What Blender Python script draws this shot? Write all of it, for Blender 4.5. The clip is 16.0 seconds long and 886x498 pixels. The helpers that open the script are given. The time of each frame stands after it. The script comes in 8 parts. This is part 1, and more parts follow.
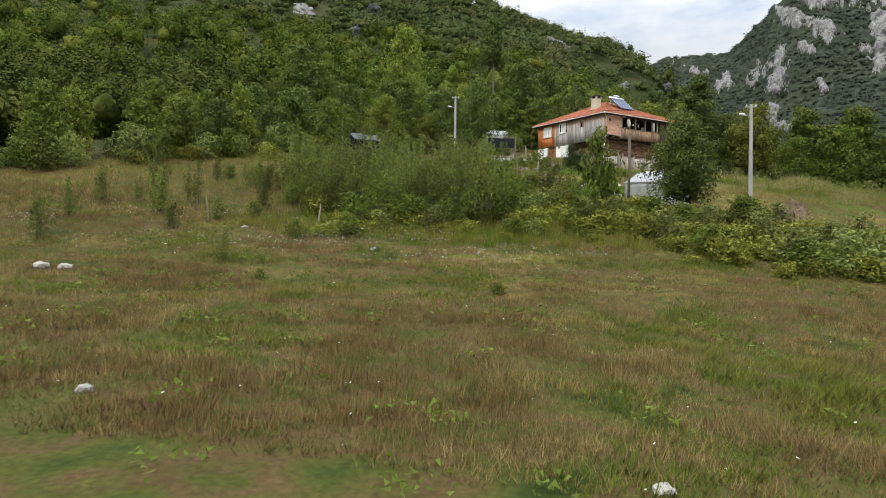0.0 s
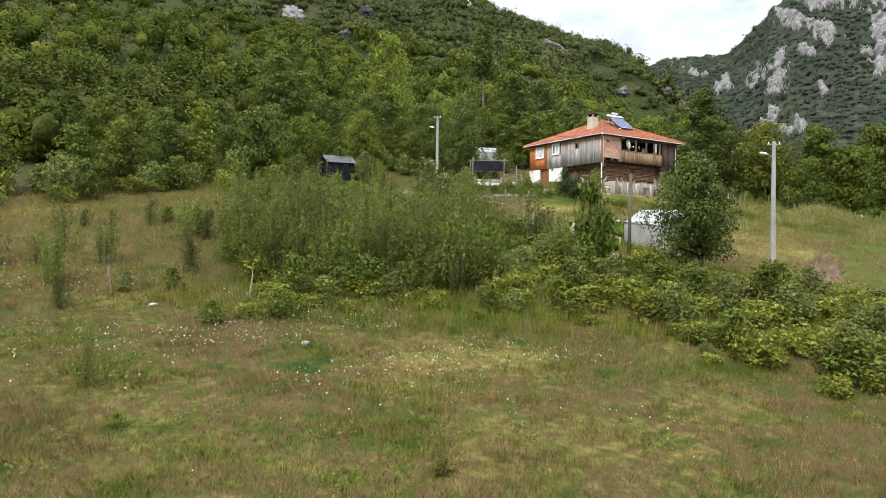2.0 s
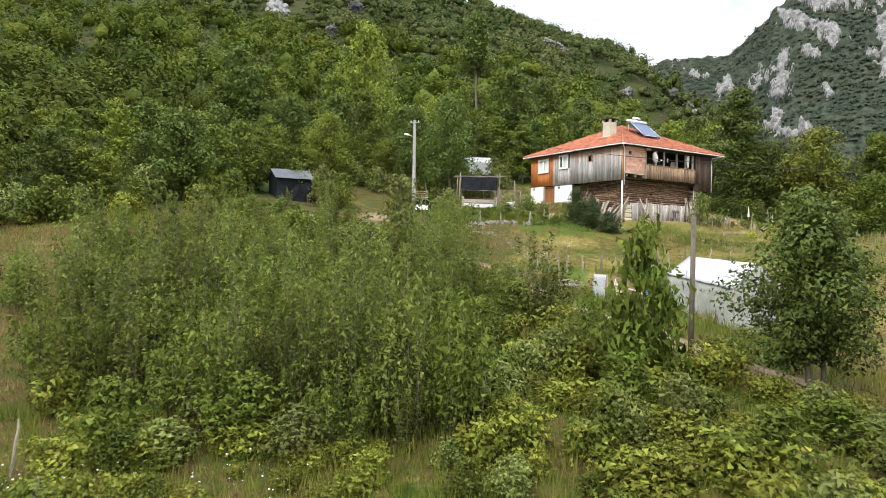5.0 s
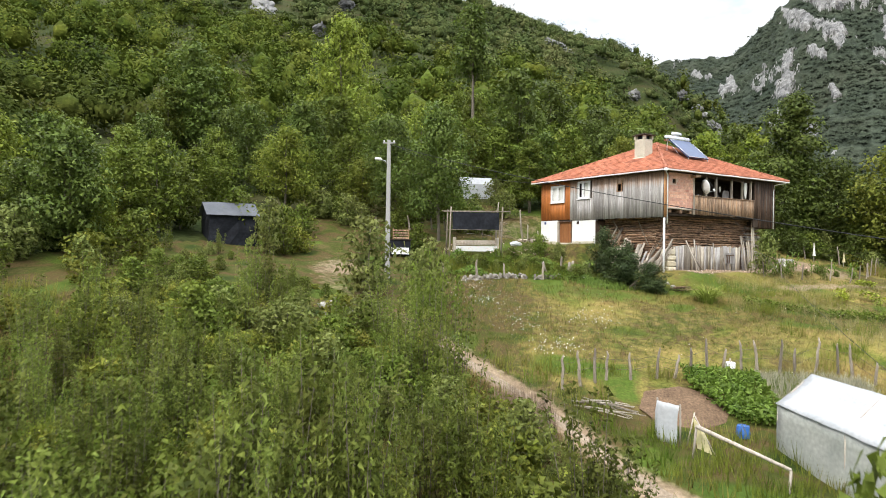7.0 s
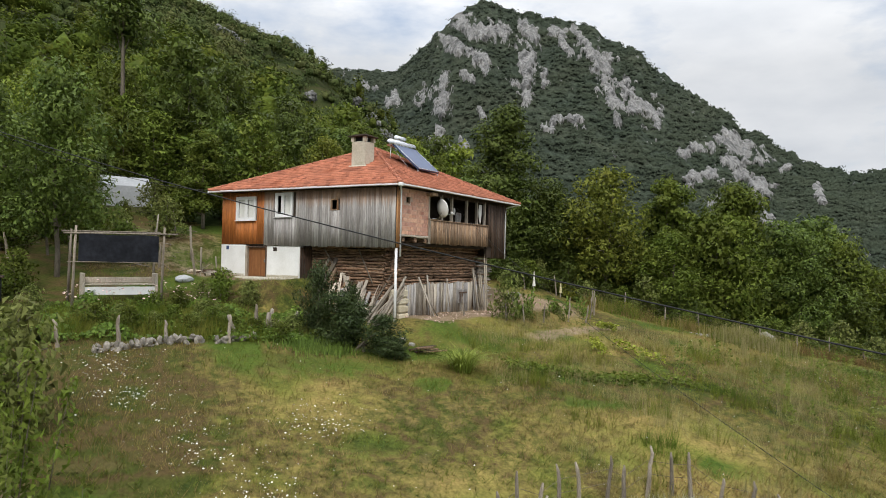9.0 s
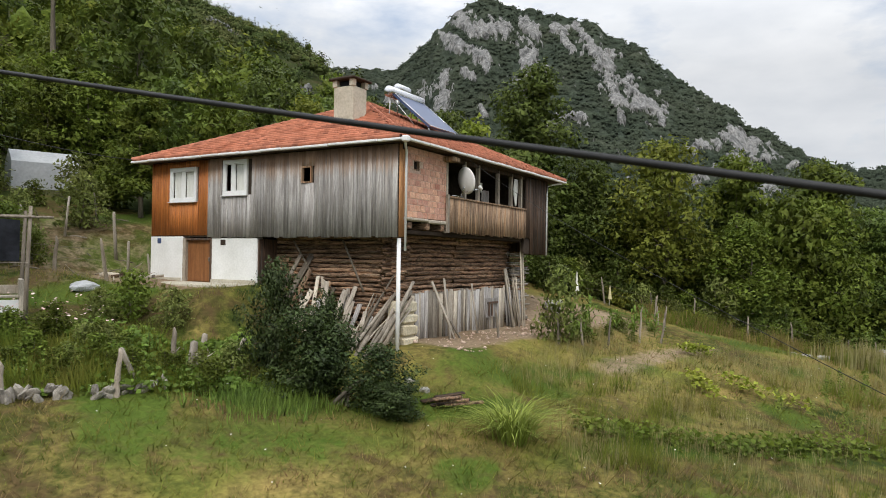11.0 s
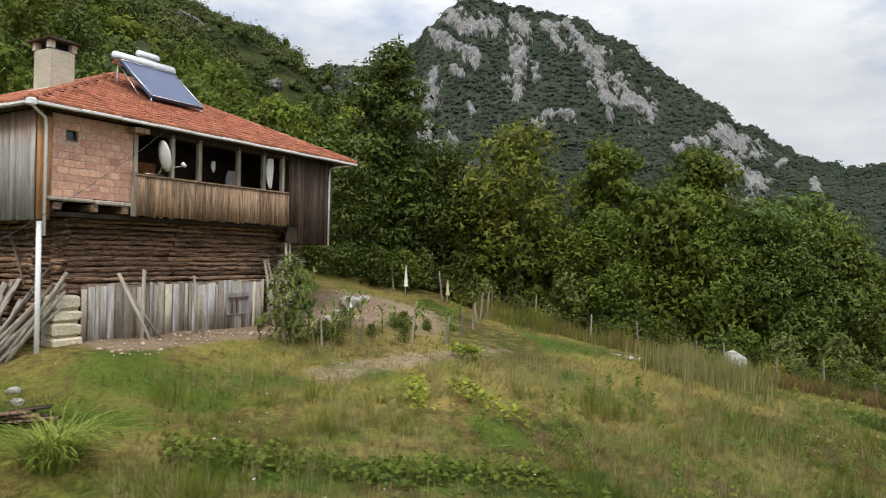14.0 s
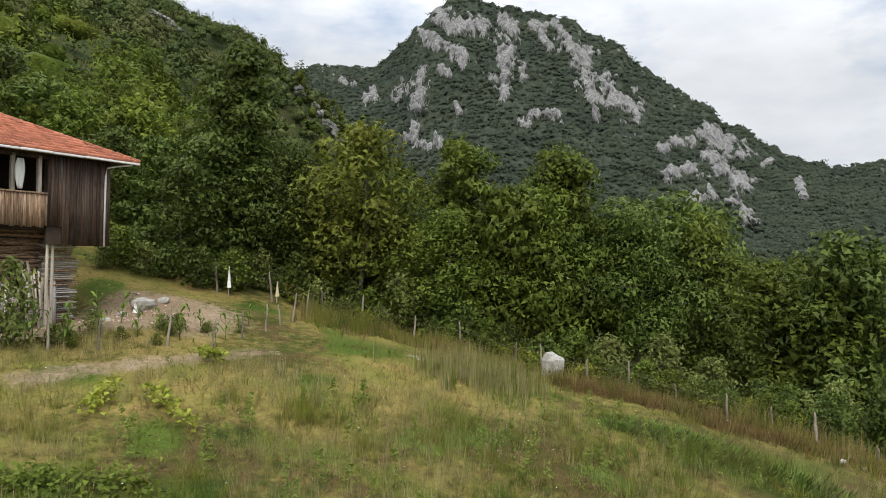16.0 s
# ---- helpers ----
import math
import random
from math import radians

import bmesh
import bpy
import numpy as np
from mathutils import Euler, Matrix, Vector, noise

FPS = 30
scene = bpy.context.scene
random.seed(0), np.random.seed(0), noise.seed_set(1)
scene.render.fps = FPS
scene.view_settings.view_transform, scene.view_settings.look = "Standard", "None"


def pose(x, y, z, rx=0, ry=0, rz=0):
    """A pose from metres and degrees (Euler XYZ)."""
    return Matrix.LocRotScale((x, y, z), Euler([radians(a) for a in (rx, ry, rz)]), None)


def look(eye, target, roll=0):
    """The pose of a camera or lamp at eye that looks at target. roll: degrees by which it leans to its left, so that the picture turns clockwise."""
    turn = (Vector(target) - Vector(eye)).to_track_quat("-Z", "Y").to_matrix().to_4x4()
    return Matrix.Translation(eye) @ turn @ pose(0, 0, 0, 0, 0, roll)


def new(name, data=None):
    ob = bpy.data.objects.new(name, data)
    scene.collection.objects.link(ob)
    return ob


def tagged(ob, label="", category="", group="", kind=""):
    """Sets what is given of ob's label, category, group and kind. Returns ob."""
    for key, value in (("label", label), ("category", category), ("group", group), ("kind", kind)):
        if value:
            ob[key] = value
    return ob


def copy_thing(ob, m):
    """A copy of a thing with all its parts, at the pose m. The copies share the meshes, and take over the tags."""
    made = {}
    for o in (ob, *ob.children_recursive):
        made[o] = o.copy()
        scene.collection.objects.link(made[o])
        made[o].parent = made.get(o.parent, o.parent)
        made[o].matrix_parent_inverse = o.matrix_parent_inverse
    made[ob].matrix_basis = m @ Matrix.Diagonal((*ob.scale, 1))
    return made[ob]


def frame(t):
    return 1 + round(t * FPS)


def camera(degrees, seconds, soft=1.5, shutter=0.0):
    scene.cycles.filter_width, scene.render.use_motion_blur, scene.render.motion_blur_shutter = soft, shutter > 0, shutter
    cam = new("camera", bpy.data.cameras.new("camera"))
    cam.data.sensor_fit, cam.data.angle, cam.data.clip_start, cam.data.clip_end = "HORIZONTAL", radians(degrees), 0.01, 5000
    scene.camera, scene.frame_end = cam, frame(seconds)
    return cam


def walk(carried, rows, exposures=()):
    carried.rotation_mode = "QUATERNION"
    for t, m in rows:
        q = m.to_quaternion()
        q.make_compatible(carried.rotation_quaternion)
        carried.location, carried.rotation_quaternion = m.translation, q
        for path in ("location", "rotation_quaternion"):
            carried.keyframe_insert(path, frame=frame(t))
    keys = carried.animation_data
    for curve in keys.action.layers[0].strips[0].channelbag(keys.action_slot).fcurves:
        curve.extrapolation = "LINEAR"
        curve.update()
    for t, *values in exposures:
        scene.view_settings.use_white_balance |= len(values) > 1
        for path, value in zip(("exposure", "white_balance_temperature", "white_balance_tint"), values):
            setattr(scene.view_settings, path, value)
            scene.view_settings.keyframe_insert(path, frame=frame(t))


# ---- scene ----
cam = camera(64.6, 16.0, 0.95, 0.2)
PATH = [
    (0, (2.702, -6.216, 7.733), (2.475, -4.229, 7.735), 0.6),
    (0.5, (2.969, -4.447, 8.173), (2.744, -2.46, 8.175), 0.7),
    (1, (3.255, -2.568, 8.806), (3.031, -0.58, 8.807), 0.7),
    (1.5, (3.454, -0.844, 9.824), (3.231, 1.144, 9.825), 0.8),
    (2, (3.615, 1.229, 11.369), (3.393, 3.217, 11.37), 0.7),
    (2.5, (3.671, 3.191, 12.699), (3.451, 5.178, 12.701), 0.7),
    (3, (3.742, 5.415, 13.302), (3.522, 7.403, 13.305), 0.8),
    (5.5, (3.286, 19.866, 15.317), (3.071, 21.855, 15.321), 0.9),
    (6, (3.114, 23.349, 16.303), (2.9, 25.338, 16.308), 0.8),
    (6.5, (2.958, 26.833, 17.265), (2.745, 28.821, 17.27), 0.8),
    (7, (2.791, 30.633, 18.314), (2.577, 32.621, 18.321), 0.8),
    (7.5, (2.699, 34.111, 19.027), (2.526, 36.103, 19.036), 0.9),
    (8, (2.61, 37.555, 19.68), (3.037, 39.509, 19.698), 1.3),
    (8.5, (2.336, 40.903, 20.113), (3.036, 42.777, 20.138), 1.2),
    (9, (2.406, 44.237, 20.222), (3.106, 46.11, 20.248), 1.2),
    (11.5, (6.584, 56.434, 19.966), (7.283, 58.308, 19.994), 0.8),
    (12, (7.474, 56.854, 19.923), (8.174, 58.727, 19.949), 0.8),
    (12.5, (8.731, 56.753, 19.891), (9.43, 58.627, 19.917), 0.8),
    (13, (10.595, 56.404, 19.852), (11.296, 58.277, 19.877), 0.8),
    (13.5, (12.683, 55.881, 19.86), (13.386, 57.753, 19.883), 0.9),
    (14, (15.255, 55.07, 19.865), (15.96, 56.941, 19.888), 0.9),
    (14.5, (17.764, 54.2, 19.912), (18.471, 56.07, 19.934), 0.9),
    (15, (20.345, 53.258, 19.959), (21.055, 55.128, 19.98), 0.8),
    (15.5, (22.215, 52.687, 19.995), (22.928, 54.555, 20.018), 0.8),
    (16, (23.368, 52.451, 20.025), (24.084, 54.318, 20.048), 0.8),
]
EXPOSURES = [(0.0, 0.2), (0.6, 0.42), (3.0, 0.55), (5.5, 0.73), (7.2, 0.70), (8.0, 0.5), (8.6, 0.14), (9.2, -0.03), (12.0, 0.0), (15.0, 0.0), (16.0, 0.09)]
walk(cam, [(t, look(eye, target, roll)) for t, eye, target, roll in PATH], EXPOSURES)

# ---- world, sun, exposure ----
world = bpy.data.worlds.new("overcast_sky")
scene.world = world
world.use_nodes = True
wn, wl = world.node_tree.nodes, world.node_tree.links
wn.clear()
w_out = wn.new("ShaderNodeOutputWorld")
w_bg = wn.new("ShaderNodeBackground")
w_sky = wn.new("ShaderNodeTexSky")
w_sky.sky_type, w_sky.sun_disc = "NISHITA", False
w_sky.sun_elevation, w_sky.sun_rotation = radians(44), radians(200)
w_co = wn.new("ShaderNodeTexCoord")
w_map = wn.new("ShaderNodeMapping")
w_map.inputs["Scale"].default_value = (1.3, 1.3, 3.2)
w_noise = wn.new("ShaderNodeTexNoise")
w_noise.inputs["Scale"].default_value, w_noise.inputs["Detail"].default_value = 2.6, 7.0
w_noise.inputs["Roughness"].default_value = 0.55
w_ramp = wn.new("ShaderNodeValToRGB")
w_ramp.color_ramp.elements[0].position, w_ramp.color_ramp.elements[1].position = 0.30, 0.50
w_ramp.color_ramp.elements[0].color = (0.2, 0.2, 0.2, 1)
w_scale = wn.new("ShaderNodeVectorMath")
w_scale.operation = "SCALE"
w_scale.inputs["Scale"].default_value = 0.13
w_cloud = wn.new("ShaderNodeValToRGB")
w_cloud.color_ramp.elements[0].position, w_cloud.color_ramp.elements[1].position = 0.35, 0.72
w_cloud.color_ramp.elements[0].color = (0.95, 0.97, 1.0, 1)
w_cloud.color_ramp.elements[1].color = (0.70, 0.74, 0.80, 1)
w_noise2 = wn.new("ShaderNodeTexNoise")
w_noise2.inputs["Scale"].default_value, w_noise2.inputs["Detail"].default_value = 4.0, 5.0
w_mix = wn.new("ShaderNodeMixRGB")
wl.new(w_co.outputs["Generated"], w_map.inputs["Vector"])
wl.new(w_map.outputs["Vector"], w_noise.inputs["Vector"])
wl.new(w_map.outputs["Vector"], w_noise2.inputs["Vector"])
wl.new(w_noise.outputs["Fac"], w_ramp.inputs["Fac"])
wl.new(w_noise2.outputs["Fac"], w_cloud.inputs["Fac"])
wl.new(w_sky.outputs["Color"], w_scale.inputs[0])
wl.new(w_ramp.outputs["Color"], w_mix.inputs["Fac"])
wl.new(w_scale.outputs["Vector"], w_mix.inputs["Color1"])
wl.new(w_cloud.outputs["Color"], w_mix.inputs["Color2"])
wl.new(w_mix.outputs["Color"], w_bg.inputs["Color"])
w_sep = wn.new("ShaderNodeSeparateXYZ")
w_grad = wn.new("ShaderNodeMapRange")        # an overcast sky is brightest overhead
w_grad.inputs["From Min"].default_value, w_grad.inputs["From Max"].default_value = 0.25, 1.0
w_grad.inputs["To Min"].default_value, w_grad.inputs["To Max"].default_value = 0.86, 2.8
wl.new(w_co.outputs["Generated"], w_sep.inputs["Vector"])
wl.new(w_sep.outputs["Z"], w_grad.inputs["Value"])
wl.new(w_grad.outputs["Result"], w_bg.inputs["Strength"])
wl.new(w_bg.outputs["Background"], w_out.inputs["Surface"])

sun_data = bpy.data.lights.new("sun", "SUN")
sun_data.energy, sun_data.angle, sun_data.color = 1.65, radians(14), (1.0, 0.95, 0.87)
sun_lamp = new("sun", sun_data)
sun_lamp.matrix_world = look((0, 0, 0), (0.35, 0.75, -0.80))


# ---- materials ----
def surf(name, cols, scale=2.0, fine=25.0, rough=0.85, bump=0.25, stretch=(1, 1, 1), rnd=0.0, island=0.0, metal=0.0,
         leafy=0.0, fine_amt=0.25, dist=0.02, gloss=0.3, huevar=0.0, world_space=False, zones=(), sheltered=None):
    """A node material: a ramp of base colours along a broad noise, fine grain over it, wear, bump, and a change from piece to piece."""
    m = bpy.data.materials.new(name)
    m.use_nodes = True
    n, l = m.node_tree.nodes, m.node_tree.links
    bsdf = n["Principled BSDF"]
    bsdf.inputs["Roughness"].default_value, bsdf.inputs["Metallic"].default_value = rough, metal
    bsdf.inputs["Specular IOR Level"].default_value = gloss
    info = n.new("ShaderNodeObjectInfo")
    geo = n.new("ShaderNodeNewGeometry")
    if world_space:
        src = geo.outputs["Position"]
    else:
        co = n.new("ShaderNodeTexCoord")
        src = co.outputs["Object"]
    shift = n.new("ShaderNodeVectorMath")
    shift.operation = "SCALE"
    shift.inputs[0].default_value = (37.0, 53.0, 71.0) if not world_space else (0, 0, 0)
    l.new(info.outputs["Random"], shift.inputs["Scale"])
    add = n.new("ShaderNodeVectorMath")
    l.new(src, add.inputs[0])
    l.new(shift.outputs["Vector"], add.inputs[1])
    mp = n.new("ShaderNodeMapping")
    mp.inputs["Scale"].default_value = stretch
    l.new(add.outputs["Vector"], mp.inputs["Vector"])
    broad = n.new("ShaderNodeTexNoise")
    broad.inputs["Scale"].default_value, broad.inputs["Detail"].default_value = scale, 5.0
    grain = n.new("ShaderNodeTexNoise")
    grain.inputs["Scale"].default_value, grain.inputs["Detail"].default_value = fine, 4.0
    l.new(mp.outputs["Vector"], broad.inputs["Vector"])
    l.new(mp.outputs["Vector"], grain.inputs["Vector"])
    ramp = n.new("ShaderNodeValToRGB")
    el = ramp.color_ramp.elements
    while len(el) < len(cols):
        el.new(0.5)
    for k, c in enumerate(cols):
        el[k].position = 0.32 + 0.36 * k / max(1, len(cols) - 1)
        el[k].color = (*c, 1)
    l.new(broad.outputs["Fac"], ramp.inputs["Fac"])
    mul = n.new("ShaderNodeMapRange")
    mul.inputs["From Min"].default_value, mul.inputs["From Max"].default_value = 0.3, 0.7
    mul.inputs["To Min"].default_value, mul.inputs["To Max"].default_value = 1 - fine_amt, 1 + fine_amt
    l.new(grain.outputs["Fac"], mul.inputs["Value"])
    hsv = n.new("ShaderNodeHueSaturation")
    tint = ramp.outputs["Color"]
    for attr, zcols in zones:                # trodden or lush places, with frayed edges
        at = n.new("ShaderNodeAttribute")
        at.attribute_name = attr
        fray = n.new("ShaderNodeTexNoise")
        fray.inputs["Scale"].default_value, fray.inputs["Detail"].default_value, fray.inputs["Roughness"].default_value = 2.2, 6.0, 0.7
        l.new(mp.outputs["Vector"], fray.inputs["Vector"])
        add2 = n.new("ShaderNodeMath")
        l.new(at.outputs["Fac"], add2.inputs[0])
        l.new(fray.outputs["Fac"], add2.inputs[1])
        zr = n.new("ShaderNodeMapRange")
        zr.inputs["From Min"].default_value, zr.inputs["From Max"].default_value = 0.82, 1.12
        l.new(add2.outputs["Value"], zr.inputs["Value"])
        ramp2 = n.new("ShaderNodeValToRGB")
        ramp2.color_ramp.elements[0].position, ramp2.color_ramp.elements[1].position = 0.35, 0.65
        ramp2.color_ramp.elements[0].color, ramp2.color_ramp.elements[1].color = (*zcols[0], 1), (*zcols[1], 1)
        l.new(broad.outputs["Fac"], ramp2.inputs["Fac"])
        zm = n.new("ShaderNodeMixRGB")
        l.new(zr.outputs["Result"], zm.inputs["Fac"])
        l.new(tint, zm.inputs["Color1"])
        l.new(ramp2.outputs["Color"], zm.inputs["Color2"])
        tint = zm.outputs["Color"]
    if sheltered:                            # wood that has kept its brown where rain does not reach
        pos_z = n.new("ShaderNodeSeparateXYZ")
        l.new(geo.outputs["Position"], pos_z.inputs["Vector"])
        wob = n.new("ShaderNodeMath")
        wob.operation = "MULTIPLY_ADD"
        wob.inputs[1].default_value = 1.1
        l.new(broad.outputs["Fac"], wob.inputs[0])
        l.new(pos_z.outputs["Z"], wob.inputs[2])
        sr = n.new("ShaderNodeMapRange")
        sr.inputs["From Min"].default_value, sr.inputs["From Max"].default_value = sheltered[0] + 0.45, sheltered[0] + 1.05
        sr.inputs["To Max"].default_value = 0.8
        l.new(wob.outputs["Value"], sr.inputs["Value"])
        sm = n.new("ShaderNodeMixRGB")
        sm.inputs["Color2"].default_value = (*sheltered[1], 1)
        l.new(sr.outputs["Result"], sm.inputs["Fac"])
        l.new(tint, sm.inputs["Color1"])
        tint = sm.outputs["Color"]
    l.new(tint, hsv.inputs["Color"])
    last = mul.outputs["Result"]
    for source, amount in ((info.outputs["Random"], rnd), (geo.outputs["Random Per Island"], island)):
        if amount:
            mr = n.new("ShaderNodeMapRange")
            mr.inputs["To Min"].default_value, mr.inputs["To Max"].default_value = 1 - amount, 1 + amount
            l.new(source, mr.inputs["Value"])
            mm = n.new("ShaderNodeMath")
            mm.operation = "MULTIPLY"
            l.new(last, mm.inputs[0])
            l.new(mr.outputs["Result"], mm.inputs[1])
            last = mm.outputs["Value"]
    if huevar:
        hr = n.new("ShaderNodeMapRange")
        hr.inputs["To Min"].default_value, hr.inputs["To Max"].default_value = 0.5 - huevar, 0.5 + huevar
        l.new(info.outputs["Random"] if rnd else geo.outputs["Random Per Island"], hr.inputs["Value"])
        l.new(hr.outputs["Result"], hsv.inputs["Hue"])
    l.new(last, hsv.inputs["Value"])
    l.new(hsv.outputs["Color"], bsdf.inputs["Base Color"])
    if bump:
        bp = n.new("ShaderNodeBump")
        bp.inputs["Strength"].default_value, bp.inputs["Distance"].default_value = bump, dist
        l.new(grain.outputs["Fac"], bp.inputs["Height"])
        l.new(bp.outputs["Normal"], bsdf.inputs["Normal"])
    if leafy:
        tr = n.new("ShaderNodeBsdfTranslucent")
        l.new(hsv.outputs["Color"], tr.inputs["Color"])
        mx = n.new("ShaderNodeMixShader")
        mx.inputs["Fac"].default_value = leafy
        l.new(bsdf.outputs["BSDF"], mx.inputs[1])
        l.new(tr.outputs["BSDF"], mx.inputs[2])
        l.new(mx.outputs["Shader"], n["Material Output"].inputs["Surface"])
    return m


M_GROUND = surf("meadow_soil_and_turf", [(0.028, 0.044, 0.009), (0.058, 0.064, 0.014), (0.082, 0.056, 0.024), (0.046, 0.058, 0.011), (0.088, 0.074, 0.026)], 0.5, 9, 0.95, 0.4, fine_amt=0.25, dist=0.05, world_space=True, gloss=0.08,
                zones=(("straw", ((0.150, 0.152, 0.032), (0.235, 0.176, 0.058))), ("lush", ((0.05, 0.082, 0.012), (0.078, 0.11, 0.018))), ("bare", ((0.20, 0.142, 0.09), (0.275, 0.21, 0.14)))))
M_FLOOR = surf("leaf_litter_under_trees", [(0.022, 0.034, 0.010), (0.04, 0.05, 0.016), (0.05, 0.045, 0.02)], 0.15, 2.0, 0.95, 0.6, fine_amt=0.4, dist=0.1, world_space=True, gloss=0.05)
M_UPLEAF = surf("upper_slope_scrub_leaves", [(0.0432, 0.0648, 0.0216), (0.0744, 0.096, 0.0312), (0.114, 0.1176, 0.0456)], 0.10, 0.9, 0.9, 0.9, island=0.13, leafy=0.1, fine_amt=0.35, dist=0.6, world_space=True, gloss=0.04)
M_DIRT = surf("trodden_earth", [(0.185, 0.142, 0.10), (0.28, 0.222, 0.16)], 1.2, 14, 0.95, 0.5, fine_amt=0.3, world_space=True, gloss=0.1)
M_TILLED = surf("tilled_garden_soil", [(0.10, 0.065, 0.04), (0.16, 0.105, 0.065)], 1.5, 12, 0.95, 0.8, fine_amt=0.35, world_space=True, gloss=0.1)
M_ROCK = surf("pale_limestone", [(0.0731, 0.0731, 0.07052), (0.172, 0.1703, 0.1651), (0.2365, 0.2322, 0.2219), (0.1075, 0.1075, 0.1015)], 0.10, 0.45, 0.9, 1.0, fine_amt=0.5, dist=2.5, stretch=(1, 1, 0.45), gloss=0.1)
M_STONE = surf("field_stone", [(0.25, 0.24, 0.21), (0.42, 0.40, 0.355)], 2.5, 22, 0.9, 0.5, rnd=0.2)
M_WALLST = surf("weathered_wall_stone", [(0.17, 0.155, 0.13), (0.33, 0.30, 0.255)], 2.5, 22, 0.9, 0.5, rnd=0.3)
M_PIER = surf("cream_pier_stone", [(0.50, 0.43, 0.30), (0.62, 0.56, 0.43)], 2.0, 18, 0.9, 0.5, rnd=0.12)
# both mountain colours greyed and blued: haze of the distance mixed into the paint
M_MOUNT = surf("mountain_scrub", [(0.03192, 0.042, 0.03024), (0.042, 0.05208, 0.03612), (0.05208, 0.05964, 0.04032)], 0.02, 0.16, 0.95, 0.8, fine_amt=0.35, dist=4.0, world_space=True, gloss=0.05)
M_MLEAF = surf("hazed_scrub_leaves", [(0.03948, 0.05124, 0.03528), (0.05208, 0.063, 0.042)], 0.02, 0.35, 0.9, 0.6, island=0.05, fine_amt=0.25, dist=1.2, world_space=True, gloss=0.03)
M_FLEAF = surf("hillside_forest_leaves", [(0.036, 0.058, 0.009), (0.074, 0.10, 0.014), (0.13, 0.142, 0.023)], 0.14, 1.5, 0.85, 0.9, island=0.13, leafy=0.12, fine_amt=0.35, dist=0.4, world_space=True, gloss=0.06)
M_VLEAF = surf("valley_forest_leaves", [(0.028, 0.044, 0.008), (0.054, 0.070, 0.012), (0.082, 0.09, 0.018)], 0.13, 1.5, 0.85, 0.9, island=0.13, leafy=0.12, fine_amt=0.35, dist=0.4, world_space=True, gloss=0.06)
M_LEAF = surf("broadleaf_green", [(0.13, 0.172, 0.02), (0.19, 0.215, 0.03)], 0.6, 6, 0.65, 0, rnd=0.22, island=0.3, leafy=0.38, huevar=0.008, gloss=0.18)
M_BUSH = surf("very_dark_bush_leaves", [(0.030, 0.048, 0.014), (0.062, 0.085, 0.023)], 0.6, 6, 0.55, 0, rnd=0.2, island=0.45, leafy=0.3, huevar=0.01, gloss=0.25)
M_LEAFM = surf("mid_green_leaves", [(0.088, 0.125, 0.017), (0.135, 0.162, 0.025)], 0.6, 6, 0.65, 0, rnd=0.28, island=0.3, leafy=0.36, huevar=0.008, gloss=0.15)
M_LEAFD = surf("dark_walnut_green", [(0.069, 0.1035, 0.0184), (0.1127, 0.1472, 0.02645)], 0.6, 6, 0.6, 0, rnd=0.25, island=0.32, leafy=0.32, huevar=0.008, gloss=0.2)
M_LEAFY = surf("yellowing_green", [(0.155, 0.20, 0.026), (0.215, 0.235, 0.036)], 0.6, 6, 0.65, 0, rnd=0.2, island=0.3, leafy=0.38, huevar=0.008, gloss=0.2)
M_WILLOW = surf("grey_green_sapling_leaves", [(0.102, 0.138, 0.024), (0.170, 0.190, 0.040)], 0.6, 6, 0.65, 0, rnd=0.42, island=0.32, leafy=0.42, huevar=0.008, gloss=0.15)
M_OSIER = surf("pale_willow_leaves", [(0.145, 0.185, 0.045), (0.235, 0.255, 0.075)], 0.6, 6, 0.65, 0, rnd=0.25, island=0.3, leafy=0.42, huevar=0.008, gloss=0.15)
M_BRAMBLE = surf("bramble_leaves", [(0.155, 0.188, 0.026), (0.235, 0.232, 0.038)], 0.8, 6, 0.65, 0, rnd=0.32, island=0.38, leafy=0.38, huevar=0.008, gloss=0.15)
M_BARK = surf("grey_brown_bark", [(0.10, 0.085, 0.065), (0.19, 0.165, 0.13)], 3, 22, 0.95, 0.7, stretch=(1, 1, 0.25), gloss=0.1)
M_GRASS = surf("green_grass_blades", [(0.082, 0.135, 0.017), (0.165, 0.188, 0.030), (0.215, 0.178, 0.055)], 0.45, 2.0, 0.75, 0, island=0.22, leafy=0.5, world_space=True, gloss=0.05)
M_DRY = surf("dry_grass_blades", [(0.24, 0.188, 0.068), (0.305, 0.232, 0.095), (0.19, 0.115, 0.06)], 0.5, 2.0, 0.8, 0, island=0.22, leafy=0.46, world_space=True, gloss=0.04)
M_SORREL = surf("reddish_seeding_stalks", [(0.14, 0.095, 0.038), (0.18, 0.125, 0.05), (0.115, 0.105, 0.034)], 0.6, 2.0, 0.85, 0, island=0.25, leafy=0.35, world_space=True, gloss=0.04)
M_WISP = surf("pale_seeding_grass", [(0.225, 0.215, 0.085), (0.31, 0.265, 0.125)], 0.7, 2.0, 0.85, 0, island=0.2, leafy=0.4, world_space=True, gloss=0.04)
M_STUB = surf("pale_stubble", [(0.30, 0.29, 0.20), (0.42, 0.40, 0.29)], 0.8, 5, 0.8, 0, island=0.3, leafy=0.4, gloss=0.05)
M_CORN = surf("bright_crop_leaves", [(0.095, 0.16, 0.022), (0.15, 0.215, 0.035)], 0.8, 5, 0.6, 0, island=0.35, leafy=0.3, gloss=0.2)
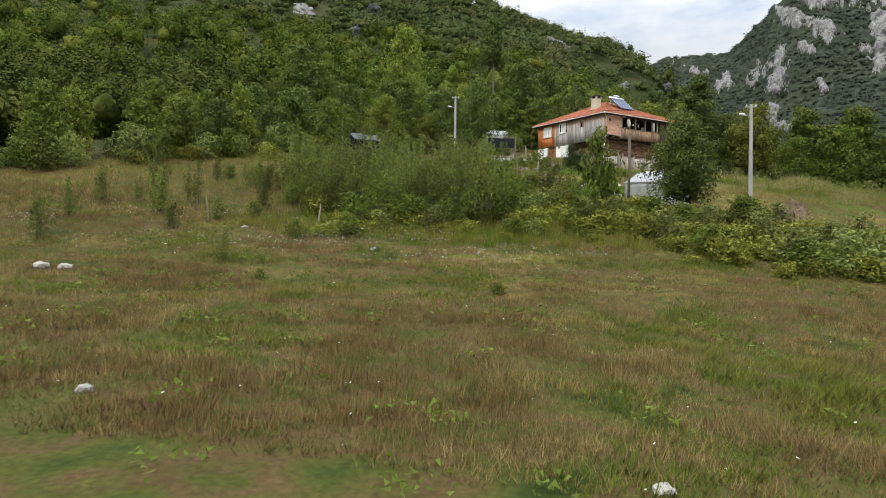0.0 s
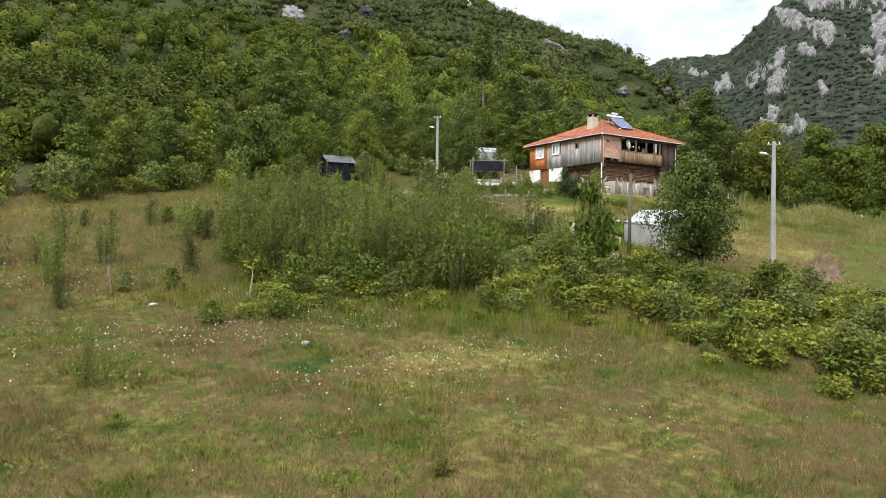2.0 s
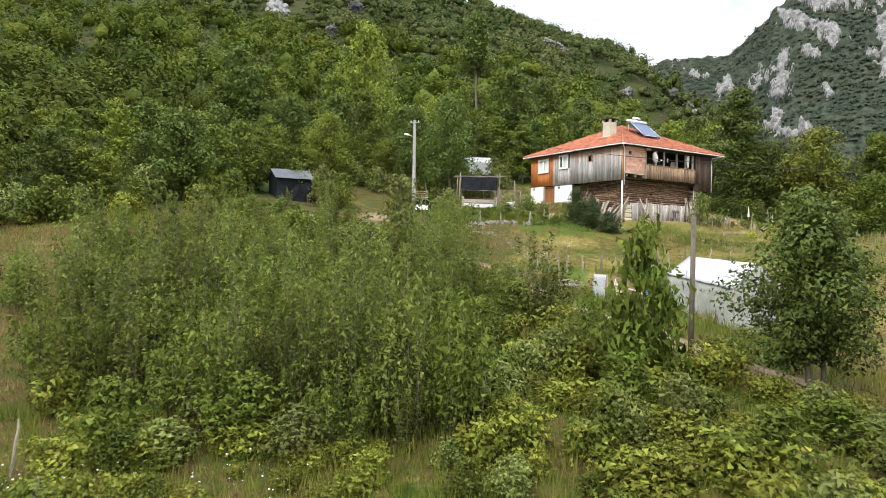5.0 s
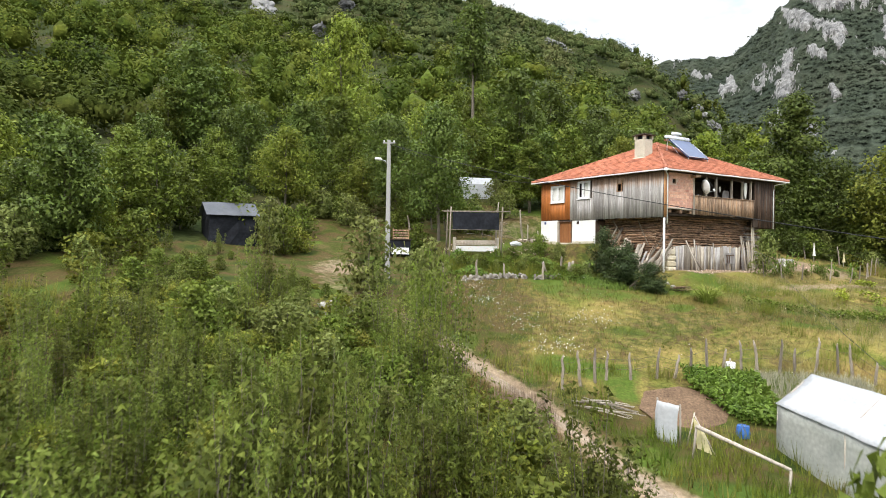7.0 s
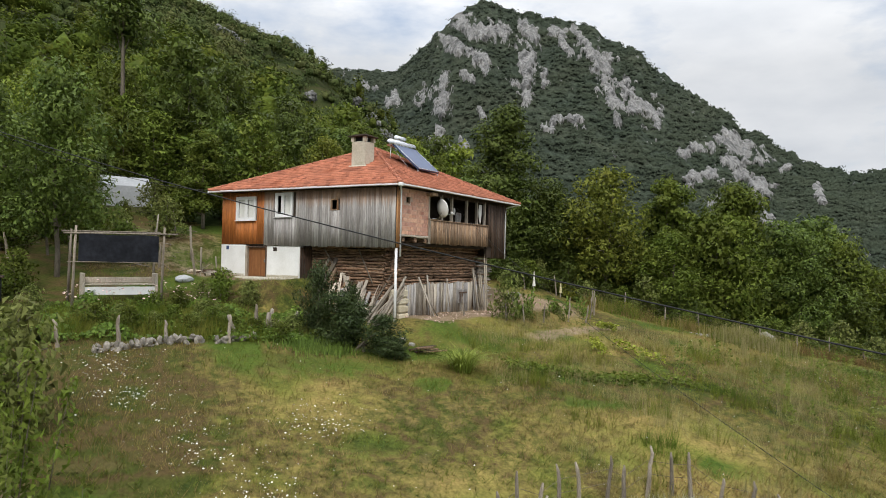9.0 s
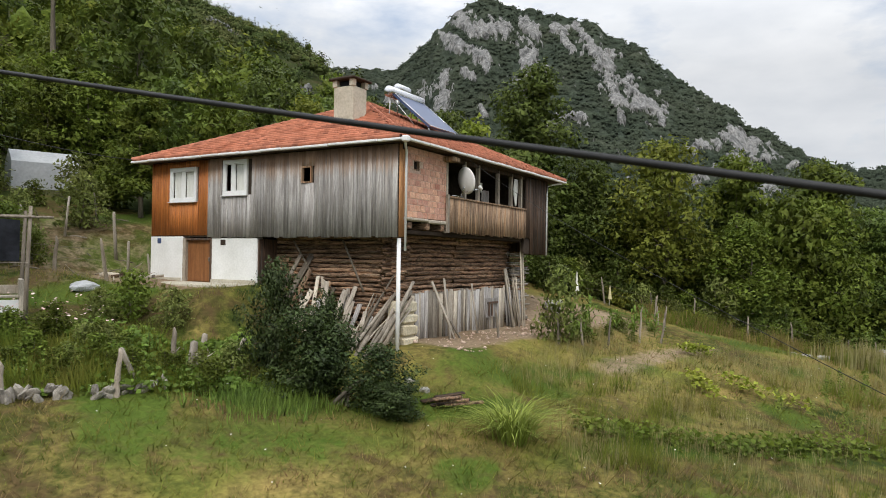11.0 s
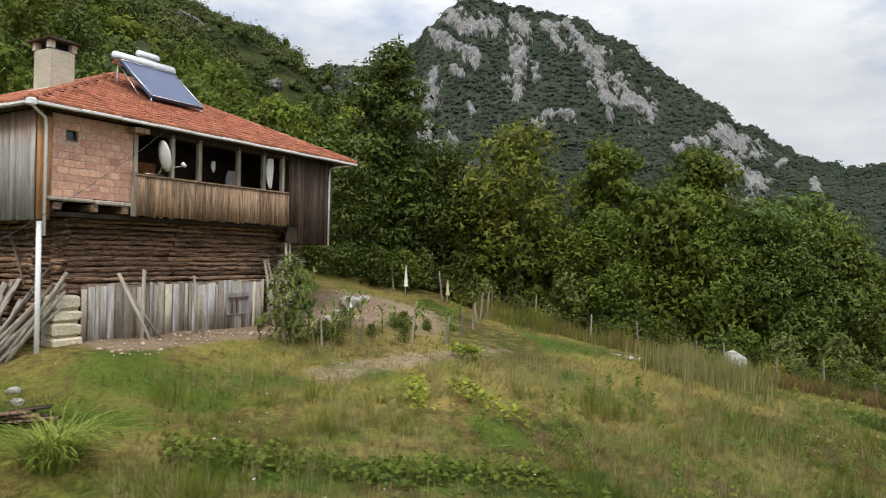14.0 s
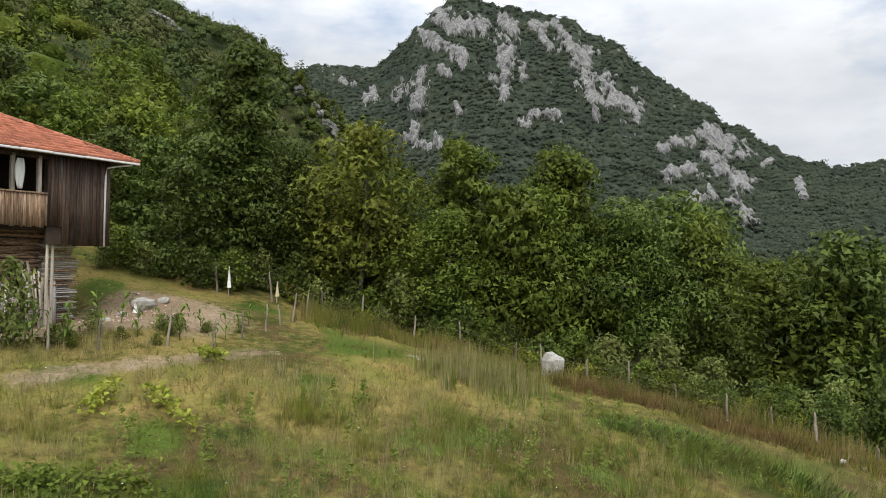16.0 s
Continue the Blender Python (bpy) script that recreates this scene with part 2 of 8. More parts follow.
M_TUFT = surf("arching_grass_blades", [(0.19, 0.25, 0.04), (0.28, 0.32, 0.07)], 0.8, 5, 0.6, 0, island=0.35, leafy=0.3, gloss=0.15)
M_VINE = surf("yellow_green_vine_leaves", [(0.22, 0.27, 0.03), (0.32, 0.34, 0.05)], 0.8, 5, 0.6, 0, island=0.3, leafy=0.35, gloss=0.2)
M_PETAL = surf("white_petals", [(0.75, 0.74, 0.68), (0.82, 0.81, 0.76)], 3, 9, 0.7, 0, island=0.1, leafy=0.2, gloss=0.1)
M_PINK = surf("pale_pink_petals", [(0.70, 0.42, 0.42), (0.80, 0.68, 0.62)], 3, 9, 0.7, 0, island=0.2, leafy=0.2, gloss=0.1)
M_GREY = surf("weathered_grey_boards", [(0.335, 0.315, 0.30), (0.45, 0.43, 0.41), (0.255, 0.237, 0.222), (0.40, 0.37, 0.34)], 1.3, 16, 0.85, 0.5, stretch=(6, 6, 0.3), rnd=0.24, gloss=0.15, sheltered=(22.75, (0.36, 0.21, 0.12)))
M_ORANGE = surf("varnished_pine_boards", [(0.36, 0.108, 0.024), (0.47, 0.165, 0.04), (0.26, 0.075, 0.019)], 1.5, 14, 0.55, 0.25, stretch=(6, 6, 0.4), rnd=0.15, gloss=0.4)
M_DOOR = surf("brown_varnished_door", [(0.19, 0.075, 0.027), (0.28, 0.12, 0.045)], 1.5, 14, 0.5, 0.25, stretch=(6, 6, 0.4), gloss=0.4)
M_BROWN = surf("weathered_brown_boards", [(0.27, 0.15, 0.08), (0.41, 0.27, 0.165), (0.13, 0.078, 0.05), (0.37, 0.27, 0.185), (0.22, 0.125, 0.07)], 1.5, 15, 0.8, 0.4, stretch=(6, 6, 0.35), rnd=0.34, gloss=0.2)
M_FADED = surf("faded_orange_boards", [(0.40, 0.185, 0.075), (0.52, 0.28, 0.13), (0.30, 0.14, 0.06)], 1.5, 15, 0.75, 0.35, stretch=(6, 6, 0.35), rnd=0.15, gloss=0.2)
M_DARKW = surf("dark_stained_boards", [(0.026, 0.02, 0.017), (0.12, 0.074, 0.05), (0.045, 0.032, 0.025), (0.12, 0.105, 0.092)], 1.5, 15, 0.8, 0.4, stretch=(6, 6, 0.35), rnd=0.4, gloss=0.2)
M_LOG = surf("old_hewn_logs", [(0.20, 0.115, 0.07), (0.40, 0.255, 0.165), (0.08, 0.05, 0.034), (0.34, 0.25, 0.175)], 1.5, 9, 0.9, 0.9, stretch=(6, 1.5, 10), rnd=0.45, fine_amt=0.4, gloss=0.1)
M_POST = surf("bleached_fence_wood", [(0.25, 0.215, 0.17), (0.42, 0.375, 0.315)], 3, 18, 0.9, 0.5, stretch=(4, 4, 0.5), rnd=0.3, gloss=0.12)
M_STAKE = surf("grey_fence_stakes", [(0.15, 0.125, 0.095), (0.29, 0.25, 0.20)], 3, 18, 0.9, 0.5, stretch=(4, 4, 0.5), rnd=0.4, gloss=0.1)
M_PLASTER = surf("whitewashed_plaster", [(0.80, 0.80, 0.78), (0.70, 0.70, 0.67)], 1.2, 14, 0.9, 0.25, fine_amt=0.06, gloss=0.15)
M_PVC = surf("white_pvc", [(0.80, 0.80, 0.79), (0.74, 0.74, 0.73)], 1.5, 10, 0.4, 0.05, fine_amt=0.04, gloss=0.5)
M_TILE = surf("orange_clay_roof_tile", [(0.34, 0.118, 0.066), (0.45, 0.175, 0.105), (0.25, 0.095, 0.06)], 0.9, 12, 0.85, 0.3, rnd=0.18, island=0.24, fine_amt=0.18, gloss=0.15)
M_BRICK = surf("hollow_clay_brick", [(0.53, 0.27, 0.188), (0.62, 0.375, 0.28), (0.48, 0.24, 0.168)], 2.0, 20, 0.9, 0.4, rnd=0.15, fine_amt=0.22, huevar=0.008, gloss=0.1)
M_MORTAR = surf("cement_mortar", [(0.46, 0.33, 0.255), (0.54, 0.42, 0.335)], 3, 22, 0.95, 0.4, gloss=0.1)
M_CEMENT = surf("cement_plaster", [(0.42, 0.385, 0.30), (0.54, 0.50, 0.41)], 1.5, 12, 0.9, 0.4, fine_amt=0.12, gloss=0.15)
# near-black brown: shade of rooms and undersides put into the colour
M_SHADE = surf("near_black_shade", [(0.035, 0.026, 0.02), (0.06, 0.045, 0.034)], 2, 14, 0.9, 0.2, gloss=0.1)
M_STEEL = surf("brushed_steel", [(0.55, 0.56, 0.57), (0.66, 0.66, 0.66)], 2, 20, 0.25, 0.05, metal=1.0, fine_amt=0.05, gloss=0.5)
M_PANEL = surf("blue_collector_glass", [(0.04, 0.065, 0.14), (0.06, 0.09, 0.18)], 2, 12, 0.35, 0.0, fine_amt=0.06, gloss=0.3)
M_GLASS = surf("window_glass", [(0.02, 0.022, 0.024), (0.03, 0.032, 0.034)], 2, 6, 0.06, 0.0, fine_amt=0.05, gloss=0.7)
M_CURTAIN = surf("white_curtain", [(0.62, 0.62, 0.58), (0.74, 0.74, 0.70)], 3, 12, 0.9, 0.2, stretch=(8, 8, 0.5), fine_amt=0.08)
M_TARP = surf("black_tarpaulin", [(0.008, 0.009, 0.012), (0.02, 0.022, 0.028)], 1.5, 6, 0.6, 0.4, dist=0.05, gloss=0.15)
M_SHEET = surf("milky_polythene", [(0.50, 0.52, 0.54), (0.60, 0.61, 0.62)], 1.2, 8, 0.35, 0.3, leafy=0.35, fine_amt=0.1, dist=0.03, gloss=0.45)
M_SHEETG = surf("greyed_polythene", [(0.36, 0.375, 0.345), (0.50, 0.51, 0.47)], 1.2, 8, 0.4, 0.3, leafy=0.3, fine_amt=0.15, dist=0.03, gloss=0.4)
M_YELLOW = surf("faded_yellow_tarp", [(0.46, 0.41, 0.22), (0.56, 0.50, 0.30)], 2, 12, 0.8, 0.4, fine_amt=0.1)
M_BLUE = surf("blue_plastic", [(0.02, 0.10, 0.36), (0.03, 0.13, 0.42)], 2, 10, 0.4, 0.05, fine_amt=0.06, gloss=0.5)
M_CONC = surf("concrete_pole", [(0.27, 0.27, 0.26), (0.36, 0.35, 0.335)], 1.5, 16, 0.85, 0.25, fine_amt=0.1, gloss=0.2)
M_WIRE = surf("black_cable", [(0.012, 0.012, 0.012), (0.02, 0.02, 0.02)], 2, 9, 0.6, 0, gloss=0.3)
M_SLATE = surf("dark_grey_roof_sheet", [(0.055, 0.06, 0.07), (0.085, 0.09, 0.10)], 1.5, 8, 0.5, 0.3, fine_amt=0.1, gloss=0.3)
M_CLOTH = surf("pale_cloth", [(0.70, 0.69, 0.62), (0.78, 0.77, 0.72)], 3, 12, 0.9, 0.3, fine_amt=0.08)
M_HAY = surf("reddish_dry_brush", [(0.14, 0.10, 0.068), (0.215, 0.155, 0.105)], 2, 14, 0.95, 0.7, fine_amt=0.4, dist=0.05, gloss=0.1)
M_PALE = surf("pale_sawn_timber", [(0.42, 0.36, 0.28), (0.56, 0.50, 0.41)], 2, 15, 0.85, 0.3, stretch=(4, 4, 0.6), rnd=0.2)


# ---- mesh helpers ----
def mesh_of(name, verts, faces, material, smooth=False, soft=None):
    """A mesh from arrays: all faces have as many corners as the first. soft: a shading normal for each corner, so that leaves shade as the crown they belong to."""
    verts, faces = np.asarray(verts, dtype=np.float32), np.asarray(faces, dtype=np.int32)
    me = bpy.data.meshes.new(name)
    k = faces.shape[1]
    me.vertices.add(len(verts))
    me.vertices.foreach_set("co", verts.ravel())
    me.loops.add(faces.size)
    me.loops.foreach_set("vertex_index", faces.ravel())
    me.polygons.add(len(faces))
    me.polygons.foreach_set("loop_start", np.arange(0, faces.size, k, dtype=np.int32))
    if smooth:
        me.polygons.foreach_set("use_smooth", np.ones(len(faces), dtype=bool))
    me.materials.append(material)
    me.update(calc_edges=True)
    me.validate()
    if soft is not None:
        soft = np.asarray(soft, dtype=np.float32)
        soft = soft / (np.linalg.norm(soft, axis=1, keepdims=True) + 1e-9)
        me.normals_split_custom_set_from_vertices(soft.tolist())
    return me


def put(name, me, parent=None, label="", kind=""):
    ob = new(name, me)
    ob.parent = parent
    return tagged(ob, label=label, kind=kind)


def part(name, bm, material, parent, label=""):
    me = bpy.data.meshes.new(name)
    bm.to_mesh(me)
    bm.free()
    me.materials.append(material)
    return put(name, me, parent, label)


def thing(name, m, label, category, group="", kind=""):
    ob = new(name)
    ob.empty_display_size = 0.3
    ob.matrix_basis = m
    return tagged(ob, label, category, group, kind)


def box(bm, x0, x1, y0, y1, z0, z1, bevel=0.0, jitter=0.0, rng=None):
    made = bmesh.ops.create_cube(bm, size=1.0)["verts"]
    for v in made:
        v.co = Vector((x0 + (v.co.x + 0.5) * (x1 - x0), y0 + (v.co.y + 0.5) * (y1 - y0), z0 + (v.co.z + 0.5) * (z1 - z0)))
        if jitter:
            v.co += Vector((rng.uniform(-jitter, jitter), rng.uniform(-jitter, jitter), rng.uniform(-jitter, jitter)))
    if bevel:
        edges = list({e for v in made for e in v.link_edges})
        bmesh.ops.bevel(bm, geom=edges, offset=bevel, segments=1, affect="EDGES")
    return bm


def boxes(*rows, bevel=0.0):
    bm = bmesh.new()
    for r in rows:
        box(bm, *r, bevel=bevel)
    return bm


def tube(points, radii, sides=7, cap=True):
    """Arrays of a tapered tube along points."""
    pts = np.asarray(points, float)
    rad = np.broadcast_to(np.asarray(radii, float), (len(pts),))
    tan = np.gradient(pts, axis=0)
    tan /= np.linalg.norm(tan, axis=1, keepdims=True) + 1e-9
    ref = np.where(np.abs(tan[:, 2:3]) > 0.9, [[1.0, 0, 0]], [[0, 0, 1.0]])
    a = np.cross(tan, ref)
    a /= np.linalg.norm(a, axis=1, keepdims=True) + 1e-9
    b = np.cross(tan, a)
    ang = np.linspace(0, 2 * np.pi, sides, endpoint=False)
    ring = np.cos(ang)[None, :, None] * a[:, None] + np.sin(ang)[None, :, None] * b[:, None]
    v = (pts[:, None] + ring * rad[:, None, None]).reshape(-1, 3)
    f = []
    for i in range(len(pts) - 1):
        for j in range(sides):
            k = (j + 1) % sides
            f.append((i * sides + j, i * sides + k, (i + 1) * sides + k, (i + 1) * sides + j))
    if cap:
        v = np.concatenate([v, pts[:1], pts[-1:]])
        n = len(v)
        for j in range(sides):
            k = (j + 1) % sides
            f.append((n - 2, k, j, j))
            last = (len(pts) - 1) * sides
            f.append((n - 1, last + j, last + k, last + k))
    return v, f


def tubes_mesh(name, runs, material, sides=7):
    """One mesh of several tubes: runs of (points, radii)."""
    bm = bmesh.new()
    for points, radii in runs:
        v, f = tube(points, radii, sides)
        vs = [bm.verts.new(c) for c in v]
        for q in f:
            try:
                bm.faces.new([vs[i] for i in dict.fromkeys(q)]).smooth = True
            except ValueError:
                pass
    me = bpy.data.meshes.new(name)
    bm.to_mesh(me)
    bm.free()
    me.materials.append(material)
    return me


def value_noise(x, y, size, seed=0):
    """Smooth noise from 0 to 1 over the plan, with lumps of about that size."""
    table = np.random.RandomState(seed).rand(64, 64)
    u, v = np.asarray(x) / size, np.asarray(y) / size
    i, j = np.floor(u).astype(int), np.floor(v).astype(int)
    fu, fv = u - i, v - j
    fu, fv = fu * fu * (3 - 2 * fu), fv * fv * (3 - 2 * fv)
    g = lambda a, b: table[a % 64, b % 64]
    return (g(i, j) * (1 - fu) + g(i + 1, j) * fu) * (1 - fv) + (g(i, j + 1) * (1 - fu) + g(i + 1, j + 1) * fu) * fv


def step(e0, e1, v):
    s = np.clip((v - e0) / (e1 - e0), 0, 1)
    return s * s * (3 - 2 * s)


# ---- the lie of the land ----
KNOT_X = np.array([-40, -20, -8, 2, 12, 22, 32, 44, 60.0])
KNOT_Y = np.array([-15, 5, 18, 28, 36, 45, 55, 65, 75, 88.0])
LAND = np.array([
    [6.0, 4.9, 4.4, 3.9, 3.4, 3.0, 2.7, 2.4, 2.0],
    [7.8, 6.3, 5.6, 5.0, 4.3, 3.7, 3.3, 2.8, 2.1],
    [9.4, 7.2, 6.6, 6.4, 5.5, 4.9, 4.3, 3.3, 2.3],
    [11.1, 9.0, 8.1, 7.4, 7.0, 6.6, 5.4, 4.1, 2.8],
    [12.7, 11.0, 9.4, 9.0, 9.2, 8.0, 6.5, 5.0, 3.7],
    [14.7, 13.1, 11.7, 11.2, 11.0, 9.2, 8.0, 6.7, 5.2],
    [16.9, 15.5, 13.6, 12.6, 11.9, 11.5, 10.6, 9.2, 7.1],
    [19.3, 17.7, 15.7, 15.0, 14.8, 14.3, 13.5, 12.0, 8.8],
    [21.8, 19.7, 17.2, 17.2, 16.6, 16.1, 15.5, 13.9, 9.8],
    [25.0, 22.5, 21.3, 20.9, 20.0, 18.6, 16.7, 13.4, 10.0]])
HOUSE = pose(11.76, 74.92, 0, 0, 0, 39)
HC, HS = math.cos(radians(39)), math.sin(radians(39))


def at_house(x, y):
    """Plan of the house: along its veranda front, and along its boarded front, from the eaves' corner."""
    dx, dy = x - 11.76, y - 74.92
    return dx * HC + dy * HS, -dx * HS + dy * HC


def from_house(a, b):
    return 11.76 + a * HC - b * HS, 74.92 + a * HS + b * HC


def land(x, y):
    """Height of the ground."""
    x, y = np.asarray(x, float), np.asarray(y, float)
    z = 0
    for ox in (-2.5, 0, 2.5):
        for oy in (-2.5, 0, 2.5):
            a, b = np.clip(x + ox, -39.99, 59.99), np.clip(y + oy, -14.99, 87.99)
            i, j = np.searchsorted(KNOT_X, a) - 1, np.searchsorted(KNOT_Y, b) - 1
            u = (a - KNOT_X[i]) / (KNOT_X[i + 1] - KNOT_X[i])
            v = (b - KNOT_Y[j]) / (KNOT_Y[j + 1] - KNOT_Y[j])
            z = z + (LAND[j, i] * (1 - u) + LAND[j, i + 1] * u) * (1 - v) + (LAND[j + 1, i] * (1 - u) + LAND[j + 1, i + 1] * u) * v
    z = z / 9
    # yard before the cellar door, and the trodden strip under the veranda
    a, b = at_house(x, y)
    yard = step(-3.4, -1.6, a) * (1 - step(2.0, 3.0, a)) * step(4.6, 6.4, b) * (1 - step(14, 17, b))
    z = z * (1 - yard) + 19.02 * yard
    cellar = step(-0.6, 1.2, a) * (1 - step(12, 15, a)) * step(-3.5, -0.8, b) * (1 - step(4.5, 6.0, b))
    z = z * (1 - cellar) + (17.15 + 0.02 * a) * cellar
    # wooded hillside behind, rising to a spur that runs out to the right
    up = np.maximum(y - 88 + np.minimum(0, x + 40) * -0.35, 0)
    spur = 1 - 0.18 * step(-60, 40, x) - 0.22 * step(50, 92, x) - 0.34 * step(84, 150, x) - 0.24 * step(140, 290, x)
    near_right = 1 - 0.92 * step(16, 40, x) * (1 - step(180, 330, y))
    hill = (0.30 * up + 0.16 * np.maximum(up - 60, 0)) * spur * near_right
    crest = 165 + 20 * (value_noise(x, y, 60, 3) - 0.5)
    hill = np.where(hill > crest - 20, crest - 20 + 20 * (1 - np.exp(-(hill - crest + 20) / 20)), hill)
    z = z + hill - 0.10 * np.maximum(x - 60, 0) * (1 - step(60, 300, x - 60)) - 0.05 * np.maximum(-15 - y, 0) * (y > -60) - 2.2 * (y <= -60)
    # tussocks and hollows
    z = z + 0.28 * (value_noise(x, y, 3.1, 1) - 0.5) + 0.10 * (value_noise(x, y, 1.1, 2) - 0.5)
    far = step(95, 150, y)
    return z + far * (7 * (value_noise(x, y, 34, 5) - 0.5) + 3 * (value_noise(x, y, 13, 6) - 0.5))


TRACK = np.array([(13.5, 41.6), (10.4, 44.7), (7.4, 49.5), (5.0, 53.8), (2.3, 57.8), (-1.2, 61.9), (-4.8, 66.2), (-8.3, 70.2), (-9.5, 73.2)])
BANK = np.array([(19.4, 75.7), (22.5, 77.2), (26.6, 79.1)])


def off_line(x, y, line):
    """Distance from a bent line on the plan."""
    best = 1e9
    for (ax, ay), (bx, by) in zip(line, line[1:]):
        t = np.clip(((x - ax) * (bx - ax) + (y - ay) * (by - ay)) / ((bx - ax) ** 2 + (by - ay) ** 2), 0, 1)
        best = np.minimum(best, np.hypot(x - ax - t * (bx - ax), y - ay - t * (by - ay)))
    return best


def bare(x, y):
    """How far the turf is worn off, 0 to 1: footpath, yards, dry bank."""
    x, y = np.asarray(x, float), np.asarray(y, float)
    a, b = at_house(x, y)
    worn = (0.75 - 0.33 * step(60.5, 63.5, y)) * (1 - step(0.25, 1.25, off_line(x, y, TRACK)))
    worn = np.maximum(worn, 0.56 * (1 - step(0.2, 1.3, off_line(x, y, BANK))))
    worn = np.maximum(worn, 0.84 * step(0.8, 2.4, a) * (1 - step(11.5, 14.5, a)) * step(-1.3 - 0.16 * a, 0.1 - 0.16 * a, b) * (1 - step(1.5, 2.5, b)))
    worn = np.maximum(worn, 0.74 * np.exp(-(((x - 23.0) ** 2 + (y - 83.8) ** 2) / 14.0) ** 2))
    worn = np.maximum(worn, 0.7 * step(-2.6, -1.2, a) * (1 - step(0.5, 1.0, a)) * step(6.5, 8.0, b) * (1 - step(14, 16, b)))
    worn = np.maximum(worn, 0.40 * np.exp(-(((x - 1.5) / 6.0) ** 2 + ((y - 86.5) / 6.5) ** 2) ** 2))
    worn = np.maximum(worn, 0.62 * np.exp(-((x + 7.5) ** 2 + (y - 73.0) ** 2) / 8.0))
    return worn


def lush(x, y):
    """Damp, greener turf, 0 to 1."""
    x, y = np.asarray(x, float), np.asarray(y, float)
    g = 0
    for cx, cy, rx, ry, k in ((12.0, 72.3, 4.5, 1.5, 0.75), (7.5, 70.6, 4.0, 1.6, 0.6), (17.5, 69.6, 4.5, 0.9, 0.7), (41.5, 70.2, 4.5, 1.3, 0.8), (26.5, 70.6, 2.5, 1.0, 0.5), (8.0, 64.5, 3.0, 1.2, 0.45), (14.5, 74.2, 2.6, 1.1, 0.75), (17.5, 75.2, 2.6, 0.9, 0.6), (40.0, 71.0, 2.4, 1.2, 0.85)):
        g = np.maximum(g, k * np.exp(-((x - cx) / rx) ** 2 - ((y - cy) / ry) ** 2))
    return np.maximum(g, (0.28 + 0.34 * step(34, 50, y)) * step(0.62, 0.85, value_noise(x, y, 2.3, 51)))


def ground_at(x, y):
    return float(land(np.array([x]), np.array([y]))[0])


def lines(lo, hi, inner_lo, inner_hi, fine):
    inner = np.arange(inner_lo, inner_hi + 1e-6, fine)
    grow = [fine * 1.22**k for k in range(1, 60)]
    right = inner_hi + np.cumsum(grow)
    left = inner_lo - np.cumsum(grow)[::-1]
    return np.concatenate([[lo], left[left > lo], inner, right[right < hi], [hi]])


gx, gy = lines(-1600, 1600, -24, 48, 0.48), lines(-900, 1500, -4, 94, 0.48)
GX, GY = np.meshgrid(gx, gy)
GZ = land(GX, GY)
nx, ny = len(gx), len(gy)
idx = np.arange(nx * ny).reshape(ny, nx)
quads = np.stack([idx[:-1, :-1], idx[:-1, 1:], idx[1:, 1:], idx[1:, :-1]], -1).reshape(-1, 4)
ground = put("ground", mesh_of("ground", np.stack([GX, GY, GZ], -1).reshape(-1, 3), quads, M_GROUND, True))
ground.data.materials.append(M_FLOOR)
cy = (GY[:-1, :-1] + GY[1:, 1:]) / 2 + 5 * (value_noise(GX[:-1, :-1], GY[:-1, :-1], 6, 8) - 0.5)
cx = (GX[:-1, :-1] + GX[1:, 1:]) / 2
under = (cy > 94 - 0.25 * np.maximum(cx - 30, 0) ** 1.05) | (cy > 38) & (cx < -30 + 0.6 * (cy - 52)) & (cx < -16) | (cx > 55) & (cy > 60)
ground.data.polygons.foreach_set("material_index", under.ravel().astype(np.int32))
for zone, values in (("bare", bare(GX, GY)), ("lush", lush(GX, GY)), ("straw", np.maximum(np.maximum(step(53, 60, GY) * step(-2, 7, GX), step(44, 50, GY) * step(16, 20, GX)) * (1 - 0.3 * step(17, 24, GX) * (1 - step(70, 76, GY))), (0.35 + 0.3 * step(8, 20, GY)) * (1 - step(34, 38, GY) * step(-17, -11, GX)) * (1 - step(50, 56, GY))) * (0.30 + 0.42 * value_noise(GX, GY, 3.4, 52)))):
    ground.data.attributes.new(zone, "FLOAT", "POINT").data.foreach_set("value", values.ravel().astype(np.float32))
tagged(ground, "sloping hay meadow with tussocks and worn patches", "ground", kind="structure")


# ---- the mountain across the valley ----
SKYLINE_AZ = np.array([6, 11.7, 15.8, 16.5, 18.0, 19.8, 21.2, 22.6, 24.0, 25.6, 28.1, 30.8, 32.6, 33.3, 35.7, 36.4, 38.7, 40.6, 42.0, 43.2, 44.8, 46.3, 48.2, 49.9, 52.6, 66.0])
SKYLINE_EL = np.array([14.0, 14.8, 14.8, 14.9, 16.3, 18.0, 19.3, 20.1, 20.2, 19.7, 19.1, 18.6, 17.9, 17.0, 16.3, 15.4, 13.6, 12.3, 11.6, 10.3, 9.6, 8.3, 7.4, 6.8, 6.7, 5.0])
EYE = np.array([3.0, 42.0, 20.0])


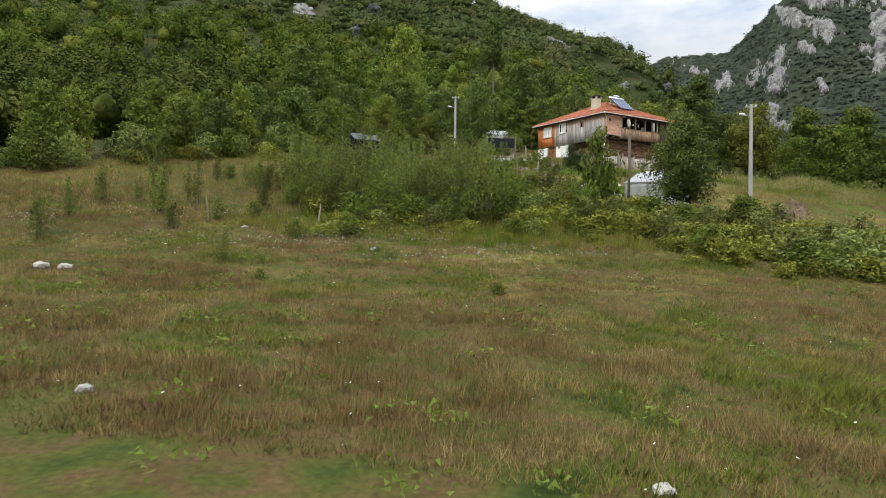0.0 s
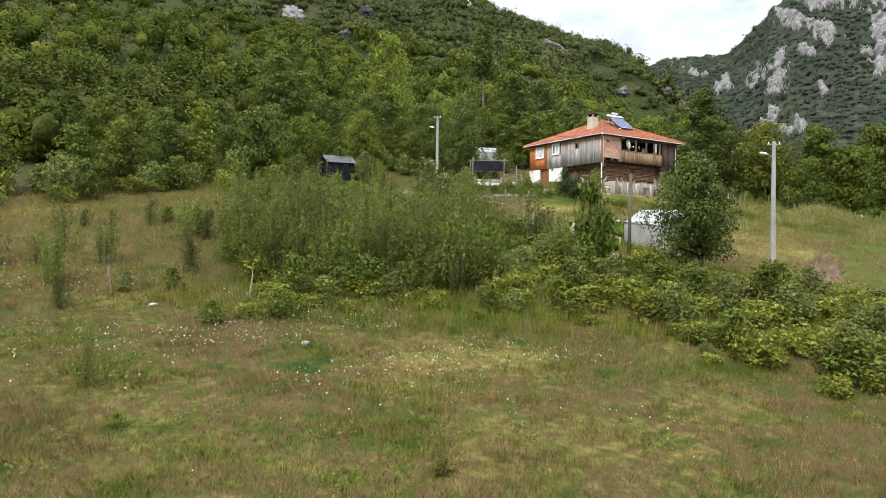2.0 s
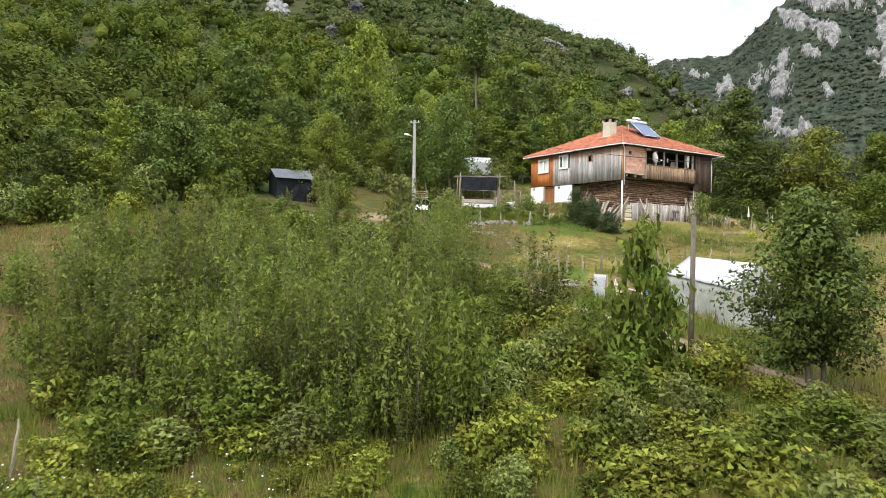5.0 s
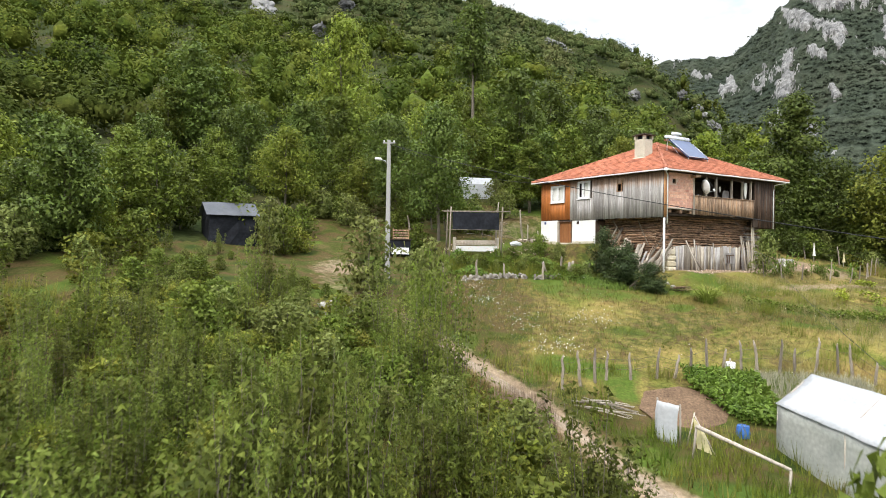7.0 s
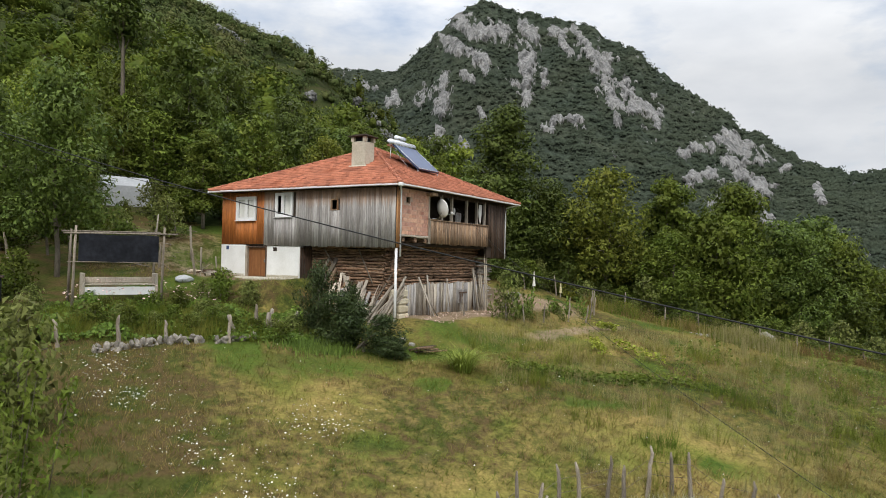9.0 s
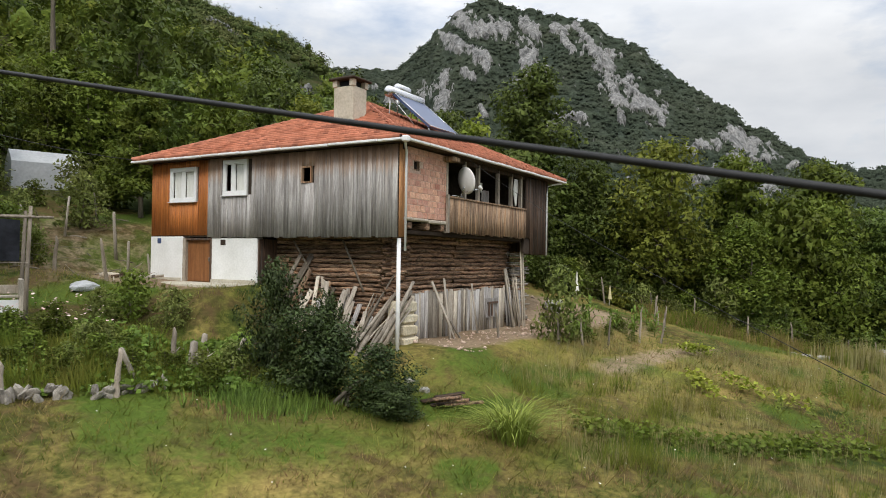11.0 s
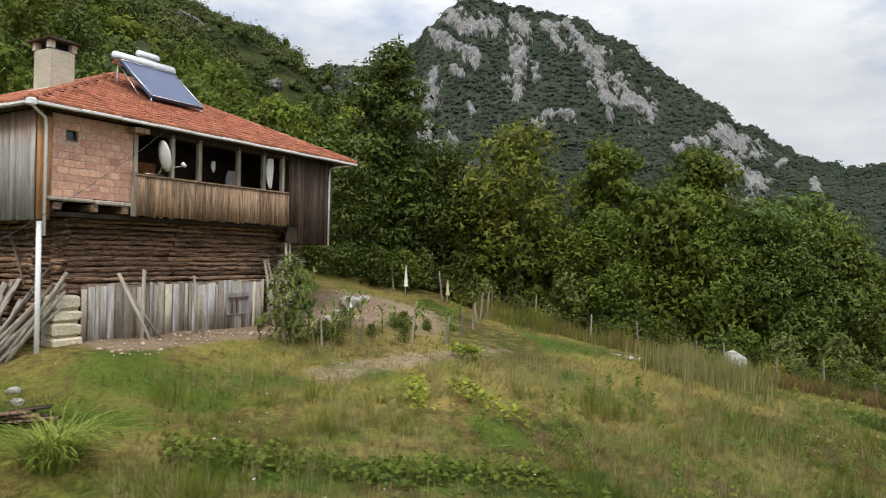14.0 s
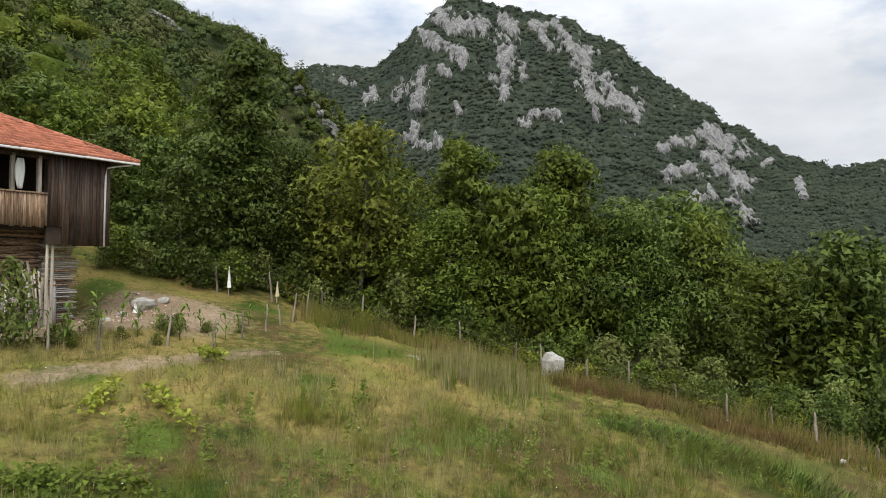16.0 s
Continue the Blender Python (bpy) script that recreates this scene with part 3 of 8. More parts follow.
def mountain_at(az, s):
    """A point of the mountain's face: az degrees right of north, s from 0 at its foot to 1 at the skyline."""
    far = 900 - 5.0 * np.clip(az - 24, 0, 40) + 14 * np.clip(20 - az, 0, 14)
    foot = 430 - 2.0 * np.clip(az - 20, 0, 40)
    el = np.interp(az, SKYLINE_AZ, SKYLINE_EL)
    d = foot + (far - foot) * s
    bumps = 30 * (value_noise(az * 9, s * 260, 34, 11) - 0.5) + 16 * (value_noise(az * 9, s * 260, 14, 12) - 0.5) + 7 * (value_noise(az * 9, s * 260, 6, 13) - 0.5)
    d = d + bumps * np.clip(1.2 - s, 0.15, 1)
    zt = far * np.tan(np.radians(el)) + 6 * (value_noise(az * 9, 0 * az, 7, 14) - 0.5) + 5 * (value_noise(az * 9, 0 * az, 2.2, 15) - 0.5)
    z = EYE[2] - 30 + (zt + 30) * (0.35 * s + 0.65 * s**1.25)
    return EYE[0] + d * np.sin(np.radians(az)), EYE[1] + d * np.cos(np.radians(az)), z


# pale rock ribs: where each begins and ends, azimuth and elevation in degrees, and its width
RIBS = [
    (21.4, 18.7, 23.1, 17.8, 1.2), (23.1, 17.8, 24.9, 17.8, 1.1), (20.3, 17.2, 22.2, 16.3, 1.0), (22.2, 16.3, 23.6, 15.5, 1.0), (21.8, 14.8, 22.7, 14.0, 0.6),
    (20.1, 14.4, 20.4, 13.1, 1.1), (20.4, 13.1, 20.0, 11.9, 1.1), (18.3, 12.6, 18.6, 13.2, 0.8), (26.7, 18.0, 27.2, 16.8, 1.4), (27.0, 16.1, 26.8, 14.4, 1.1),
    (26.6, 14.0, 26.9, 12.7, 0.7), (28.4, 15.0, 28.4, 14.0, 0.6), (29.2, 18.0, 30.2, 16.5, 0.9), (30.6, 18.1, 31.3, 17.1, 0.5), (32.0, 16.0, 33.1, 15.1, 1.5),
    (33.3, 14.3, 33.8, 12.8, 1.5), (33.8, 12.8, 36.6, 11.8, 1.4), (34.7, 13.8, 35.1, 13.2, 0.9), (34.0, 11.5, 34.3, 10.8, 0.6), (29.2, 11.3, 31.4, 11.0, 0.7),
    (28.3, 10.5, 29.0, 10.3, 0.4), (19.8, 10.6, 20.0, 9.7, 0.6), (19.1, 9.5, 21.0, 8.6, 0.6), (21.6, 9.5, 22.1, 8.9, 0.6), (40.0, 9.1, 41.2, 8.7, 0.7), (39.0, 8.5, 39.4, 8.3, 0.6)]
RIBS += [
    (41.8, 9.5, 43.2, 8.8, 1.0), (43.2, 8.8, 44.6, 7.7, 1.0), (42.1, 7.8, 42.9, 7.5, 0.7), (39.7, 6.4, 41.3, 6.8, 1.0), (43.3, 6.7, 44.8, 5.6, 1.1), (41.4, 4.5, 42.5, 4.8, 0.8),
    (44.1, 4.4, 45.6, 2.9, 0.7), (46.1, 7.0, 46.5, 7.2, 0.4), (48.3, 5.7, 48.6, 4.8, 0.5), (15.8, 12.3, 16.2, 12.9, 0.6), (23.2, 12.0, 23.4, 11.4, 0.4), (37.0, 11.4, 37.3, 10.5, 0.4), (13.5, 13.7, 14.6, 13.4, 0.3)]


def rockiness(az, el):
    """Above 0 where bare rock shows: ribs broken along strata that dip to the right."""
    f = np.full(np.shape(az), -1.0)
    for a0, e0_, a1, e1_, w in RIBS:
        t = np.clip(((az - a0) * (a1 - a0) + (el - e0_) * (e1_ - e0_)) / ((a1 - a0) ** 2 + (e1_ - e0_) ** 2), 0, 1)
        off = np.hypot(az - a0 - t * (a1 - a0), el - e0_ - t * (e1_ - e0_))
        f = np.maximum(f, 1 - off / (0.62 * w))
    p, q = 10 * (az * 0.80 + el * 0.60), 10 * (az * 0.60 - el * 0.80)          # along the dip, and across it
    broken = 0.9 * (value_noise(p * 0.55, q * 0.3, 2.2, 61) - 0.5) + 0.9 * (value_noise(p, q * 0.5, 1.5, 62) - 0.5) + 0.5 * (value_noise(p, q, 1.1, 63) - 0.5)
    return np.maximum(f, -0.9) * 0.62 + broken - 0.06


maz, ms = np.meshgrid(np.linspace(8, 60, 470), np.linspace(0, 1, 170))
mx, my, mz = mountain_at(maz, ms)
mel = np.degrees(np.arctan2(mz - EYE[2], np.hypot(mx - EYE[0], my - EYE[1])))
mrock = rockiness(maz, mel)
dip, cross = 10 * (maz * 0.80 + mel * 0.60), 10 * (maz * 0.60 - mel * 0.80)
ledge = 1 - 2 * np.abs(value_noise(dip, cross * 0.35, 2.4, 65) - 0.5)
jut = np.clip(mrock, -0.2, 0.4) * 5 + (3 * ledge + 2 * value_noise(dip * 0.8, cross * 0.5, 2.2, 67)) * np.clip(mrock * 3 + 0.4, 0, 1) + 1.5 * (value_noise(maz * 30, mel * 30, 4.0, 66) - 0.5)
jut *= np.clip((1 - ms) * 12, 0, 1)
mx, my, mz = mx - jut * np.sin(np.radians(maz)), my - jut * np.cos(np.radians(maz)), mz + 0.3 * jut
# the far side falls away behind the skyline
back = np.stack([mx[-1] * 1.25, my[-1] * 1.25, mz[-1] * 0 - 20], -1)
mv = np.concatenate([np.stack([mx, my, mz], -1).reshape(-1, 3), back])
midx = np.arange(171 * 470).reshape(171, 470)
mq = np.stack([midx[:-1, :-1], midx[:-1, 1:], midx[1:, 1:], midx[1:, :-1]], -1).reshape(-1, 4)
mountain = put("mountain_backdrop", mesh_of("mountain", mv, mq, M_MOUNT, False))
mountain.data.materials.append(M_ROCK)
rock_face = np.zeros((170, 469), np.int32)
rock_face[:-1] = (mrock[:-1, :-1] + mrock[1:, 1:]) / 2 > 0
mountain.data.polygons.foreach_set("material_index", rock_face.ravel())
tagged(mountain, "steep scrub-covered mountain with pale limestone crags across the valley", "mountain", kind="structure")


# ---- the house ----
house = thing("house", HOUSE, "two-storey house of weathered boards and logs, orange tiled roof", "house")
rng = random.Random(7)
W0, WB, WT = 0.45, 20.68, 23.55      # board front plane, underside and top of the upper storey
EAVE_Z, AX, AY, APEX_Z, RX, RY = 23.62, 6.6, 6.35, 26.5, 13.2, 12.75

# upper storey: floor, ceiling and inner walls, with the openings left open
# floor, ceiling and inner walls are painted in the shade colour
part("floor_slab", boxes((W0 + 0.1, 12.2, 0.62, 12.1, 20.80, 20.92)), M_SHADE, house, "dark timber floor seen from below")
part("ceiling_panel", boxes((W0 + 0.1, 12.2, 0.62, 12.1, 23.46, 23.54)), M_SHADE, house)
OPEN = [(9.55, 11.02, 22.02, 23.3), (6.95, 8.16, 22.18, 23.44), (4.0, 4.46, 22.47, 23.03)]   # along the front, sill, head


def front_strips(y0, y1, z0, z1):
    """The pieces of an upright strip that the openings leave."""
    rows = [(z0, z1)]
    for a, b, s, h in OPEN:
        if y1 > a + 0.01 and y0 < b - 0.01:
            rows = [(lo, hi) for p, q in rows for lo, hi in ((p, min(q, s)), (max(p, h), q)) if hi - lo > 0.02]
    return rows


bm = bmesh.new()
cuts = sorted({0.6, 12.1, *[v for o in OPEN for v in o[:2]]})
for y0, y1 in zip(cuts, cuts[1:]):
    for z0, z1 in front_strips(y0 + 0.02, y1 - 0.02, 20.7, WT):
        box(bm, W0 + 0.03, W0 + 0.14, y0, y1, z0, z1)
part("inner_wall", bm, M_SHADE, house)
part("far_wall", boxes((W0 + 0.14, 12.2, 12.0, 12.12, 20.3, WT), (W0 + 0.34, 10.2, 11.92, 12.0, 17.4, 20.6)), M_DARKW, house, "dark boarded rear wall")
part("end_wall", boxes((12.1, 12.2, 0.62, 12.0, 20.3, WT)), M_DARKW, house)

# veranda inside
# veranda walls near-black, the gloom inside painted on
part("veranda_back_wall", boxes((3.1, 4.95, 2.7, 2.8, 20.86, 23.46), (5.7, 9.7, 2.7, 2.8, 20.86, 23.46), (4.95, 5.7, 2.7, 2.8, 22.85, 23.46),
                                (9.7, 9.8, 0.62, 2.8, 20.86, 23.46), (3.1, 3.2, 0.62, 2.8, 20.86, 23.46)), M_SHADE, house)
part("veranda_door", boxes((4.95, 5.7, 2.72, 2.77, 20.88, 22.85), (5.05, 5.6, 2.70, 2.72, 21.0, 21.7), (5.05, 5.6, 2.70, 2.72, 21.85, 22.7), bevel=0.01), M_ORANGE, house, "varnished pine veranda door")

# parapet, posts and rails
part("parapet_rail", boxes((3.2, 9.7, 0.36, 0.52, 22.10, 22.16), (3.2, 9.7, 0.44, 0.52, 21.0, 21.08), bevel=0.01), M_BROWN, house)
for x in (3.33, 4.63, 5.67, 7.33, 8.53, 9.47):
    part("veranda_post", boxes((x - 0.07, x + 0.07, 0.50, 0.64, 20.9, 23.5), bevel=0.012), M_POST, house, "grey weathered veranda post")
part("eave_beam", boxes((0.6, 12.2, 0.5, 0.66, 23.38, 23.54)), M_DARKW, house)

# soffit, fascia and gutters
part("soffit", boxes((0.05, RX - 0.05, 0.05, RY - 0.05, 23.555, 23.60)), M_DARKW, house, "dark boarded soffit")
part("end_bracket", boxes((3.0, 3.5, 0.1, 0.5, 23.30, 23.46), bevel=0.02), M_BROWN, house)
for k in range(13):
    y0 = 0.02 + k * RY / 13
    part("gutter", boxes((-0.07 - 0.012 * (k % 2), 0.06, y0, y0 + RY / 13 - 0.012, 23.535 + 0.006 * (k % 3), 23.62 + 0.006 * (k % 3)), bevel=0.02), M_PVC, house, "white gutter length" if k == 0 else "")
for k in range(11):
    x0 = 0.09 + k * (RX - 0.1) / 11
    part("gutter", boxes((x0, x0 + (RX - 0.1) / 11 - 0.012, -0.07 - 0.012 * (k % 2), 0.06, 23.535 + 0.005 * (k % 2), 23.62 + 0.005 * (k % 2)), bevel=0.02), M_PVC, house)
part("gutter_corner", boxes((-0.10, 0.10, -0.10, 0.10, 23.48, 23.66), bevel=0.03), M_PVC, house)
put("downpipe", tubes_mesh("downpipe", [([(0.05, 0.05, 23.5), (0.28, 0.20, 23.42), (0.56, 0.35, 23.30), (0.60, 0.37, 23.05), (0.60, 0.37, 20.25)], 0.038)], M_PVC, 8), house, "white plastic downpipe")
put("downpipe", tubes_mesh("downpipe_end", [([(12.9, 0.05, 23.52), (12.35, 0.30, 23.42), (12.0, 0.38, 23.32), (11.98, 0.40, 23.0), (11.95, 0.40, 20.25)], 0.036)], M_PVC, 8), house, "white plastic downpipe")

# windows of the boarded front
for (a, b, s, h), kind in zip(OPEN, ("curtain", "half", "slot")):
    if kind == "slot":
        part("vent_frame", boxes((W0 - 0.05, W0 + 0.08, a, a + 0.05, s, h), (W0 - 0.05, W0 + 0.08, b - 0.05, b, s, h), (W0 - 0.05, W0 + 0.08, a + 0.05, b - 0.05, h - 0.05, h), (W0 - 0.06, W0 + 0.08, a + 0.05, b - 0.05, s, s + 0.05), bevel=0.006), M_BROWN, house, "small unglazed opening with a wooden frame")
        continue
    fr = part("window", boxes((W0 - 0.06, W0 + 0.05, a, a + 0.11, s, h), (W0 - 0.06, W0 + 0.05, b - 0.11, b, s, h), (W0 - 0.06, W0 + 0.05, a + 0.11, b - 0.11, h - 0.11, h), (W0 - 0.06, W0 + 0.05, a + 0.11, b - 0.11, s, s + 0.11), bevel=0.012), M_PVC, house, "white plastic window frame")
    mid = (a + b) / 2 + (0.0 if kind == "curtain" else 0.10)
    part("mullion", boxes((W0 - 0.045, W0 + 0.04, mid - 0.05, mid + 0.05, s + 0.11, h - 0.11), bevel=0.01), M_PVC, fr)
    for y0, y1 in ((a + 0.11, mid - 0.05), (mid + 0.05, b - 0.11)):
        part("casement", boxes((W0 - 0.035, W0 + 0.03, y0, y0 + 0.05, s + 0.11, h - 0.11), (W0 - 0.035, W0 + 0.03, y1 - 0.05, y1, s + 0.11, h - 0.11), (W0 - 0.035, W0 + 0.03, y0 + 0.05, y1 - 0.05, h - 0.16, h - 0.11), (W0 - 0.035, W0 + 0.03, y0 + 0.05, y1 - 0.05, s + 0.11, s + 0.16), bevel=0.006), M_PVC, fr)
        if not (kind == "half" and y0 > mid):
            bmc = bmesh.new()
            ys = np.linspace(y0 + 0.05, y1 - 0.05, 9)
            vs = [[bmc.verts.new((W0 + 0.06 + 0.02 * (k % 2), y, z)) for k, y in enumerate(ys)] for z in (s + 0.14, h - 0.14)]
            for k in range(8):
                bmc.faces.new((vs[0][k], vs[0][k + 1], vs[1][k + 1], vs[1][k]))
            part("curtain", bmc, M_CURTAIN, fr, "white net curtain behind the glass")
    part("sill", boxes((W0 - 0.12, W0 + 0.03, a - 0.03, b + 0.03, s - 0.035, s), bevel=0.008), M_PVC, fr)

# brick panel backing, its small window and the concrete lip
part("panel_backing", boxes((0.84, 1.2, 0.492, 0.62, 21.32, 23.5), (1.55, 3.2, 0.492, 0.62, 21.32, 23.5), (1.2, 1.55, 0.492, 0.62, 21.32, 22.8), (1.2, 1.55, 0.492, 0.62, 23.14, 23.5)), M_MORTAR, house, "mortar between the bricks")
part("hatch", boxes((1.2, 1.55, 0.60, 0.61, 22.8, 23.14)), M_GLASS, house, "small dark pane in the brick panel")
part("hatch_frame", boxes((1.18, 1.23, 0.50, 0.58, 22.8, 23.14), (1.52, 1.57, 0.50, 0.58, 22.8, 23.14), (1.23, 1.52, 0.50, 0.58, 23.09, 23.14), (1.23, 1.52, 0.50, 0.58, 22.8, 22.85)), M_BROWN, house)
part("panel_lip", boxes((0.70, 2.0, 0.40, 0.75, 21.20, 21.30), (2.02, 3.25, 0.42, 0.75, 21.17, 21.29), bevel=0.03), M_POST, house)
for x in (1.0, 2.05, 3.0, 4.4, 5.9, 7.4, 8.9):
    part("joist_end", boxes((x - 0.11, x + 0.11, 0.46, 1.7, 20.98 if x > 3.2 else 20.95, 21.16), bevel=0.02), M_LOG, house)

# chimney
CHX, CHY = 3.35, 4.75
chim = part("chimney", boxes((CHX - 0.42, CHX + 0.42, CHY - 0.45, CHY + 0.45, 24.5, 26.30), bevel=0.03), M_CEMENT, house, "square chimney of beige cement plaster")
part("flashing", boxes((CHX - 0.56, CHX + 0.52, CHY - 0.58, CHY + 0.58, 24.6, 25.02), bevel=0.06), M_CEMENT, chim, "cracked cement flashing")
for dx in (-0.36, 0.36):
    for dy in (-0.39, 0.39):
        part("cap_pier", boxes((CHX + dx - 0.09, CHX + dx + 0.09, CHY + dy - 0.09, CHY + dy + 0.09, 26.30, 26.54)), M_CEMENT, chim)
# solid black block between the cap piers
part("flue_core", boxes((CHX - 0.26, CHX + 0.26, CHY - 0.28, CHY + 0.28, 26.2, 26.52)), M_TARP, chim, "sooty flue")
part("cap", boxes((CHX - 0.56, CHX + 0.56, CHY - 0.60, CHY + 0.60, 26.54, 26.61), (CHX - 0.40, CHX + 0.40, CHY - 0.44, CHY + 0.44, 26.61, 26.68), bevel=0.02), M_SHADE, chim, "dark chimney cap")

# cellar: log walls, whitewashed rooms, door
# filler block behind the cellar walls, darkness of the cellar painted in
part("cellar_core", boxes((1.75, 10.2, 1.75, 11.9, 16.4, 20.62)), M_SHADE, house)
part("whitewashed_wall", boxes((W0, W0 + 0.3, 6.45, 8.72, 18.4, 20.66), (W0 + 0.3, 1.75, 6.45, 6.75, 18.4, 20.62), bevel=0.02), M_PLASTER, house, "whitewashed cellar wall")
# added dark sheet over the white return, in place of the shade there
part("return_boarding", boxes((W0 + 0.06, 1.7, 6.40, 6.445, 18.4, 20.62)), M_DARKW, house, "dark boards on the return of the cellar wall")
part("whitewashed_wall", boxes((W0, W0 + 0.3, 10.28, 12.13, 18.4, 20.72), bevel=0.02), M_PLASTER, house, "whitewashed cellar wall")
for y0, y1 in ((6.5, 8.7), (10.35, 12.1)):
    part("wall_plinth", boxes((W0 - 0.04, W0 + 0.02, y0, y1, 18.6, 19.17)), M_CEMENT, house)
part("vent_grille", boxes((W0 - 0.02, W0 + 0.02, 11.52, 11.72, 20.46, 20.66), bevel=0.01), M_PANEL, house, "small blue-grey wall vent")
part("vent_grille", boxes((W0 - 0.02, W0 + 0.02, 8.0, 8.25, 20.40, 20.60), bevel=0.01), M_SHADE, house)
door = part("cellar_door", boxes((W0 + 0.12, W0 + 0.17, 8.82, 10.12, 19.06, 20.64)), M_DOOR, house, "brown boarded cellar door, shut")
part("door_jamb", boxes((W0 - 0.01, W0 + 0.18, 10.12, 10.28, 19.02, 20.66), bevel=0.01), M_STAKE, door, "weathered grey door jamb")
part("door_frame", boxes((W0 - 0.01, W0 + 0.18, 8.72, 8.82, 19.02, 20.66), (W0 - 0.01, W0 + 0.18, 8.82, 10.12, 20.58, 20.66), bevel=0.01), M_DARKW, door)
part("door_handle", boxes((W0 + 0.07, W0 + 0.12, 8.92, 8.97, 19.8, 19.95), bevel=0.01), M_STEEL, door)
part("doorstep", boxes((-0.75, 0.43, 6.6, 10.6, 18.7, 19.05), bevel=0.05), M_CEMENT, house, "worn concrete doorstep")
put("corner_post", tubes_mesh("corner_post", [([(0.62, 0.62, 16.7), (0.60, 0.60, 20.64)], 0.065)], M_PVC, 10), house, "white painted corner post")
for y in (2.4, 4.6):
    put("wall_prop", tubes_mesh("wall_prop", [([(1.25, y + 0.9, 20.6), (1.25, y, 18.9 if y < 3 else 19.4)], 0.035)], M_STAKE, 6), house)

# roof
def roof_z(x, y):
    d = min(x / AX, (RX - x) / (RX - AX), y / AY, (RY - y) / (RY - AY))
    return EAVE_Z + (APEX_Z - EAVE_Z) * d


roof_bm = bmesh.new()
rv = [roof_bm.verts.new(c) for c in ((0, 0, EAVE_Z), (RX, 0, EAVE_Z), (RX, RY, EAVE_Z), (0, RY, EAVE_Z), (AX, AY, APEX_Z))]
for k in range(4):
    roof_bm.faces.new((rv[k], rv[(k + 1) % 4], rv[4]))
roof = part("roof", roof_bm, M_TILE, house, "hip roof of orange clay tiles")


def tile_shape(w, l):
    """One flat pan tile with two rolls, its long way up the slope: arrays of corners and faces."""
    prof = [(-0.5, 0.012), (-0.40, 0.030), (-0.27, 0.004), (-0.05, 0.004), (0.08, 0.030), (0.20, 0.004), (0.5, 0.004)]
    v = [(p * w, s, z + (0.06 if s == 0 else 0.0)) for s in (0.0, l) for p, z in prof]
    n = len(prof)
    v += [(p * w, 0.0, -0.012) for p, _ in prof]
    f = [(k, k + 1, n + k + 1, n + k) for k in range(n - 1)] + [(2 * n + k, 2 * n + k + 1, k + 1, k) for k in range(n - 1)]
    return np.array(v), f


def slope(side):
    """Start, along, up, length and rise of a roof face; 0: boarded front, 1: veranda front, 2 and 3 behind."""
    if side == 0:
        o, a, n = Vector((0, RY, EAVE_Z)), Vector((0, -1, 0)), RY
        top = Vector((AX, AY, APEX_Z))
    elif side == 1:
        o, a, n = Vector((0, 0, EAVE_Z)), Vector((1, 0, 0)), RX
        top = Vector((AX, AY, APEX_Z))
    elif side == 2:
        o, a, n = Vector((RX, 0, EAVE_Z)), Vector((0, 1, 0)), RY
        top = Vector((AX, AY, APEX_Z))
    else:
        o, a, n = Vector((RX, RY, EAVE_Z)), Vector((-1, 0, 0)), RX
        top = Vector((AX, AY, APEX_Z))
    across = (top - o).dot(a)
    up = top - o - a * across
    return o, a, up.normalized(), n, up.length, across


TW, TL = 0.235, 0.34
tv, tf = tile_shape(TW, TL + 0.05)
tile_me = mesh_of("roof_tile", tv, tf, M_TILE)
rest_v, rest_f, loose = [], [], []
tile_rng = random.Random(3)
for side in range(4):
    o, a, up, n, rise, across = slope(side)
    nrm = a.cross(up)
    for r in range(int(rise / TL)):
        lo = across * (r + 0.55) * TL / rise
        hi = n - (n - across) * (r + 0.55) * TL / rise
        k = int(lo / TW) + 1
        while k * TW < hi:
            c = o + a * (k * TW) + up * (r * TL - 0.05) + nrm * (0.035 + tile_rng.uniform(-0.006, 0.008))
            turn = Matrix((a, up, nrm)).transposed().to_4x4() @ Matrix.Rotation(tile_rng.uniform(-0.02, 0.02), 4, "Z")
            m = Matrix.Translation(c) @ turn
            if side < 2 and min(c.x + 0.6, c.y + 0.6) < 1.9 and max(c.x, c.y) < 7.6 and len(loose) < 290:
                loose.append(m)
            else:
                rest_f.append([[i + len(rest_v) * len(tv) for i in q] for q in tf])
                mm = np.array(m)
                rest_v.append(tv @ mm[:3, :3].T + mm[:3, 3])
            k += 1
put("roof_tiles", mesh_of("roof_tiles", np.concatenate(rest_v), np.concatenate([np.array(q) for q in rest_f]), M_TILE), roof, kind="stuff")
for end in ((0, 0), (RX, 0), (0, RY), (RX, RY)):
    s, e = Vector((end[0], end[1], EAVE_Z + 0.05)), Vector((AX, AY, APEX_Z + 0.05))
    length = (e - s).length
    run = int(length / 0.36)
    bmh = bmesh.new()
    for k in range(run):
        p, q = s.lerp(e, k / run), s.lerp(e, (k + 1.12) / run)
        v, f = tube([p, q], [0.105, 0.085], 8)
        vs = [bmh.verts.new(c) for c in v]
        for face in f:
            bmh.faces.new([vs[i] for i in dict.fromkeys(face)])
    part("hip_tiles", bmh, M_TILE, roof, "row of rounded hip tiles")

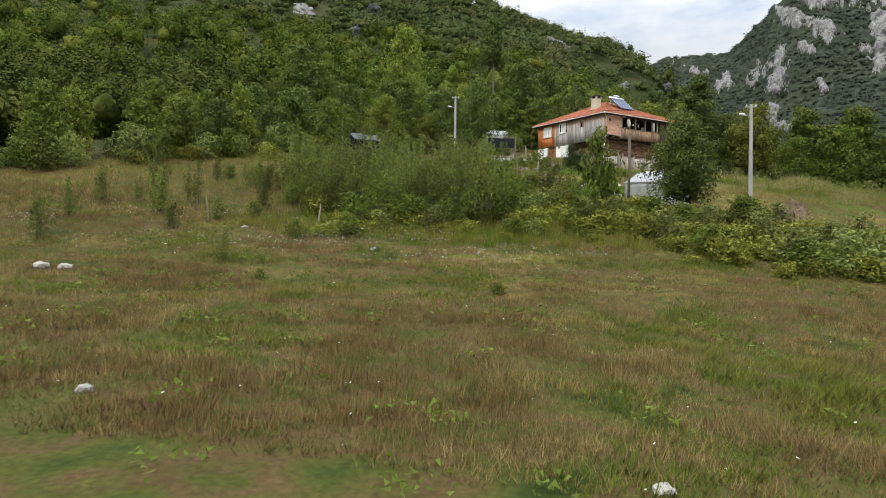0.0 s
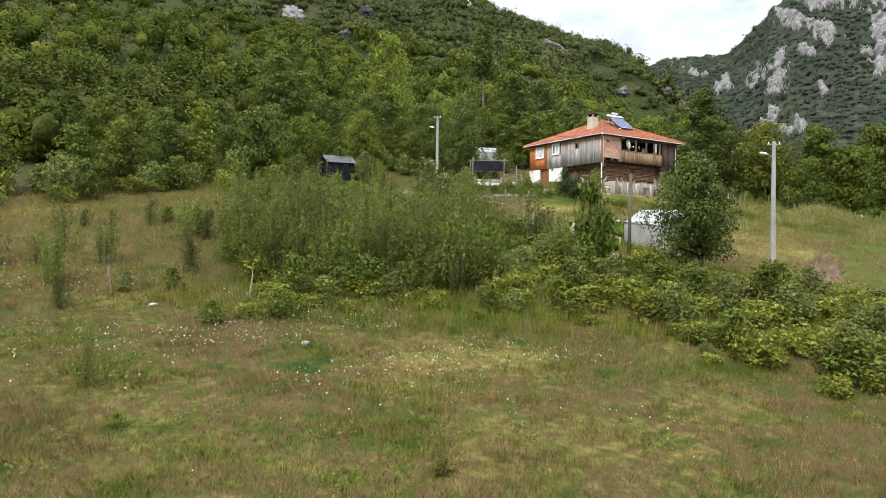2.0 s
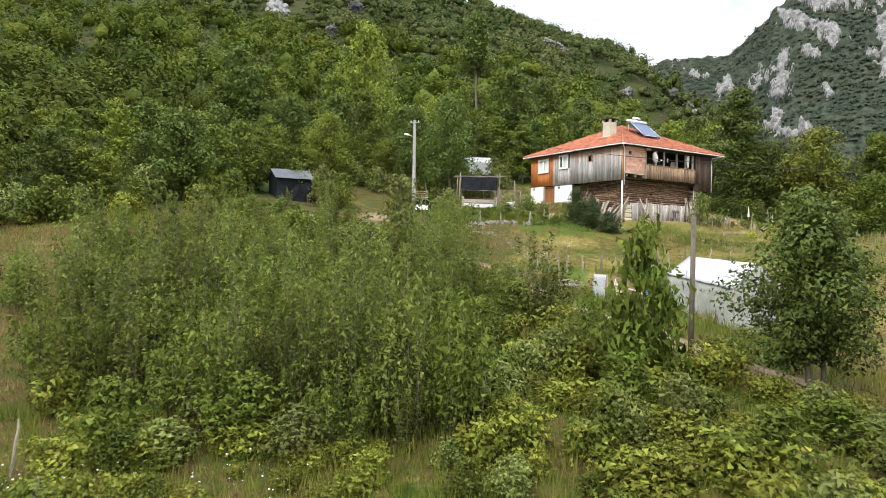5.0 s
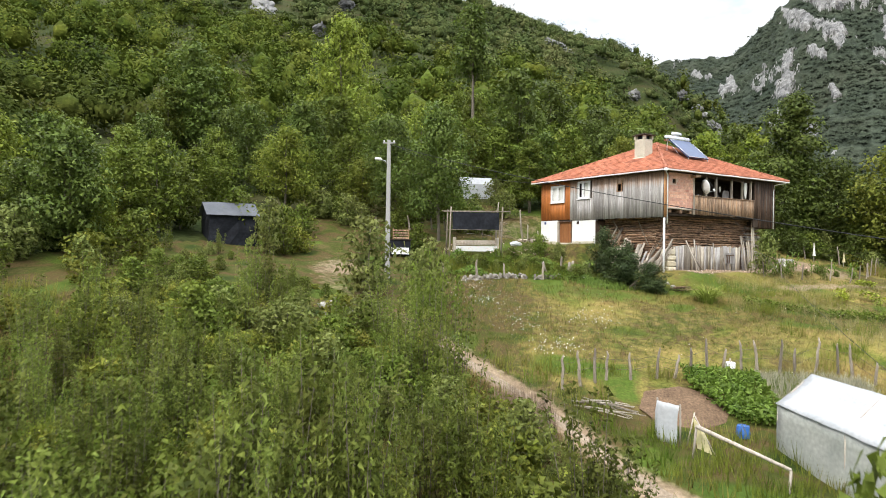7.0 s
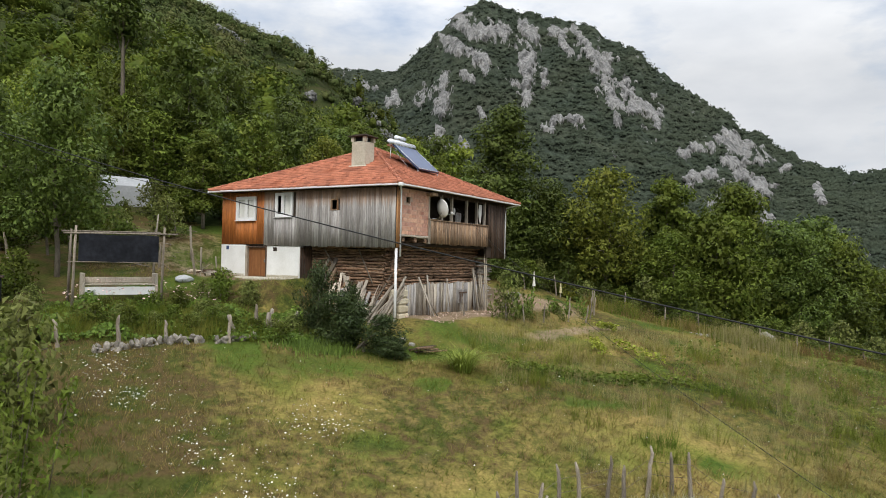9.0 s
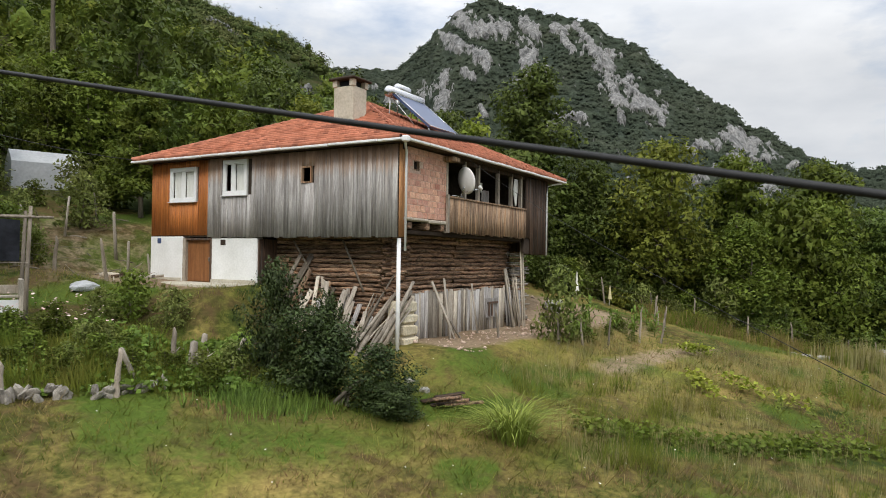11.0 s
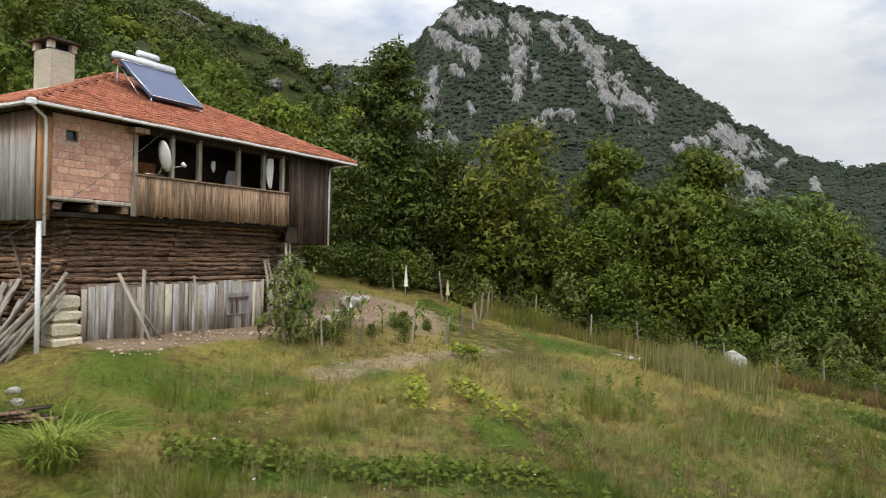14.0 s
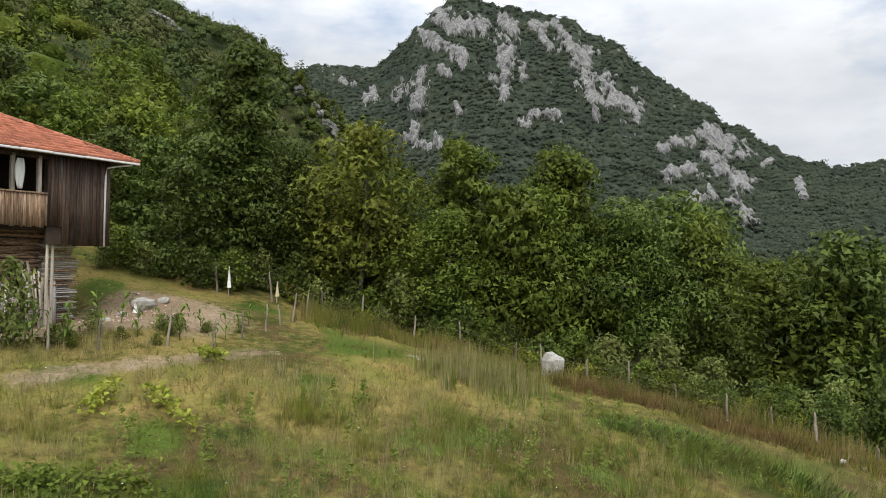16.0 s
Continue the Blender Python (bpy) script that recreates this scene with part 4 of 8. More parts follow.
# solar water heater on the veranda side of the roof
heater = thing("solar_water_heater", HOUSE, "solar water heater with blue collector and steel tanks", "water heater")
px0, px1 = 5.25, 7.4
bmq = bmesh.new()
d = Vector((0, 2.45 - 4.1, 25.02 - 26.42))
for (x0, x1, t0, t1, lift, mat_) in ((px0, px1, 0, 1, 0.0, 0),):
    base = Vector((x0, 4.1, 26.42))
    side_v, nrm = Vector((x1 - x0, 0, 0)), Vector((0, d.z, -d.y)).normalized() * -1
    if nrm.z < 0:
        nrm = -nrm
    cs = [base, base + side_v, base + side_v + d, base + d]
    top = [bmq.verts.new(c + nrm * 0.04) for c in cs]
    bot = [bmq.verts.new(c - nrm * 0.05) for c in cs]
    bmq.faces.new(top)
    bmq.faces.new(bot[::-1])
    for k in range(4):
        bmq.faces.new((bot[k], bot[(k + 1) % 4], top[(k + 1) % 4], top[k]))
part("collector", bmq, M_PANEL, heater, "blue glazed flat collector")
runs = []
for k in range(4):
    runs.append(([cs[k] + nrm * 0.05, cs[(k + 1) % 4] + nrm * 0.05], 0.022))
put("collector_frame", tubes_mesh("collector_frame", runs, M_STEEL, 4), heater)
put("tank", tubes_mesh("tank", [([(px0 - 0.15, 4.3, 26.55), (px0 - 0.1, 4.3, 26.55), (px1 + 0.1, 4.3, 26.55), (px1 + 0.15, 4.3, 26.55)], [0.18, 0.22, 0.22, 0.18])], M_STEEL, 16), heater, "horizontal steel storage tank")
put("tank", tubes_mesh("upper_tank", [([(6.35, 4.75, 26.98), (6.4, 4.75, 26.98), (7.15, 4.75, 26.98), (7.2, 4.75, 26.98)], [0.17, 0.20, 0.20, 0.17])], M_STEEL, 16), heater, "short steel feed tank")
for x in (px0 + 0.05, px1 - 0.05):
    put("leg", tubes_mesh("leg", [([(x, 4.35, roof_z(x, 4.35) - 0.02), (x, 4.3, 26.5)], 0.025)], M_PVC, 6), heater)
    put("leg", tubes_mesh("leg", [([(x, 2.5, roof_z(x, 2.5) - 0.02), (x, 2.5, 25.05)], 0.025)], M_STEEL, 6), heater)
for pts in ([(px0 + 0.05, 4.3, 26.4), (px0 + 0.05, 3.0, roof_z(px0, 3.0))], [(px1, 4.6, roof_z(px1, 4.6)), (px1 - 0.3, 4.72, 26.85)], [(6.45, 4.75, roof_z(6.45, 4.75)), (6.45, 4.75, 26.8)]):
    put("stay", tubes_mesh("stay", [(pts, 0.018)], M_STEEL, 5), heater)

# satellite dish
dish = thing("satellite_dish", HOUSE @ pose(4.05, 0.16, 22.75, 0, 0, -8), "white satellite dish on an arm at the veranda rail", "satellite dish")
bmd = bmesh.new()
rings = []
for i in range(7):
    r = 0.42 * i / 6
    rings.append([bmd.verts.new((0.86 * r * math.cos(t), -0.10 + 0.55 * r * r + 0.30 * r * math.sin(t) * 0.35, r * math.sin(t) * 1.0)) for t in np.linspace(0, 2 * math.pi, 24, endpoint=False)] if i else [bmd.verts.new((0, -0.10, 0))])
for i in range(6):
    for j in range(24):
        k = (j + 1) % 24
        bmd.faces.new((rings[0][0], rings[1][j], rings[1][k]) if i == 0 else (rings[i][j], rings[i + 1][j], rings[i + 1][k], rings[i][k])).smooth = True
dish_me = part("reflector", bmd, M_PVC, dish)
dish_me.rotation_euler = (radians(18), 0, radians(264))
dish_me.scale = (1.12, 1.0, 1.12)
mod = dish_me.modifiers.new("thickness", "SOLIDIFY")
mod.thickness = 0.012
put("arm", tubes_mesh("arm", [([(0, 0, -0.1), (-0.05, 0.22, -0.55)], 0.025)], M_STEEL, 6), dish)
put("feed_arm", tubes_mesh("feed_arm", [([(0.02, 0.0, -0.38), (0.48, -0.27, -0.26)], 0.014)], M_STEEL, 6), dish)
put("feed_horn", tubes_mesh("feed_horn", [([(0.52, -0.29, -0.28), (0.42, -0.24, -0.17)], [0.05, 0.06])], M_PVC, 10), dish, "white feed horn")
put("rail_clamp", tubes_mesh("rail_clamp", [([(-0.5, 0.22, -0.55), (0.1, 0.22, -0.55)], 0.02)], M_STEEL, 6), dish)

# washing on the veranda
def cloth(name, x, y, z0, z1, w, m, label):
    bmk = bmesh.new()
    rows = []
    for i in range(9):
        t = i / 8
        ww = w * (0.35 + 0.65 * math.sin(math.pi * min(1, 0.15 + t * 0.75)))
        rows.append([bmk.verts.new((x - ww / 2 + ww * j / 6, y + 0.03 * math.sin(j * 1.9 + i * 0.5), z1 + (z0 - z1) * t - 0.04 * (j % 2) * t)) for j in range(7)])
    for i in range(8):
        for j in range(6):
            bmk.faces.new((rows[i][j], rows[i][j + 1], rows[i + 1][j + 1], rows[i + 1][j])).smooth = True
    me = bpy.data.meshes.new(name)
    bmk.to_mesh(me)
    bmk.free()
    me.materials.append(m)
    ob = put(name, me)
    ob.matrix_basis = HOUSE
    mo = ob.modifiers.new("thickness", "SOLIDIFY")
    mo.thickness = 0.01
    return tagged(ob, label, "laundry")


cloth("hanging_towel", 8.72, 0.44, 22.25, 23.3, 0.34, M_CURTAIN, "white towel hung on the veranda post")
cloth("hanging_cloth", 6.55, 0.9, 22.6, 22.95, 0.16, M_CURTAIN, "small white cloth hung in the veranda")
cloth("hanging_garment", 7.9, 1.4, 22.0, 22.8, 0.7, M_GREY, "grey washing hung inside the veranda")


# ---- boards, logs, bricks and stones of the house ----
def board_mesh(name, w, h, t, material, ragged=0.0):
    """A sawn board standing on its lower end, its face towards -y."""
    r = random.Random(name)
    v = [(sx * w / 2, sy * t / 2, z) for z in (0, h) for sx, sy in ((-1, -0.7), (-0.9, -1), (0.9, -1), (1, -0.7), (1, 1), (-1, 1))]
    v = [(x, y, z + (r.uniform(-ragged, ragged))) for x, y, z in v]
    f = [(k, (k + 1) % 6, 6 + (k + 1) % 6, 6 + k) for k in range(6)] + [(6, 7, 8, 11), (8, 9, 10, 11), (0, 5, 2, 1), (2, 5, 4, 3)]
    return mesh_of(name, v, f, material)


def put_board(name, me, parent, m):
    ob = put(name, me, parent)
    ob.matrix_basis = m
    return ob


FRONT = Matrix.Rotation(radians(-90), 4, "Z")      # boards whose face looks out of the boarded front (-x)
cache = {}


def board_at(kind, parent, x, y, z0, z1, w, material, facing, off=0.0, ragged=0.0):
    key = (kind, round(w, 3), round((z1 - z0) / 0.02), material.name, ragged > 0)
    if key not in cache:
        cache[key] = board_mesh("board_%s_%d" % (kind, len(cache)), w, z1 - z0, 0.03, material, ragged)
    m = Matrix.Translation((x - (off if facing == "x" else 0), y - (off if facing == "y" else 0), z0)) @ (FRONT if facing == "x" else Matrix())
    return put_board("board", cache[key], parent, m @ Matrix.Rotation(rng.uniform(-0.004, 0.004), 4, "Y"))


grey_front = part("grey_boarding", boxes((W0 + 0.015, W0 + 0.03, 0.62, 8.93, 20.7, 22.17), (W0 + 0.015, W0 + 0.03, 0.62, 3.98, 22.17, 23.5), (W0 + 0.015, W0 + 0.03, 4.48, 6.93, 22.17, 23.5), (W0 + 0.015, W0 + 0.03, 8.18, 8.93, 22.17, 23.5)), M_SHADE, house, "weathered grey board front")
y = 0.56
while y < 8.92:
    w = rng.choice((0.15, 0.17, 0.19, 0.22))
    w = min(w, 8.95 - y)
    if w < 0.04:
        break
    for z0, z1 in front_strips(y, y + w, WB + rng.choice((-0.02, 0.0, 0.02)), WT - 0.02):
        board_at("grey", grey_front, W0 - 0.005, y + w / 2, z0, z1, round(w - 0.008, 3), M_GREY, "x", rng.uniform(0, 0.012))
    y += w
pine_front = part("pine_boarding", boxes((W0 + 0.015, W0 + 0.03, 8.96, 9.53, 20.8, 23.5), (W0 + 0.015, W0 + 0.03, 11.04, 12.1, 20.8, 23.5), (W0 + 0.015, W0 + 0.03, 9.53, 11.04, 20.8, 22.0)), M_SHADE, house, "varnished orange pine boarding")
y = 8.96
while y < 12.1:
    w = min(0.105, 12.13 - y)
    if w < 0.03:
        break
    for z0, z1 in front_strips(y, y + w, 20.76, WT - 0.02):
        board_at("pine", pine_front, W0 + 0.015, y + w / 2, z0, z1, round(w - 0.006, 3), M_ORANGE, "x")
    y += w
corner_boarding = part("corner_boarding", boxes((0.47, 0.82, 0.56, 0.62, 20.72, 23.5)), M_SHADE, house)
for x in (0.53, 0.645, 0.76):
    board_at("corner", corner_boarding, x, 0.53, WB, WT - 0.02, 0.11, M_FADED, "y")
parapet = part("parapet", boxes((3.24, 9.68, 0.455, 0.50, 20.98, 22.1)), M_SHADE, house, "parapet of brown weathered boards")
x = 3.24
while x < 9.64:
    w = rng.choice((0.09, 0.11, 0.13))
    w = min(w, 9.7 - x)
    board_at("parapet", parapet, x + w / 2, 0.42, 20.93 + rng.choice((-0.04, 0, 0, 0.02)), 22.1, round(w - 0.006, 3), M_BROWN, "y", rng.uniform(0, 0.01))
    x += w
part("parapet_edge_board", boxes((3.14, 3.24, 0.34, 0.44, 20.9, 22.2), bevel=0.01), M_POST, house)
end_box = part("end_boarding", boxes((9.72, 12.1, 0.5, 0.60, 20.3, 23.5)), M_SHADE, house, "dark boarded end bay, boards of uneven length")
x = 9.72
while x < 12.18:
    w = rng.choice((0.12, 0.15, 0.18))
    w = min(w, 12.22 - x)
    low = 20.95 if x < 10.2 else 20.27
    board_at("end", end_box, x + w / 2, 0.47, low + rng.choice((-0.02, 0, 0.02)), WT - 0.04, round(w - 0.008, 3), M_DARKW if rng.random() < 0.93 else M_STAKE, "y", rng.uniform(0, 0.012))
    x += w
y = 0.6
while y < 3.4:
    board_at("end", end_box, 12.22, y, 20.27, WT - 0.04, 0.17, M_DARKW, "x")
    y += 0.18

# bricks of the panel
brick_bm = bmesh.new()
box(brick_bm, -0.145, 0.145, -0.04, 0.04, -0.093, 0.093, bevel=0.008)
brick_me = bpy.data.meshes.new("brick")
brick_bm.to_mesh(brick_me)
brick_bm.free()
brick_me.materials.append(M_BRICK)
brick_panel = part("brick_panel", boxes((0.83, 0.86, 0.53, 0.56, 21.3, 23.5)), M_MORTAR, house, "panel of bare hollow clay bricks")
for r in range(11):
    x = 0.84 + (0.15 if r % 2 else 0.0)
    while x < 3.15:
        x1 = min(x + 0.29, 3.22)
        x0 = x
        z = 21.31 + r * 0.2 + 0.095
        if not (x1 > 1.17 and x0 < 1.58 and 22.72 < z < 23.2) and x1 - x0 > 0.08:
            ob = put("brick", brick_me, brick_panel)
            ob.matrix_basis = Matrix.Translation(((x0 + x1) / 2, 0.52 + rng.uniform(-0.006, 0.006), z)) @ Matrix.Rotation(rng.uniform(-0.01, 0.01), 4, "Y") @ Matrix.Diagonal(((x1 - x0) / 0.30, 1, 1, 1))
        x += 0.302
    if r % 2:
        ob = put("brick", brick_me, brick_panel)
        ob.matrix_basis = Matrix.Translation((0.905, 0.52, 21.31 + r * 0.2 + 0.095)) @ Matrix.Diagonal((0.44, 1, 1, 1))


def log_mesh(name, length, h, t):
    """A hewn log lying along x from its middle, with an uneven outline."""
    r = random.Random(name)
    v, f, n = [], [], 9
    for i in range(n):
        x = -length / 2 + length * i / (n - 1)
        dz, dt = r.uniform(-0.022, 0.022), r.uniform(-0.045, 0.02)
        hh = h / 2 * r.uniform(0.7, 1.04)
        for a in range(8):
            c, s = math.cos(a * math.pi / 4 + 0.39), math.sin(a * math.pi / 4 + 0.39)
            v.append((x, c * (t / 2 + dt), dz + s * hh * 1.1))
    for i in range(n - 1):
        for a in range(8):
            b = (a + 1) % 8
            f.append((i * 8 + a, i * 8 + b, (i + 1) * 8 + b, (i + 1) * 8 + a))
    for i in (0, n - 1):
        f += [tuple(i * 8 + k for k in q) for q in ((0, 1, 2, 3), (0, 3, 4, 7), (4, 5, 6, 7))]
    return mesh_of(name, v, f, M_LOG)


log_meshes = [log_mesh("hewn_log_%d" % k, 1.0, 0.165, 0.24) for k in range(10)]
# backing slabs in the shade colour paint the dark behind the logs
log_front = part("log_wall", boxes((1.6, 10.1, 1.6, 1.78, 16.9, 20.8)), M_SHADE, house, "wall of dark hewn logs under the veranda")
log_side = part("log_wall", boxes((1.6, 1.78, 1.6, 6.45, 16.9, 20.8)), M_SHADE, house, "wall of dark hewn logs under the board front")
for k in range(25):
    z = 16.98 + k * 0.158
    split = 5.4 + rng.uniform(-0.25, 0.25)
    for x0, x1 in ((1.05 + rng.uniform(-0.25, 0.2), split), (split + 0.02, 10.15 + rng.uniform(0, 0.55))):
        ob = put("log", rng.choice(log_meshes), log_front)
        ob.matrix_basis = Matrix.Translation(((x0 + x1) / 2, 1.5 + rng.uniform(-0.03, 0.02), z)) @ Matrix.Diagonal((x1 - x0, 1, 1, 1))
    y0, y1 = 0.95 + rng.uniform(-0.2, 0.25), 6.44
    ob = put("log", rng.choice(log_meshes), log_side)
    ob.matrix_basis = Matrix.Translation((1.5 + rng.uniform(-0.03, 0.02), (y0 + y1) / 2, z + 0.08)) @ FRONT @ Matrix.Diagonal((y1 - y0, 1, 1, 1))

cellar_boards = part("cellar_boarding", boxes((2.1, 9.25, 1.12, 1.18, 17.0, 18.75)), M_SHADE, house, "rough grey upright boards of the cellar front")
x = 2.1
while x < 9.2:
    w = rng.choice((0.14, 0.18, 0.24, 0.3))
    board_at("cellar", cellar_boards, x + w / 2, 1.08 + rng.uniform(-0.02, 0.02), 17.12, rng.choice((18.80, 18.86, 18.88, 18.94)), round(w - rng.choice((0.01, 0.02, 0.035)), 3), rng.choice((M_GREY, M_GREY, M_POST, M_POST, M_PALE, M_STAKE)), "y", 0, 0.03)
    x += w
part("cellar_rail", boxes((2.1, 9.25, 1.12, 1.22, 18.72, 18.86), (2.2, 9.2, 0.98, 1.06, 17.08, 17.2)), M_POST, house)
hatch = part("cellar_hatch", boxes((7.35, 8.35, 0.99, 1.04, 17.75, 18.5)), M_GREY, house, "small boarded hatch door")
part("hatch_rail", boxes((7.4, 8.3, 0.95, 0.985, 18.28, 18.36), (7.5, 7.58, 0.95, 0.985, 17.8, 18.27), (7.75, 7.83, 0.95, 0.985, 17.8, 18.27)), M_DARKW, hatch)


def stone_mesh(name, r, material, flat=0.7):
    bms = bmesh.new()
    bmesh.ops.create_icosphere(bms, subdivisions=2, radius=r)
    off = Vector((sum(map(ord, name)) * 0.37, 1.3, 2.1))
    for v in bms.verts:
        k = 1 + 0.38 * noise.noise(v.co / r * 1.3 + off) + 0.12 * noise.noise(v.co / r * 3.5 + off)
        v.co = Vector((v.co.x * k, v.co.y * k, v.co.z * k * flat))
    me = bpy.data.meshes.new(name)
    bms.to_mesh(me)
    bms.free()
    me.materials.append(material)
    return me


pier = part("stone_pier", boxes((1.15, 1.85, 0.78, 1.4, 16.7, 18.66), bevel=0.05), M_PIER, house, "pier of cream dressed stones")
for k, (x, z, w, h) in enumerate(((1.33, 16.95, 0.6, 0.38), (1.75, 17.0, 0.4, 0.3), (1.52, 17.36, 0.85, 0.36), (1.42, 17.75, 0.72, 0.36), (1.80, 17.72, 0.22, 0.3), (1.45, 18.1, 0.75, 0.32), (1.82, 18.12, 0.18, 0.25), (1.48, 18.48, 0.78, 0.38))):
    bms = bmesh.new()
    box(bms, x - w / 2, x + w / 2, 0.66, 1.2, z - h / 2 + 0.012, z + h / 2 - 0.012, bevel=0.05, jitter=0.025, rng=rng)
    part("stone", bms, M_PIER, pier)


# ---- poles and cables ----
def pole(x, y, top, material, label, lamp=None, r0=0.15, r1=0.09, lean=0.0, arms=True):
    z = ground_at(x, y)
    ob = thing("utility_pole", pose(x, y, z), label, "utility pole")
    h = top - z
    if material is M_CONC:
        bmp = bmesh.new()
        for a, b, dz0, dz1 in ((r0, r1, -0.4, h),):
            lo = [bmp.verts.new((sx * a, sy * a * 0.75, dz0)) for sx, sy in ((-1, -1), (1, -1), (1, 1), (-1, 1))]
            hi = [bmp.verts.new((sx * b, sy * b * 0.75, dz1)) for sx, sy in ((-1, -1), (1, -1), (1, 1), (-1, 1))]
            bmp.faces.new(hi)
            for k in range(4):
                bmp.faces.new((lo[k], lo[(k + 1) % 4], hi[(k + 1) % 4], hi[k]))
        bmesh.ops.bevel(bmp, geom=list(bmp.edges), offset=0.02, segments=1, affect="EDGES")
        part("shaft", bmp, material, ob)
    else:
        put("shaft", tubes_mesh("shaft", [([(0, 0, -0.4), (lean * 0.5, 0, h * 0.5), (lean, 0, h)], [r0, (r0 + r1) / 2, r1])], material, 9), ob)
    if arms:
        part("crossarm", boxes((-0.38, 0.38, -0.04, 0.04, h - 0.22, h - 0.14), bevel=0.01), M_CONC, ob)
        for dx in (-0.3, 0.3):
            put("insulator", tubes_mesh("insulator", [([(dx, 0, h - 0.15), (dx, 0, h - 0.02)], [0.04, 0.025])], M_PVC, 8), ob)
    if lamp:
        put("lamp_arm", tubes_mesh("lamp_arm", [([(0, 0, h - lamp[1] - 0.35), (lamp[0] * 0.5, -0.1, h - lamp[1] - 0.05), (lamp[0], -0.2, h - lamp[1])], 0.03)], M_STEEL, 7), ob)
        put("lamp_head", tubes_mesh("lamp_head", [([(lamp[0] * 0.8, -0.16, h - lamp[1]), (lamp[0], -0.2, h - lamp[1] + 0.02), (lamp[0] * 1.55, -0.32, h - lamp[1] + 0.05)], [0.05, 0.10, 0.06])], M_PVC, 9), ob, "white street lamp head")
    return ob


pole(17.96, 43.3, 17.8, M_CONC, "grey concrete power pole with a street lamp", (-0.55, 0.75), 0.14, 0.09)
pole(-5.0, 72.0, 24.95, M_CONC, "grey concrete power pole with a street lamp", (-0.5, 1.2), 0.15, 0.10)
pole(10.04, 44.25, 16.05, M_BARK, "dark weathered wooden pole in the thicket", None, 0.11, 0.09, 0.05, False)


def cable(name, a, b, sag, label, r=0.016):
    pts = [Vector(a).lerp(Vector(b), t) - Vector((0, 0, sag * 4 * t * (1 - t))) for t in np.linspace(0, 1, 25)]
    ob = put(name, tubes_mesh(name, [(pts, r)], M_WIRE, 5))
    return tagged(ob, label, "cable")


hx, hy = from_house(0.2, 12.5)
cable("power_cable", (-5.0, 72.0, 24.75), (hx, hy, 23.66), 0.55, "thin black power cable from pole to eaves", 0.014)
cable("power_cable", (-5.0, 72.0, 24.7), (17.96, 43.3, 17.5), 0.6, "black power cable strung between two poles", 0.014)
kx, ky = from_house(4.0, 0.1)
cable("service_cable", (kx, ky, 23.5), (10.06, 44.25, 15.8), 0.8, "thin black cable from eaves to wooden pole", 0.005)


# ---- fences ----
POST_V = []
for k in range(4):
    r = random.Random(40 + k)
    pts = [(r.uniform(-0.03, 0.03) * z, r.uniform(-0.03, 0.03) * z, z) for z in (-0.3, 0.0, 0.4, 0.8, 1.1, 1.3)]
    POST_V.append(tubes_mesh("rough_post", [(pts, [0.06, 0.06, 0.055, 0.05, 0.045, 0.02])], M_STAKE, 6))


def fence(points, label, height=1.0, spacing=1.6, wire=True, group="fence posts", seed=0, thin=1.0):
    r = random.Random(seed)
    path = [Vector((*p, 0)) for p in points]
    tops = []
    for a, b in zip(path, path[1:]):
        n = max(1, round((b - a).length / spacing))
        for k in range(n):
            p = a.lerp(b, (k + r.uniform(-0.15, 0.15)) / n)
            z = ground_at(p.x, p.y)
            h = height * r.uniform(0.75, 1.2)
            ob = put("fence_post", r.choice(POST_V))
            ob.matrix_basis = pose(p.x, p.y, z, r.uniform(-8, 8), r.uniform(-8, 8), r.uniform(0, 360)) @ Matrix.Diagonal((thin, thin, h / 1.3, 1))
            tagged(ob, label, "fence post", group)
            tops.append((p.x, p.y, z + h * 0.72))
    if wire:
        ob = put("fence_wire", tubes_mesh("fence_wire", [(tops, 0.006), ([(x, y, z - 0.3 * height) for x, y, z in tops], 0.006)], M_BARK, 4))
        tagged(ob, "rusty wire strung along the rough fence posts", "wire")


fence([(4.6, 57.6), (6.4, 58.8), (9.1, 59.4), (11.9, 60.5), (15.8, 61.0), (17.0, 60.2), (18.2, 57.6)], "rough split garden fence post, leaning", 1.25, 0.85, True, "garden fence posts", 1, 1.1)
fence([(-1.9, 72.4), (2.2, 72.9), (4.3, 73.1), (6.4, 76.2)], "rough grey post on the terrace edge", 0.95, 1.9, False, "terrace posts", 2, 1.35)
fence([(25.6, 89.0), (28.0, 89.2), (30.5, 88.0), (34.2, 85.0), (38.5, 82.6), (41.7, 78.2), (44.8, 75.0), (47.6, 73.0), (51.0, 68.0)], "rough grey post of the meadow fence", 1.3, 2.1, True, "meadow fence posts", 3, 1.0)
fence([(16.2, 77.4), (18.4, 77.4), (21.2, 78.3), (24.8, 79.9), (27.0, 82.5), (28.5, 85.2), (30.4, 87.6)], "thin grey stake beside the vegetable bed", 1.25, 1.8, False, "bed stakes", 4, 0.8)
fence([(-9.0, 32.6), (-6.4, 31.2), (0.7, 39.9)], "thin bleached stake in the tall weeds", 1.3, 6.0, False, "weed stakes", 5, 0.8)
fence([(-15.0, 30.5), (-9.0, 31.0)], "thin bleached stake in the tall weeds", 1.2, 5.0, False, "weed stakes", 6, 0.7)
fence([(3.0, 82.8), (0.0, 84.0), (-4.0, 84.0), (-9.0, 81.5)], "grey post of the yard fence", 1.3, 1.5, True, "yard fence posts", 8, 1.2)


